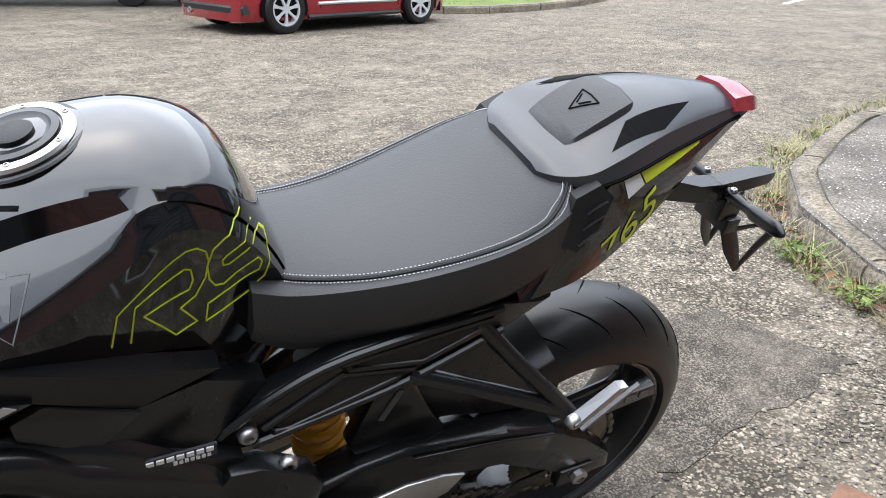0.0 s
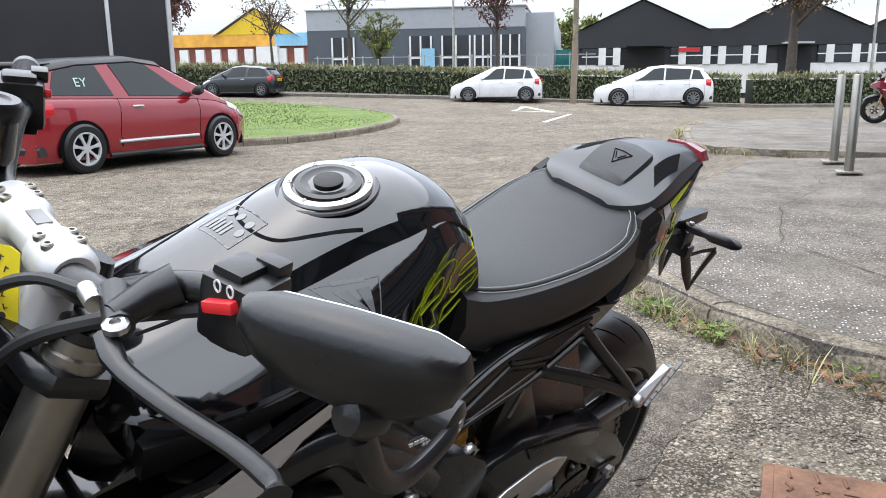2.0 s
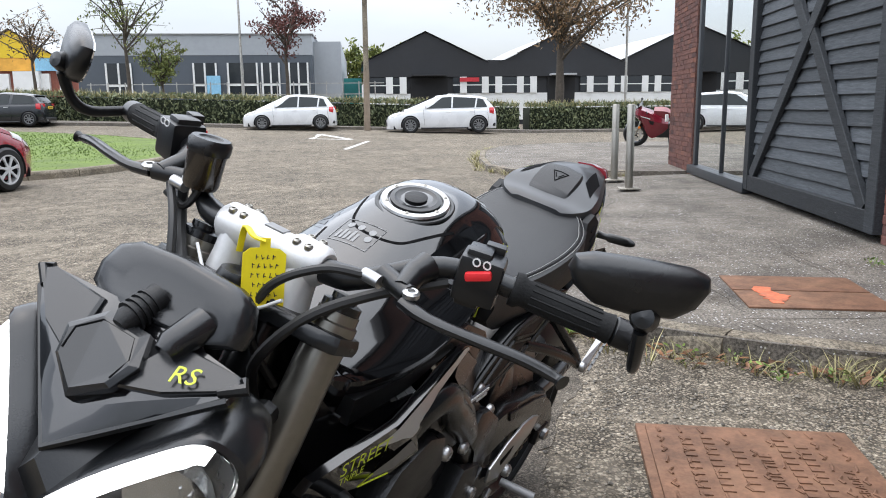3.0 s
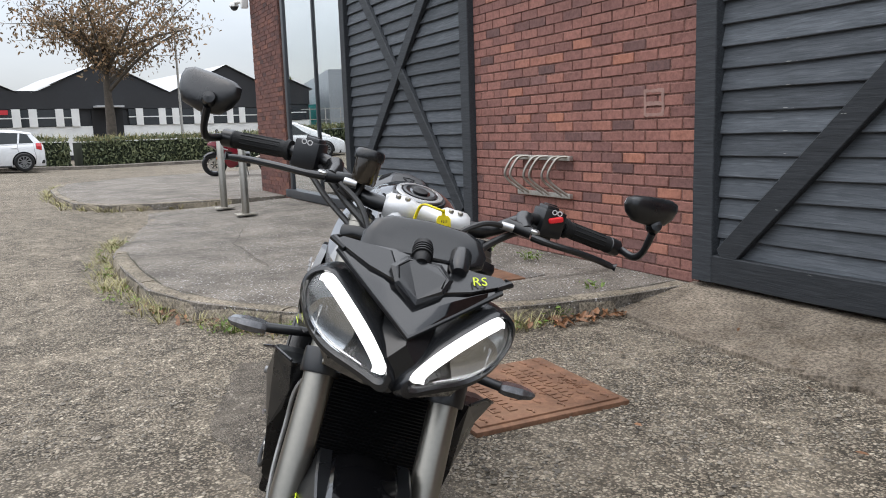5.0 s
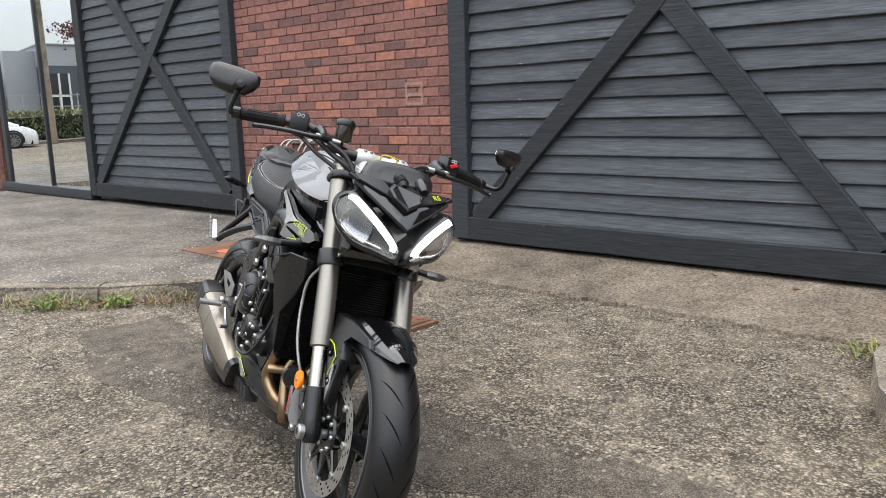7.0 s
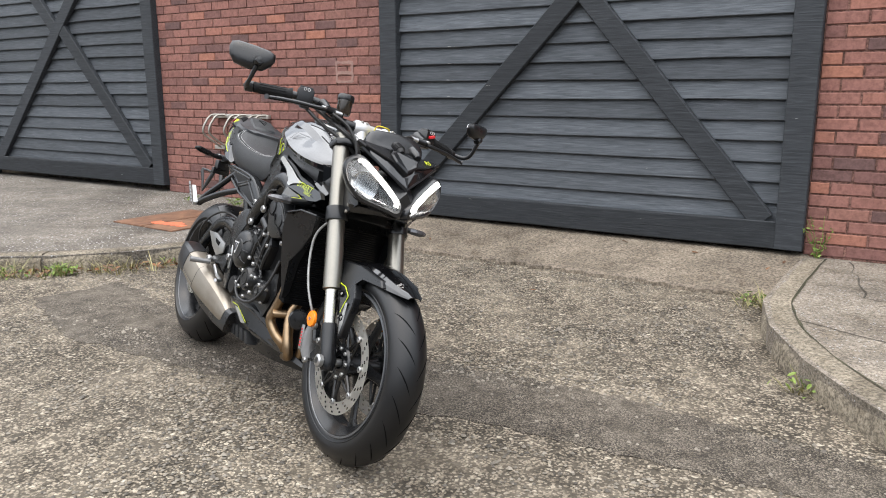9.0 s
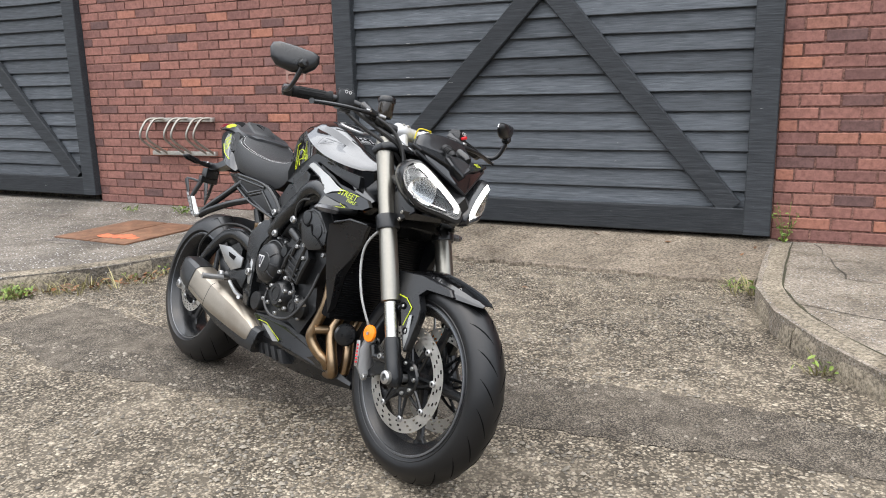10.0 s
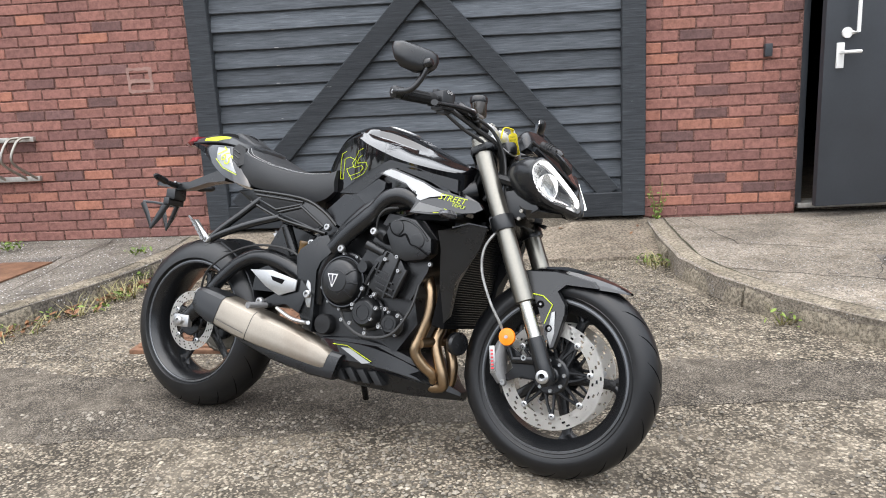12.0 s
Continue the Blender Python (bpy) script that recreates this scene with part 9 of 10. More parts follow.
def build_hedge(s0, s1):
    rng = random.Random(int(s0 * 10) + 900)
    s = Shape()
    core = Shape()
    n = int((s1 - s0) / 1.5)
    tops = [1.28 + rng.uniform(-0.05, 0.05) for _ in range(n + 1)]
    for i in range(n):
        a, b = s0 + (s1 - s0) * i / n, s0 + (s1 - s0) * (i + 1) / n
        zs = [road_z(a, 3.6), road_z(b, 3.6)]
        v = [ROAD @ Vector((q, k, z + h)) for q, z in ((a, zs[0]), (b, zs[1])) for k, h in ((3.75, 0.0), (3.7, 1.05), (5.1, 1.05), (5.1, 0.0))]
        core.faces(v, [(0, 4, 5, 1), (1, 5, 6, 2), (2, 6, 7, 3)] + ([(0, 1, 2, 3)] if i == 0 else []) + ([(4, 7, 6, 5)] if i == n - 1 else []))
    for _ in range(int((s1 - s0) * 330)):
        q = rng.uniform(s0, s1)
        face = rng.random()
        top = np.interp((q - s0) / (s1 - s0) * n, range(n + 1), tops)
        if face < 0.68:
            k, h = 3.62 + rng.gauss(0, 0.05), rng.uniform(0.05, top - 0.05)
        else:
            k, h = rng.uniform(3.6, 5.1), top - 0.1 + rng.gauss(0, 0.05)
        p = ROAD @ Vector((q, k, road_z(q, k) + h))
        leaf_flat(s, rng, p, rng.uniform(0.05, 0.10), 1.5)
    h = thing("hedge", "clipped dark green hedge with straggly dry tops along the road", "hedge", group="roadside hedges")
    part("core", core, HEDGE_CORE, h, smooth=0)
    part("foliage", s.mesh("foliage", HEDGE_LEAF, 0, False), HEDGE_LEAF, h)["kind"] = "stuff"
    t = Shape()
    for _ in range(int((s1 - s0) * 60)):
        q = rng.uniform(s0, s1)
        p = ROAD @ Vector((q, rng.uniform(3.6, 5.0), road_z(q, 4) + 1.1))
        blade_cluster(t, rng, p, 3, rng.uniform(0.15, 0.4), 0.1, 0.012, 0.5)
    part("straggle", t.mesh("straggle", DRY_GRASS, 0, False), DRY_GRASS, h)["kind"] = "stuff"


# solid dark box under the leaves; the hedge's inner shade is in its colour
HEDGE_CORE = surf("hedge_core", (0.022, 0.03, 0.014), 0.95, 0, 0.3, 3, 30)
build_hedge(-48, 3.38)
build_hedge(3.85, 30)


def rbox(name, s0, s1, k0, k1, z0, z1, material, parent, label=""):
    sh = Shape()
    sh.box(((s0 + s1) / 2, (k0 + k1) / 2, (z0 + z1) / 2), (s1 - s0, k1 - k0, z1 - z0))
    return part(name, sh, material, parent, label, smooth=0)


def build_black_hall():
    h = thing("workshop_hall", "long black-clad workshop hall with three gables and a white window band", "building", ROAD)
    s0, s1, k, d = -3.1, 34.0, 18.0, 16.0
    rbox("wall", s0, s1, k + 0.05, k + d, 0, 3.9, BLACK_CLAD, h)
    rbox("fascia", s0 - 0.05, s1, k - 0.12, k + 0.1, 2.95, 3.95, BLACK_CLAD, h)
    rbox("plinth", s0, s1, k - 0.05, k + 0.1, 0.3, 1.95, WHITE_PAINT, h, "white plinth")
    for c in (0.5, 9.0, 16.6, 25.0):
        sh = Shape()
        w = 3.65 if c < 2 else 3.7
        sh.prism([(c - w, 3.9), (c + w, 3.9), (c, 5.6)], Matrix.Translation((0, k, 0)) @ Matrix.Rotation(radians(90), 4, "X"), 0.1)
        part("gable", sh, BLACK_CLAD, h, smooth=0)
        sh = Shape()
        for a in (-1, 1):
            sh.faces([(c + a * (w + 0.25), k - 0.2, 3.86), (c, k - 0.2, 5.68), (c, k + d, 5.68), (c + a * (w + 0.25), k + d, 3.86)], [(0, 1, 2, 3)])
        part("roof", sh, ROOF_SHEET, h, smooth=0)
    x, i = s0 + 0.2, 0
    doors = ((-0.45, 1.85), (8.15, 9.9))
    while x < s1 - 1:
        w = (0.95, 0.42)[i % 2]
        i += 1
        if any(x + w > a and x < b for a, b in doors):
            x = max(b for a, b in doors if x < b and x + w > a) + 0.35
            continue
        win = rbox("window", x, x + w, k - 0.10, k + 0.04, 1.98, 2.92, WINDOW_DARK, h)
        rbox("window_frame", x - 0.02, x + w + 0.02, k - 0.13, k - 0.07, 2.42, 2.48, WHITE_PAINT, win)
        px = x + w
        rbox("pillar", px, px + 0.42, k - 0.14, k + 0.04, 1.95, 2.95, WHITE_PAINT, h, "white pillar")
        x = px + 0.42
    for a, b in doors:
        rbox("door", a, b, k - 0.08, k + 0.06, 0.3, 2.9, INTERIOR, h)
        rbox("canopy", a + 0.1, b - 0.1, k - 0.9, k, 3.0, 3.1, ROOF_SHEET if a > 5 else BLACK_CLAD, h)
    rbox("sign", 2.6, 3.8, k - 0.2, k - 0.15, 2.65, 2.9, RED_SIGN, h, "red sign board")


build_black_hall()


def build_grey_hall():
    h = thing("grey_warehouse", "flat-roofed warehouse with pale upper cladding and a slate-grey glazed front", "building", ROAD)
    s0, s1, k, d = -20.0, -6.35, 18.0, 24.0
    rbox("wall", s0, s1, k, k + d, 4.3, 5.5, GREY_CLAD, h)
    rbox("lower_wall", s0, s1, k + 0.02, k + d, 0.5, 4.3, SLATE_CLAD, h)
    rbox("end_wall", s1, s1 + 1.7, k + 1.5, k + d, 0.5, 5.2, GREY_CLAD, h)
    rbox("roof", s0 - 0.1, s1 + 0.1, k - 0.1, k + d, 5.5, 5.56, ROOF_SHEET, h)
    for a, b in ((-18.4, -16.9), (-13.4, -12.0), (-11.4, -9.6), (-9.4, -8.3), (-7.8, -6.6)):
        w = rbox("window", a, b, k - 0.06, k + 0.05, 1.2, 3.85, WINDOW_DARK, h)
        for x in (a + 0.05, (a + b) / 2, b - 0.05):
            rbox("window_frame", x - 0.05, x + 0.05, k - 0.12, k - 0.05, 1.2, 3.85, WHITE_PAINT, w)
        rbox("window_frame", a, b, k - 0.12, k - 0.05, 2.5, 2.6, WHITE_PAINT, w)
    rbox("banner", -12.6, -11.8, k - 0.25, k - 0.2, 1.9, 3.1, BLUE_SIGN, h, "pale blue banner")
    f = thing("metal_fence", "pale metal railing behind the hedge", "fence", ROAD)
    for i in range(18):
        sh = Shape()
        sh.box((-18.0 + i * 0.9, 14.0, 1.5), (0.05, 0.05, 2.2))
        part("post", sh, GALV, f, smooth=0)
    for z in (1.9, 2.5):
        sh = Shape()
        sh.box((-10.2, 14.0, z), (16.0, 0.04, 0.04))
        part("rail", sh, GALV, f, smooth=0)


build_grey_hall()


def build_yellow_hall():
    h = thing("yellow_unit", "yellow and orange clad trade unit over red brick", "building", ROAD)
    s0, s1, k = -46.0, -29.3, 45.0
    rbox("wall", s0, s1, k, k + 20, 0.5, 4.75, FAR_BRICK, h)
    rbox("cladding", s0, s1 - 3.5, k - 0.3, k + 20, 4.75, 6.0, ORANGE_CLAD, h, "orange and yellow cladding")
    rbox("cladding", s1 - 3.5, s1, k - 0.3, k + 20, 4.75, 6.0, BLUE_SIGN, h, "pale blue cladding")
    sh = Shape()
    sh.prism([(-38.7, 5.9), (-30.9, 5.9), (-34.7, 8.3)], Matrix.Translation((0, k - 0.2, 0)) @ Matrix.Rotation(radians(90), 4, "X"), 0.3)
    part("gable", sh, YELLOW_CLAD, h, "yellow gable", smooth=0)
    sh = Shape()
    for a, b in ((-39.3, -34.7), (-30.3, -34.7)):
        sh.faces([(a, k - 0.6, 5.75), (b, k - 0.6, 8.5), (b, k + 20, 8.5), (a, k + 20, 5.75)], [(0, 1, 2, 3)])
    part("roof", sh, ROOF_SHEET, h, smooth=0)
    for i in range(9):
        x = s0 + 1.2 + i * 1.75
        rbox("window", x, x + 0.9, k - 0.35, k, 3.0, 4.5, WHITE_PAINT, h, "white-framed window")
    rbox("doorway", -34.6, -32.4, k - 0.8, k, 0.5, 4.7, WHITE_PAINT, h, "white doorway surround")
    t = thing("storage_container", "teal storage container behind the hedge", "container", ROAD)
    rbox("body", -5.4, -3.4, 26.0, 30.0, 0.3, 3.2, TEAL, t)


build_yellow_hall()


def build_poles():
    p = thing("utility_pole", "tall weathered roadside pole with an orange-brown lower half", "pole", ROAD)
    s = Shape()
    s.tube([(-3.32, 1.6, road_z(-3.3, 1.6)), (-3.3, 1.6, 2.6)], [0.13, 0.12], 14)
    part("base", s, POLE_WOOD, p)
    s = Shape()
    s.tube([(-3.3, 1.6, 2.55), (-3.28, 1.6, 9.0)], [0.11, 0.085], 14)
    part("shaft", s, KERB, p)
    for q in (-9.1, 9.7):
        l = thing("street_lamp", "slender grey street lamp column behind the hedge", "street lamp", ROAD, "street lamps")
        s = Shape()
        s.tube([(q, 8, 0.3), (q, 8, 8.2)], [0.07, 0.045], 10)
        part("column", s, GALV, l)
        s = Shape()
        s.tube([(q, 8, 8.15), (q, 7.0, 8.4)], 0.03, 8)
        s.box((q, 6.7, 8.42), (0.2, 0.7, 0.1), bevel=0.02)
        part("lantern", s, GALV, l)


build_poles()


def build_tree(s_, k, height, spread, low, leaves, size, material, label, seed, trunk=0.2, bare=0.0):
    rng = random.Random(seed)
    base = ROAD @ Vector((s_, k, road_z(s_, k)))
    t = thing("tree", label, "tree", Matrix.Translation(base))
    wood, crown = Shape(), Shape()
    wood.tube([(0, 0, -0.1), (0.02, 0, 0.4), (0.05, 0.03, low * 0.7), (0.1, 0.0, low * 1.15), (0.05, 0.05, height * 0.78)], [trunk * 1.35, trunk, trunk * 0.85, trunk * 0.6, 0.02], 10)
    tips = []
    for i in range(15):
        a = i * 2.4 + rng.uniform(-0.4, 0.4)
        z0 = low * rng.uniform(0.8, 1.25) + (height - low) * 0.4 * rng.random()
        r = spread * rng.uniform(0.55, 1.0)
        e = Vector((math.cos(a) * r, math.sin(a) * r, min(height, z0 + rng.uniform(0.25, 0.75) * (height - z0))))
        p0 = Vector((0.06, 0.02, z0))
        mid = p0.lerp(e, 0.5) + Vector((0, 0, rng.uniform(-0.1, 0.35)))
        line = curve_points([p0, mid, e], 4)
        wood.tube(line, [trunk * 0.38 * (1 - j / len(line)) + 0.012 for j in range(len(line))], 6)
        for j in range(7):
            q = line[rng.randint(2, len(line) - 1)]
            tip = q + Vector((rng.gauss(0, 1), rng.gauss(0, 1), rng.gauss(0.25, 0.7))) * spread * 0.26
            wood.tube([q, (q + tip) / 2 + Vector((0, 0, 0.05)), tip], [0.02, 0.013, 0.006], 4)
            tips.append((q, tip))
    for _ in range(leaves):
        q, tip = rng.choice(tips)
        p = q.lerp(tip, rng.uniform(0.3, 1.15)) + Vector((rng.gauss(0, 1), rng.gauss(0, 1), rng.gauss(0, 0.8))) * spread * 0.075
        leaf_flat(crown, rng, p, size * rng.uniform(0.6, 1.2), 1.4)
    part("trunk", wood, BARK, t)
    part("crown", crown.mesh("crown", material, 0, False), material, t)["kind"] = "stuff"


build_tree(6.3, 8.0, 8.9, 4.3, 3.1, 7500, 0.10, TREE_LEAF, "roadside tree with a broad crown of thinning autumn leaves", 3, 0.26)
build_tree(-14.3, 8.0, 6.9, 1.9, 3.2, 1100, 0.08, GREEN_LEAF, "young sparse tree with few pale green leaves", 5, 0.1)
build_tree(-7.0, 8.0, 6.6, 1.7, 3.0, 2200, 0.085, RED_LEAF, "young tree with thinning dark red leaves", 8, 0.1)
build_tree(-13.0, 9.0, 3.9, 1.1, 1.6, 2200, 0.08, GREEN_LEAF, "bushy yellow-green shrub tree", 9, 0.08)
build_tree(-32.0, 22.0, 8.2, 3.0, 3.4, 4200, 0.15, RED_LEAF, "dark purple-leaved tree by the yellow unit", 13, 0.2)
build_tree(-24.0, 22.0, 6.4, 2.0, 2.6, 700, 0.1, TREE_LEAF, "nearly bare small tree by the trade unit", 15, 0.12)
build_tree(22.0, 12.0, 9.0, 3.4, 3.0, 5200, 0.13, TREE_LEAF, "roadside tree with brown leaves beyond the pier", 17, 0.25)
build_tree(-2.0, 60.0, 8.0, 4.0, 2.5, 4200, 0.3, GREEN_LEAF, "distant rounded green tree between the halls", 19, 0.3)


# ---- parked cars, trailer and the motorcycle on the far pavement ----
RED_CAR = surf("cherry_red_paint", (0.24, 0.004, 0.012), 0.24, 0.1, 0.06, 2, 30, coat=1.0)
WHITE_CAR = surf("white_car_paint", (0.66, 0.665, 0.67), 0.28, 0, 0.04, 2, 30, coat=1.0)
GREY_CAR = surf("dark_grey_car_paint", (0.010, 0.012, 0.016), 0.25, 0.1, 0.06, 2, 30, coat=0.6)
CAR_ROOF = surf("black_roof_paint", (0.006, 0.006, 0.007), 0.34, 0, 0.06, 2, 30, spec=0.12)
CAR_GLASS = surf("tinted_car_glass", (0.020, 0.024, 0.024), 0.05, 0, 0.1, 2, 30, spec=0.45)
TRIM = surf("black_car_trim", (0.022, 0.022, 0.023), 0.55, 0, 0.12, 6, 60)
SILVER_RIM = surf("silver_alloy_rim", (0.55, 0.555, 0.56), 0.35, 0.3, 0.06, 6, 80)
GREY_RIM = surf("grey_alloy_rim", (0.20, 0.203, 0.207), 0.35, 0.3, 0.06, 6, 80)
LAMP_RED = surf("red_tail_lens", (0.48, 0.012, 0.02), 0.15, 0, 0.08, 20, 90, coat=0.8)
LAMP_CLEAR = surf("clear_lamp_lens", (0.62, 0.60, 0.58), 0.12, 0.2, 0.1, 20, 90, coat=0.8)
PLATE = surf("yellow_plate", (0.82, 0.55, 0.03), 0.45, 0, 0.04, 20, 90)
TRAILER_SIDE = surf("black_trailer_panel", (0.013, 0.013, 0.015), 0.42, 0, 0.15, 1.5, 40)
ALU = surf("aluminium_trim", (0.55, 0.555, 0.56), 0.42, 0.5, 0.08, 4, 60)
FAIRING = surf("crimson_fairing_paint", (0.155, 0.006, 0.016), 0.22, 0.1, 0.06, 2, 30, coat=0.8)


class CarBody:
    """Heights and widths of a hatchback along its length; x ahead from the rear axle."""

    def __init__(self, wb, rear, front, width, height, clearance=0.17):
        self.wb, self.x0, self.x1, self.hw, self.h, self.lo = wb, -rear, wb + front, width / 2, height, clearance
        a, b = self.x0, self.x1
        self.px = [a, a + 0.05, a + 0.22, a + 0.55, wb * 0.5, wb, b - 0.38, b - 0.12, b]
        self.pw = [0.76, 0.88, 0.945, 0.985, 1.0, 0.985, 0.93, 0.78, 0.55]
        self.bx = [a, a + 0.07, a + 0.16, wb * 0.4, wb * 0.80, wb * 0.98, b - 0.28, b - 0.08, b]
        self.bz = [0.70, 0.92, 0.975, 0.945, 0.925, 0.885, 0.74, 0.64, 0.50]
        self.gx = [a + 0.12, a + 0.40, a + 0.78, wb * 0.42, wb * 0.60, wb * 1.08]
        self.gz = [0.985, height - 0.13, height - 0.060, height, height - 0.050, 0.895]

    def half(self, x):
        return self.hw * float(np.interp(x, self.px, self.pw))

    def belt(self, x):
        return float(np.interp(x, self.bx, self.bz))

    def roof(self, x):
        return max(self.belt(x), float(np.interp(x, self.gx, self.gz)))

    def side(self, x, z):
        """Half width of the body at a height."""
        w, b = self.half(x), self.belt(x)
        if z <= b:
            return w * float(np.interp(z, [self.lo, 0.30, 0.55, max(0.56, b - 0.16), b], [0.93, 0.985, 1.0, 0.985, 0.935]))
        return w * 0.935 - (z - b) * 0.36

    def section(self, x):
        b = self.belt(x)
        zs = [self.lo, 0.26, 0.42, 0.60, b - 0.14, b - 0.04, b] if b > 0.8 else [self.lo, 0.24, 0.34, 0.42, (0.42 + b) / 2, b - 0.03, b]
        return [(self.side(x, z) - (0.03 if i == len(zs) - 1 else 0), z) for i, z in enumerate(zs)] + [(self.half(x) * 0.5, b + 0.030), (0.0, b + 0.038)]


def car_wheel(parent, cx, y, r, sg, rim_mat, spokes):
    w = part("wheel", Shape().lathe([(0.0, -0.02), (0.06, -0.02), (0.055, 0.0), (0.0, 0.004)], (cx, y - sg * 0.012, r), (0, sg, 0), 20, False), rim_mat, parent)
    rr = r * 0.66
    part("tyre", Shape().lathe([(rr, -0.19), (r - 0.03, -0.195), (r, -0.17), (r, -0.03), (r - 0.03, -0.002), (rr + 0.015, 0.0), (rr, -0.012)], (cx, y, r), (0, sg, 0), 44), RUBBER, w)
    rim = Shape().lathe([(rr + 0.004, -0.004), (rr - 0.014, -0.004), (rr - 0.020, -0.03), (rr - 0.03, -0.15), (rr + 0.004, -0.15)], (cx, y, r), (0, sg, 0), 44)
    part("rim", rim, rim_mat, w)
    part("brake_drum", Shape().lathe([(0.0, -0.11), (rr - 0.025, -0.11), (rr - 0.025, -0.12), (0, -0.12)], (cx, y, r), (0, sg, 0), 28, False), CORE_BLACK, w)
    for i in range(spokes):
        a = 2 * math.pi * i / spokes + 0.2
        u, v = Vector((math.cos(a), 0, math.sin(a))), Vector((-math.sin(a), 0, math.cos(a)))
        c = Vector((cx, y - sg * 0.016, r))
        o = Vector((0, sg * 0.009, 0))
        s = Shape().loft([[c + u * d + v * (q * k) + o * e for q, e in ((-1, -1), (-0.8, 1), (0.8, 1), (1, -1))] for d, k in ((0.03, 0.022), (rr * 0.6, 0.018), (rr - 0.012, 0.034))])
        part("spoke", s, rim_mat, w)


def build_car(name, label, m, paint, roof_mat, body, r, rim_mat, spokes, windows, lamps, rear_plate=True):
    """A hatchback; windows: (x low rear, x low front, x high rear, x high front) for each side pane."""
    car = thing(name, label, "car", m)
    B = body
    xs = sorted(set(list(np.linspace(B.x0, B.x1, 34)) + B.px + B.bx))
    rings = []
    for x in xs:
        h = B.section(x)
        rings.append([(x, y, z) for y, z in h] + [(x, -y, z) for y, z in reversed(h[:-1])])
    part("body", Shape().loft(rings), paint, car, smooth=35)
    gxs = sorted(set(list(np.linspace(B.gx[0] - 0.02, B.gx[-1] + 0.02, 26)) + B.gx))

    def green(lift, x_lo, x_hi, drop):
        out = []
        for x in gxs:
            if x_lo <= x <= x_hi:
                b, t = B.belt(x) - 0.02, B.roof(x)
                mid = b + (t - b) * 0.5
                edge = max(b + 0.01, t - 0.06)
                h = [(B.side(x, b), b), (B.side(x, mid), mid), (B.side(x, edge) - 0.004, edge), (max(0.1, B.side(x, t) - 0.075), t), (B.half(x) * 0.35, t + 0.022), (0, t + 0.026)]
                if drop:
                    h = [(y + 0.006, z + lift) for y, z in h[2:-1]] + [(0.0, h[-1][1] + lift)]
                out.append([(x, y, z) for y, z in h] + [(x, -y, z) for y, z in reversed(h[:-1])])
        return out

    part("greenhouse", Shape().loft(green(0, -9, 99, False)), paint, car, smooth=35)
    top = green(0.006, B.gx[1] - 0.01, B.gx[4] + 0.05, True)
    s = Shape()
    s.loft([[p for p in ring] + [(x, y, z - 0.02) for x, y, z in reversed(ring)] for ring in top])
    part("roof", s, roof_mat, car, smooth=35)
    for nm, xa, xb, f in (("windscreen", B.gx[5] - 0.06, B.gx[4] + 0.04, 0.86), ("rear_window", B.gx[0] + 0.035, B.gx[1] - 0.05, 0.80)):
        def pane(u, v, xa=xa, xb=xb, f=f):
            x = xa + (xb - xa) * v
            t = B.roof(x)
            y = (2 * u - 1) * (B.side(x, t) - 0.085) * f / 0.86
            d = 1 if xa > xb else -1
            return Vector((x + d * 0.010, y, t + 0.024 * (1 - (2 * u - 1) ** 2) + 0.010))
        part(nm, Shape().grid(pane, 8, 6), CAR_GLASS, car)
    for sg in (-1, 1):
        for w in windows:
            def glass(u, v, w=w, sg=sg):
                x = (w[0] + (w[1] - w[0]) * u) * (1 - v) + (w[2] + (w[3] - w[2]) * u) * v
                b, t = B.belt(x) + 0.02, B.roof(x) - 0.075
                z = b + (max(t, b + 0.004) - b) * v
                return Vector((x, sg * (B.side(x, z) + 0.007), z))
            part("side_window", Shape().grid(glass, 8, 4), CAR_GLASS, car)
        # door gaps, handle, sill strip
        for x in (windows[0][1] + 0.04, windows[-1][1] + 0.05) + ((windows[0][0] - 0.02,) if len(windows) > 2 else ()):
            zs = np.linspace(0.30, B.belt(x) - 0.01, 7)
            part("door_gap", Shape().tube([(x - 0.02 * math.sin(i), sg * (B.side(x, z) + 0.0005), z) for i, z in enumerate(zs)], 0.004, 5), CORE_BLACK, car)
        for w in windows[-2:] if len(windows) > 2 else windows[-1:]:
            x = w[0] + 0.10
            part("door_handle", Shape().tube([(x - 0.09, sg * (B.side(x, 0.82) + 0.006), 0.825), (x, sg * (B.side(x, 0.82) + 0.022), 0.83), (x + 0.09, sg * (B.side(x, 0.82) + 0.006), 0.825)], 0.014, 8), lamps["handle"], car)
        xm = windows[-1][1] - 0.02
        part("side_mirror", Shape().tube([(xm, sg * (B.half(xm) * 0.93), 0.99), (xm - 0.02, sg * (B.half(xm) + 0.07), 1.02), (xm - 0.03, sg * (B.half(xm) + 0.17), 1.03)], [0.03, 0.075, 0.055], 10, flat=0.6), lamps["mirror"], car)
        part("sill", Shape().tube([(r + 0.08, sg * B.side(0.4, 0.2), 0.20), (B.wb - r - 0.08, sg * B.side(B.wb - 0.4, 0.2), 0.20)], 0.035, 8), TRIM, car)
        if lamps["strip"]:
            part("door_strip", Shape().tube([(r + 0.22, sg * (B.side(0.6, 0.36) + 0.006), 0.37), (1.0, sg * (B.side(1.0, 0.36) + 0.012), 0.375), (B.wb - r - 0.18, sg * (B.side(B.wb - 0.6, 0.36) + 0.006), 0.37)], 0.022, 8), SILVER_RIM, car, "bright door strip")
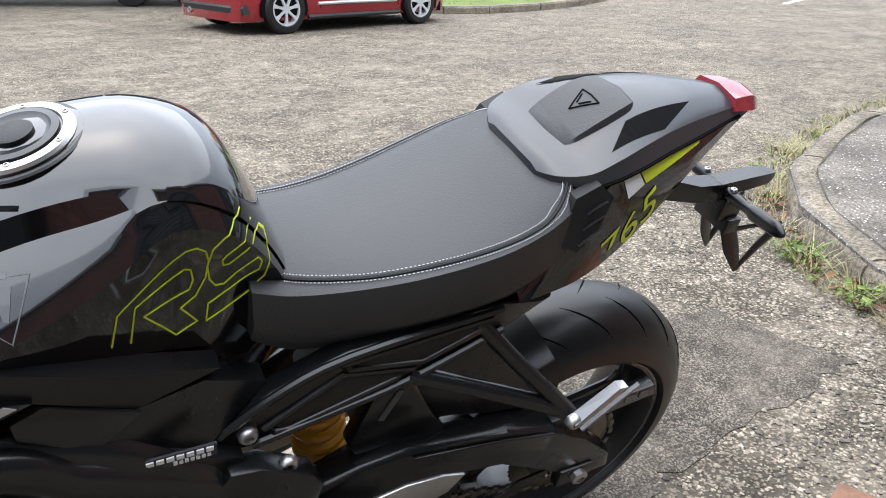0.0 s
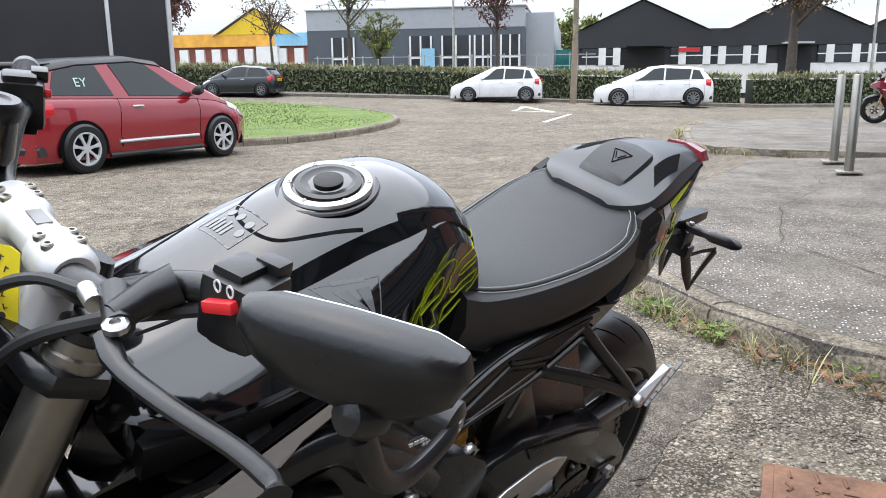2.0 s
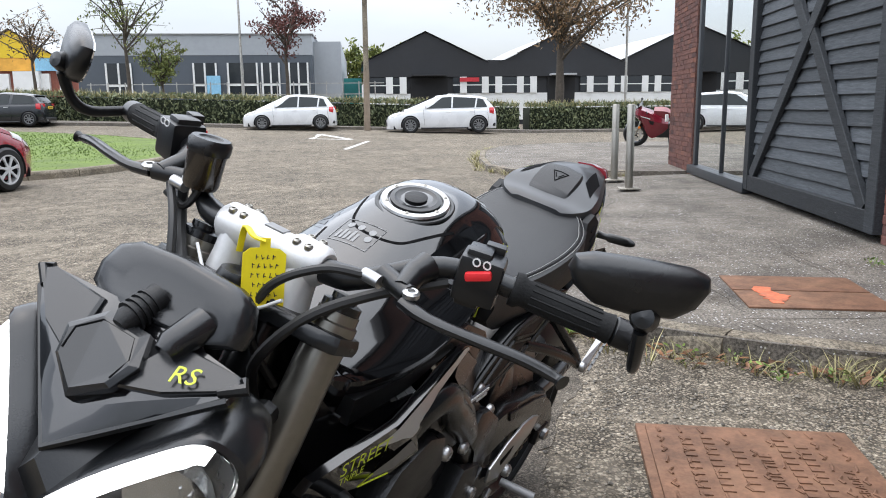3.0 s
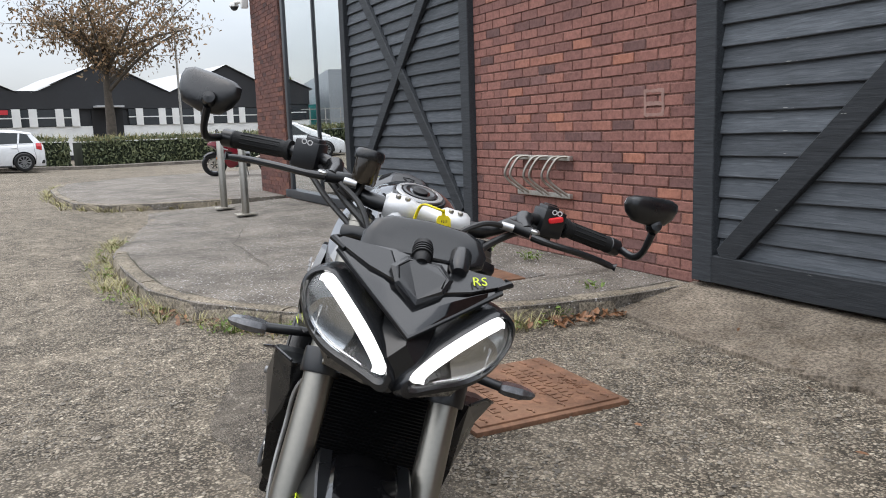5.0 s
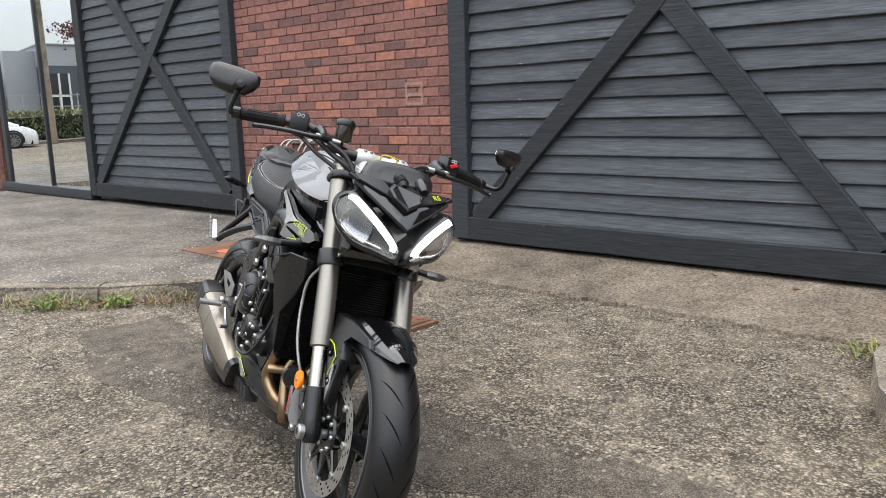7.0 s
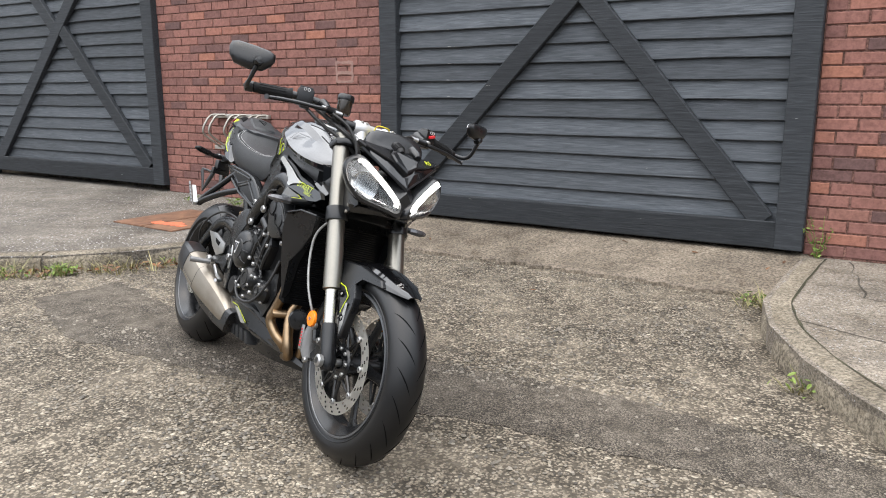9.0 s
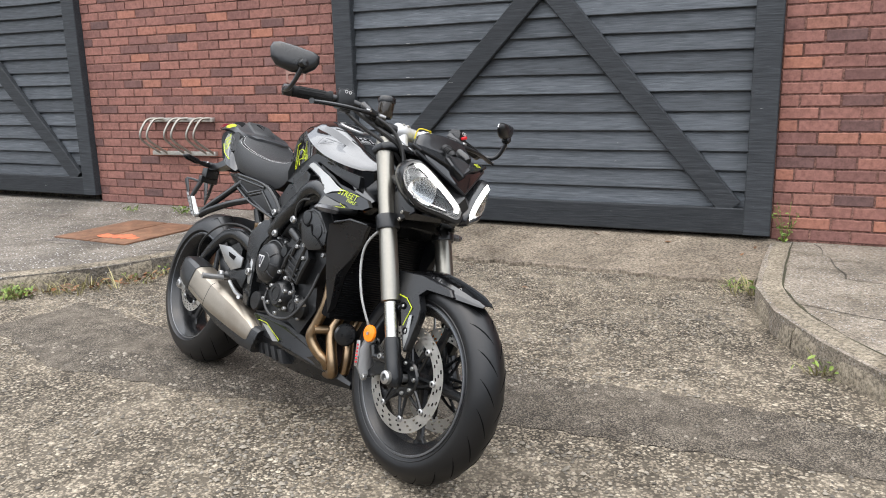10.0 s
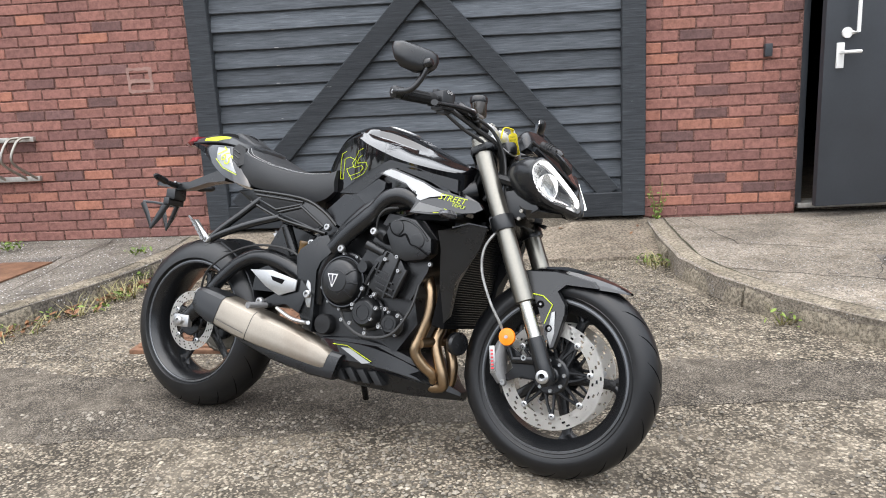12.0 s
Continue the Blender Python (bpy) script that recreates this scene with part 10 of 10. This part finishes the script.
        for cx in (0.0, B.wb):
            y = max(B.half(cx - r), B.half(cx), B.half(cx + r)) * 1.0
            n = 26
            arc = [(math.cos(q) * (r + 0.045), math.sin(q) * (r + 0.045)) for q in (math.pi * (i / n * 1.16 - 0.08) for i in range(n + 1))]
            s = Shape()
            s.prism([(cx + a, r + b) for a, b in arc], Matrix.Translation((0, sg * (y - 0.065), 0)) @ Matrix.Rotation(radians(90), 4, "X"), 0.132)
            part("wheel_arch", s, CORE_BLACK, car, smooth=0)
            car_wheel(car, cx, sg * (y + 0.034), r, sg, rim_mat, spokes)
        # lamps
        s = Shape()
        xb = B.x0
        z0, z1 = lamps["rear_z"]
        pts = [(xb + 0.055, 0.60), (xb + 0.06, 0.80), (xb + 0.15, 0.925), (xb + 0.31, 0.975)]
        rgs = []
        for x, f in pts:
            yy = [B.half(x) * f if x < xb + 0.1 else B.side(x, z) for z in (z0, z1)]
            zz = [(z0 + 0.01, z1 - 0.01), (z0, z1), (z0, z1), (z0 + 0.05, z1 - 0.005)][pts.index((x, f))]
            rgs.append([(x - 0.012, sg * (yy[0] + 0.006), zz[0]), (x - 0.018, sg * (yy[0] + 0.014), (zz[0] + zz[1]) / 2), (x - 0.012, sg * (yy[1] + 0.006), zz[1]), (x + 0.05, sg * (yy[1] - 0.05), zz[1]), (x + 0.05, sg * (yy[0] - 0.05), zz[0])])
        tl = part("tail_lamp", s.loft(rgs), LAMP_RED, car, "red tail lamp", smooth=30)
        if lamps["ring"]:
            face = Vector((-0.9, sg * 0.42, 0.06)).normalized()
            u = Vector((0.42, sg * 0.9, 0)).normalized()
            c = Vector((xb + 0.055, sg * B.hw * 0.74, (z0 + z1) / 2))
            loop = [c + u * (0.115 * math.cos(q)) + Vector((0, 0, 0.068 * math.sin(q))) + face * 0.012 for q in (2 * math.pi * k / 24 for k in range(24))]
            part("lamp_ring", Shape().tube(loop, 0.017, 8, closed=True), LAMP_CLEAR, tl, "pale inner ring")
            part("lamp_centre", Shape().loft([[c + (p - c) * f + face * e for p in loop] for f, e in ((1.0, -0.02), (0.9, 0.006), (0.4, 0.012))]), LAMP_RED, tl)
        xf = B.x1
        hl = [(xf - 0.16, 0.60), (xf - 0.26, 0.63), (xf - 0.42, 0.70), (xf - 0.60, 0.76)]
        s = Shape()
        s.loft([[(x, sg * (B.side(x, z) + 0.006), z), (x, sg * (B.side(x, z + 0.05) + 0.01), z + 0.05), (x, sg * (B.side(x, z + 0.09) - 0.01), z + 0.09), (x, sg * (B.side(x, z) - 0.06), z + 0.04)] for x, z in hl])
        part("headlamp", s, LAMP_CLEAR, car, "clear headlamp")
    # rear bumper, plate, wiper, exhaust
    s = Shape()
    s.loft([[(B.x0 + dx - 0.012, y, z) for dx, z in ((0.02, 0.24), (-0.004, 0.34), (0.03, 0.40), (0.16, 0.36), (0.16, 0.24))] if abs(y) < B.hw * 0.72 else [(B.x0 + 0.06 + dx, y, z) for dx, z in ((0.02, 0.26), (0.0, 0.34), (0.03, 0.38), (0.16, 0.36), (0.16, 0.26))] for y in np.linspace(-B.hw * 0.9, B.hw * 0.9, 9)])
    part("bumper", s, TRIM, car, "dark lower bumper")
    s = Shape()
    s.loft([[(B.x1 + dx, y * f, z) for dx, z in ((-0.02, 0.26), (0.012, 0.32), (0.008, 0.42), (-0.08, 0.42), (-0.08, 0.26))] for y, f in ((-0.5, 1), (0, 1), (0.5, 1))])
    part("front_grille", s, TRIM, car)
    if rear_plate:
        pl = part("number_plate", Shape().box((B.x0 - 0.014, 0, lamps["plate_z"]), (0.014, 0.52, 0.112), bevel=0.004), PLATE, car, "yellow plate with dark bars")
        for i in range(5):
            part("plate_bar", Shape().box((B.x0 - 0.023, -0.17 + i * 0.085, lamps["plate_z"]), (0.004, 0.05, 0.07)), INK, pl)
    part("exhaust", Shape().lathe([(0.030, 0), (0.036, 0), (0.036, 0.14), (0.030, 0.14)], (B.x0 - 0.02, B.hw * 0.5, 0.255), (1, 0, 0), 16), SILVER_RIM, car)
    part("rear_wiper", Shape().tube([(B.gx[0] - 0.02, 0.0, 1.02), (B.gx[0] + 0.0, 0.16, 1.06), (B.gx[0] + 0.02, 0.34, 1.08)], 0.009, 6), TRIM, car)
    part("spoiler", Shape().loft([[(B.gx[1] + dx, y, B.h - 0.150 + dz) for dx, dz in ((0.10, 0.05), (-0.10, 0.035), (-0.11, 0.015), (0.06, 0.0))] for y in np.linspace(-B.hw * 0.66, B.hw * 0.66, 5)]), roof_mat, car)
    part("underbody", Shape().box(((B.x0 + B.x1) / 2, 0, 0.24), (B.x1 - B.x0 - 0.5, B.hw * 1.7, 0.14)), CORE_BLACK, car, smooth=0)
    return car


def heading(x, y, z, dx, dy, scale=1.0):
    return Matrix.Translation((x, y, z)) @ Matrix.Rotation(math.atan2(dy, dx), 4, "Z") @ Matrix.Scale(scale, 4)


LAMPS = {"handle": WHITE_CAR, "mirror": WHITE_CAR, "strip": False, "ring": False, "rear_z": (0.72, 0.98), "plate_z": 0.80}
red_body = CarBody(2.46, 0.66, 0.83, 1.72, 1.48)
red_car = build_car("red_hatchback", "cherry red three-door hatchback with a black roof parked in the yard", heading(-6.5, -11.0, 0.0, -0.993, 0.10), RED_CAR, CAR_ROOF, red_body, 0.315, SILVER_RIM, 7,
                    [(-0.40, 0.55, -0.22, 0.40), (0.80, 1.98, 0.62, 1.22)], dict(LAMPS, handle=SILVER_RIM, mirror=TRIM, strip=True, ring=True, rear_z=(0.70, 0.90), plate_z=0.52))
part("boot_strip", Shape().tube([(red_body.x0 + 0.06, -0.42, 0.935), (red_body.x0 + 0.045, 0, 0.945), (red_body.x0 + 0.06, 0.42, 0.935)], 0.016, 8), SILVER_RIM, red_car, "bright boot strip")
part("badge", Shape().lathe([(0, 0), (0.035, 0), (0.033, 0.012), (0, 0.014)], (red_body.x0 + 0.03, 0, 0.80), (-1, 0, 0.2), 16, False), SILVER_RIM, red_car)
for sg in (-1,):
    raised_text("EY", 0.17, red_car, Matrix.Translation((0.10, sg * (red_body.side(0.10, 1.14) + 0.014), 1.14)) @ Matrix.Rotation(radians(90), 4, "X") @ Matrix.Rotation(radians(-20), 4, "X"), surf("pale_green_chalk", (0.45, 0.62, 0.52), 0.8), 0.002, "pale chalk letters on the glass")

build_car("white_hatchback", "white five-door hatchback parked at the far roadside", ROAD @ Matrix.Translation((1.02, 0.96, road_z(-0.3, 0.9))) @ Matrix.Rotation(math.pi, 4, "Z"), WHITE_CAR, WHITE_CAR, CarBody(2.68, 0.74, 0.90, 1.78, 1.47), 0.325, GREY_RIM, 10,
          [(-0.36, 0.10, -0.20, 0.02), (0.16, 1.02, 0.08, 0.98), (1.08, 2.10, 1.04, 1.42)], LAMPS)
build_car("white_hatchback", "small white five-door hatchback with a tall roof at the far roadside", ROAD @ Matrix.Translation((-5.13, 1.33, road_z(-6.2, 1.3))) @ Matrix.Rotation(math.pi, 4, "Z") @ Matrix.Scale(0.90, 4), WHITE_CAR, WHITE_CAR, CarBody(2.49, 0.68, 0.86, 1.74, 1.49), 0.31, GREY_RIM, 9,
          [(-0.30, 0.08, -0.14, 0.02), (0.14, 0.92, 0.08, 0.88), (0.98, 1.95, 0.94, 1.30)], LAMPS)
build_car("grey_small_car", "dark grey compact car with a pale roof at the roadside", ROAD @ Matrix.Translation((-16.0, 1.50, road_z(-16.9, 1.4))) @ Matrix.Rotation(math.pi, 4, "Z") @ Matrix.Scale(0.86, 4), GREY_CAR, GREY_CAR, CarBody(2.50, 0.62, 0.70, 1.70, 1.46), 0.31, GREY_RIM, 8,
          [(-0.30, 0.70, -0.16, 0.62), (0.82, 1.92, 0.76, 1.38)], dict(LAMPS, handle=SILVER_RIM, mirror=GREY_CAR))


def build_trailer():
    d = Vector((-0.8, 0.6, 0))
    m = Matrix.Translation((-7.6, -14.6, 0)) @ Matrix.Rotation(math.atan2(d.y, d.x), 4, "Z")
    t = thing("box_trailer", "black box trailer with white corner posts and trim", "trailer", m)
    # local x along its side, y into the box
    part("body", Shape().box((-1.05, 1.15, 1.95), (9.80, 2.24, 2.60)), TRAILER_SIDE, t, smooth=0)
    for x in (0.71, 2.81, -1.4, -3.5, -5.6):
        part("post", Shape().box((x, 0.02, 1.95), (0.065, 0.06, 2.60), bevel=0.006), ALU, t, "white aluminium post")
    part("corner_post", Shape().tube([(3.86, 0.03, 0.65), (3.86, 0.03, 3.25)], 0.045, 10), ALU, t)
    part("bottom_trim", Shape().box((-1.05, 0.015, 0.63), (9.80, 0.07, 0.055), bevel=0.006), ALU, t)
    part("chassis", Shape().box((-1.05, 0.4, 0.52), (9.2, 0.08, 0.14)).box((-1.05, 1.9, 0.52), (9.2, 0.08, 0.14)), GALV, t, smooth=0)
    for x in (0.35, -0.65):
        for y in (0.30, 2.0):
            w = part("wheel", Shape().lathe([(0.0, -0.05), (0.19, -0.05), (0.19, 0.05), (0, 0.05)], (x, y, 0.32), (0, 1, 0), 24, False), GREY_RIM, t)
            part("tyre", Shape().lathe([(0.19, -0.10), (0.30, -0.10), (0.32, -0.07), (0.32, 0.07), (0.30, 0.10), (0.19, 0.10)], (x, y, 0.32), (0, 1, 0), 36), RUBBER, w)
    part("corner_leg", Shape().tube([(2.4, 0.3, 0.5), (2.45, 0.3, 0.0)], 0.03, 8), GALV, t)
    part("marker_lamp", Shape().box((0.40, -0.02, 0.56), (0.14, 0.03, 0.045), bevel=0.006), LAMP_RED, t)
    part("sticker", Shape().box((0.845, -0.003, 1.20), (0.12, 0.01, 0.16)), TAG_YELLOW, t, "yellow sticker")


build_trailer()


def build_far_bike():
    b = thing("sports_motorcycle", "red fully faired sports motorcycle parked on the far pavement", "motorcycle", Matrix.Translation((-18.05, 1.70, 0.105)) @ Matrix.Rotation(math.atan2(-1.0, -0.28), 4, "Z") @ Matrix.Rotation(radians(-11), 4, "X"))
    for cx, hw in ((0.0, 0.09), (1.40, 0.06)):
        w = part("wheel", Shape().lathe([(0, -0.07), (0.04, -0.07), (0.04, 0.07), (0, 0.07)], (cx, 0, 0.31), (0, 1, 0), 16, False), RIM, b)
        part("tyre", Shape().lathe([(0.215, -hw), (0.27, -hw), (0.30, -hw * 0.6), (0.312, 0), (0.30, hw * 0.6), (0.27, hw), (0.215, hw)], (cx, 0, 0.31), (0, 1, 0), 40), RUBBER, w)
        part("rim", Shape().lathe([(0.215, -hw), (0.19, -hw * 0.8), (0.19, hw * 0.8), (0.215, hw)], (cx, 0, 0.31), (0, 1, 0), 40), RIM, w)
        for i in range(6):
            a = math.pi * i / 3
            part("spoke", Shape().tube([(cx + 0.03 * math.cos(a), 0, 0.31 + 0.03 * math.sin(a)), (cx + 0.20 * math.cos(a), 0, 0.31 + 0.20 * math.sin(a))], 0.014, 6), RIM, w)
        for y in ((-0.07, 0.07) if cx else (0.09,)):
            part("brake_disc", Shape().lathe([(0.10, y - 0.003), (0.15, y - 0.003), (0.15, y + 0.003), (0.10, y + 0.003)], (cx, 0, 0.31), (0, 1, 0), 32), DISC_STEEL, w)
    for y in (-0.1, 0.1):
        part("fork_leg", Shape().tube([(1.40, y, 0.31), (1.22, y, 0.78)], [0.026, 0.028], 10), CHROME, b)
    arc = [radians(140 - i * 11) for i in range(10)]
    part("front_mudguard", Shape().loft([[(1.40 + 0.335 * math.cos(a) * k, y, 0.31 + 0.335 * math.sin(a) * k) for y, k in ((-0.075, 0.93), (0, 1.02), (0.075, 0.93), (0, 0.99))] for a in arc]), SATIN, b)
    st = [(0.60, [(0.12, 0.44), (0.17, 0.52), (0.19, 0.60), (0.12, 0.66), (0.0, 0.68)]),
          (0.80, [(0.14, 0.30), (0.20, 0.42), (0.24, 0.64), (0.18, 0.78), (0.0, 0.82)]),
          (1.02, [(0.13, 0.24), (0.19, 0.42), (0.25, 0.70), (0.21, 0.86), (0.0, 0.92)]),
          (1.15, [(0.10, 0.40), (0.18, 0.56), (0.25, 0.76), (0.22, 0.92), (0.0, 0.97)]),
          (1.30, [(0.07, 0.66), (0.15, 0.72), (0.23, 0.82), (0.19, 0.96), (0.0, 1.01)]),
          (1.42, [(0.04, 0.76), (0.10, 0.79), (0.15, 0.84), (0.12, 0.92), (0.0, 0.96)]),
          (1.53, [(0.01, 0.80), (0.03, 0.81), (0.05, 0.83), (0.04, 0.85), (0.0, 0.86)])]
    part("fairing", station_loft(st, 4), FAIRING, b, smooth=30)
    part("fuel_tank", station_loft([(0.50, [(0.08, 0.72), (0.10, 0.82), (0.0, 0.86)]), (0.68, [(0.13, 0.74), (0.15, 0.90), (0.0, 0.98)]), (0.95, [(0.14, 0.76), (0.14, 0.92), (0.0, 0.99)])], 4), FAIRING, b)
    part("seat", station_loft([(0.0, [(0.08, 0.88), (0.09, 0.93), (0.0, 0.95)]), (0.25, [(0.11, 0.76), (0.12, 0.82), (0.0, 0.83)]), (0.54, [(0.09, 0.74), (0.10, 0.80), (0.0, 0.82)])], 4), SEAT, b)
    part("tail", station_loft([(0.30, [(0.10, 0.70), (0.12, 0.78), (0.0, 0.80)]), (0.0, [(0.08, 0.82), (0.10, 0.90), (0.0, 0.93)]), (-0.26, [(0.03, 0.96), (0.04, 1.0), (0.0, 1.02)])], 4), FAIRING, b)
    for sg in (-1, 1):
        part("fairing_vent", Shape().loft([[(x, sg * (y + dy), z) for x, y, z in ((0.86, 0.236, 0.66), (1.06, 0.250, 0.70), (1.02, 0.226, 0.60), (0.90, 0.216, 0.56))] for dy in (0.008, -0.02)]), MATT, b)
        part("fairing_stripe", Shape().loft([[(x, sg * (y + dy), z) for x, y, z in ((1.02, 0.252, 0.745), (1.26, 0.248, 0.815), (1.25, 0.246, 0.795), (1.03, 0.254, 0.728))] for dy in (0.006, -0.01)]), WHITE_DECAL, b)
        part("fork_reflector", Shape().lathe([(0, 0.006), (0.03, 0.004), (0.03, -0.01), (0, -0.01)], (1.30, sg * 0.125, 0.50), (0, sg, 0), 16, False), ORANGE, b)
    part("engine", Shape().box((0.70, 0, 0.42), (0.42, 0.30, 0.36), bevel=0.05), ENGINE_BLACK, b)
    part("swingarm", Shape().tube([(0.0, 0.12, 0.31), (0.52, 0.11, 0.42)], 0.035, 8).tube([(0.0, -0.12, 0.31), (0.52, -0.11, 0.42)], 0.035, 8), FRAME_BLACK, b)
    part("silencer", Shape().tube([(-0.05, -0.17, 0.50), (0.35, -0.16, 0.40)], [0.055, 0.05], 14), MUFFLER, b)
    part("screen", Shape().loft([[(1.40, y, z) for y, z in ((-0.11, 0.955), (0, 1.0), (0.11, 0.955))], [(1.24, y, z) for y, z in ((-0.15, 1.06), (0, 1.14), (0.15, 1.06))], [(1.235, y, z) for y, z in ((-0.145, 1.055), (0, 1.13), (0.145, 1.055))], [(1.39, y, z) for y, z in ((-0.105, 0.95), (0, 0.99), (0.105, 0.95))]], caps=False, closed=True), CAR_GLASS, b)
    for sg in (-1, 1):
        part("mirror", Shape().tube([(1.32, sg * 0.16, 0.99), (1.30, sg * 0.27, 1.10), (1.30, sg * 0.38, 1.12)], [0.010, 0.012, 0.035], 8), MATT, b)
        part("headlamp", Shape().loft([[(1.44, sg * y, z) for y, z in ((0.02, 0.80), (0.05, 0.80), (0.05, 0.84), (0.02, 0.835))], [(1.35, sg * y, z) for y, z in ((0.06, 0.82), (0.150, 0.83), (0.150, 0.89), (0.06, 0.87))]]), WINDOW_DARK, b)
        part("clip_on", Shape().tube([(1.16, sg * 0.10, 0.92), (1.08, sg * 0.34, 0.89)], 0.015, 8), SATIN, b)
    part("side_stand", Shape().tube([(0.60, 0.10, 0.26), (0.55, 0.26, 0.02)], 0.012, 6), FRAME_BLACK, b)


build_far_bike()


# ---- single bricks, last ----
brickwork(wall_mid, -4.40, -1.66, 0.10, 3.72, 21, (-4.40, -1.66, 0.10, 1.85))
brickwork(wall_east, 1.495, 2.53, 0.12, 3.72, 22, (1.495, 2.53, 0.12, 2.1))
brickwork(wall_pier, -12.35, -10.6, 0.10, 3.72, 23, brick=DARK_BRICK)
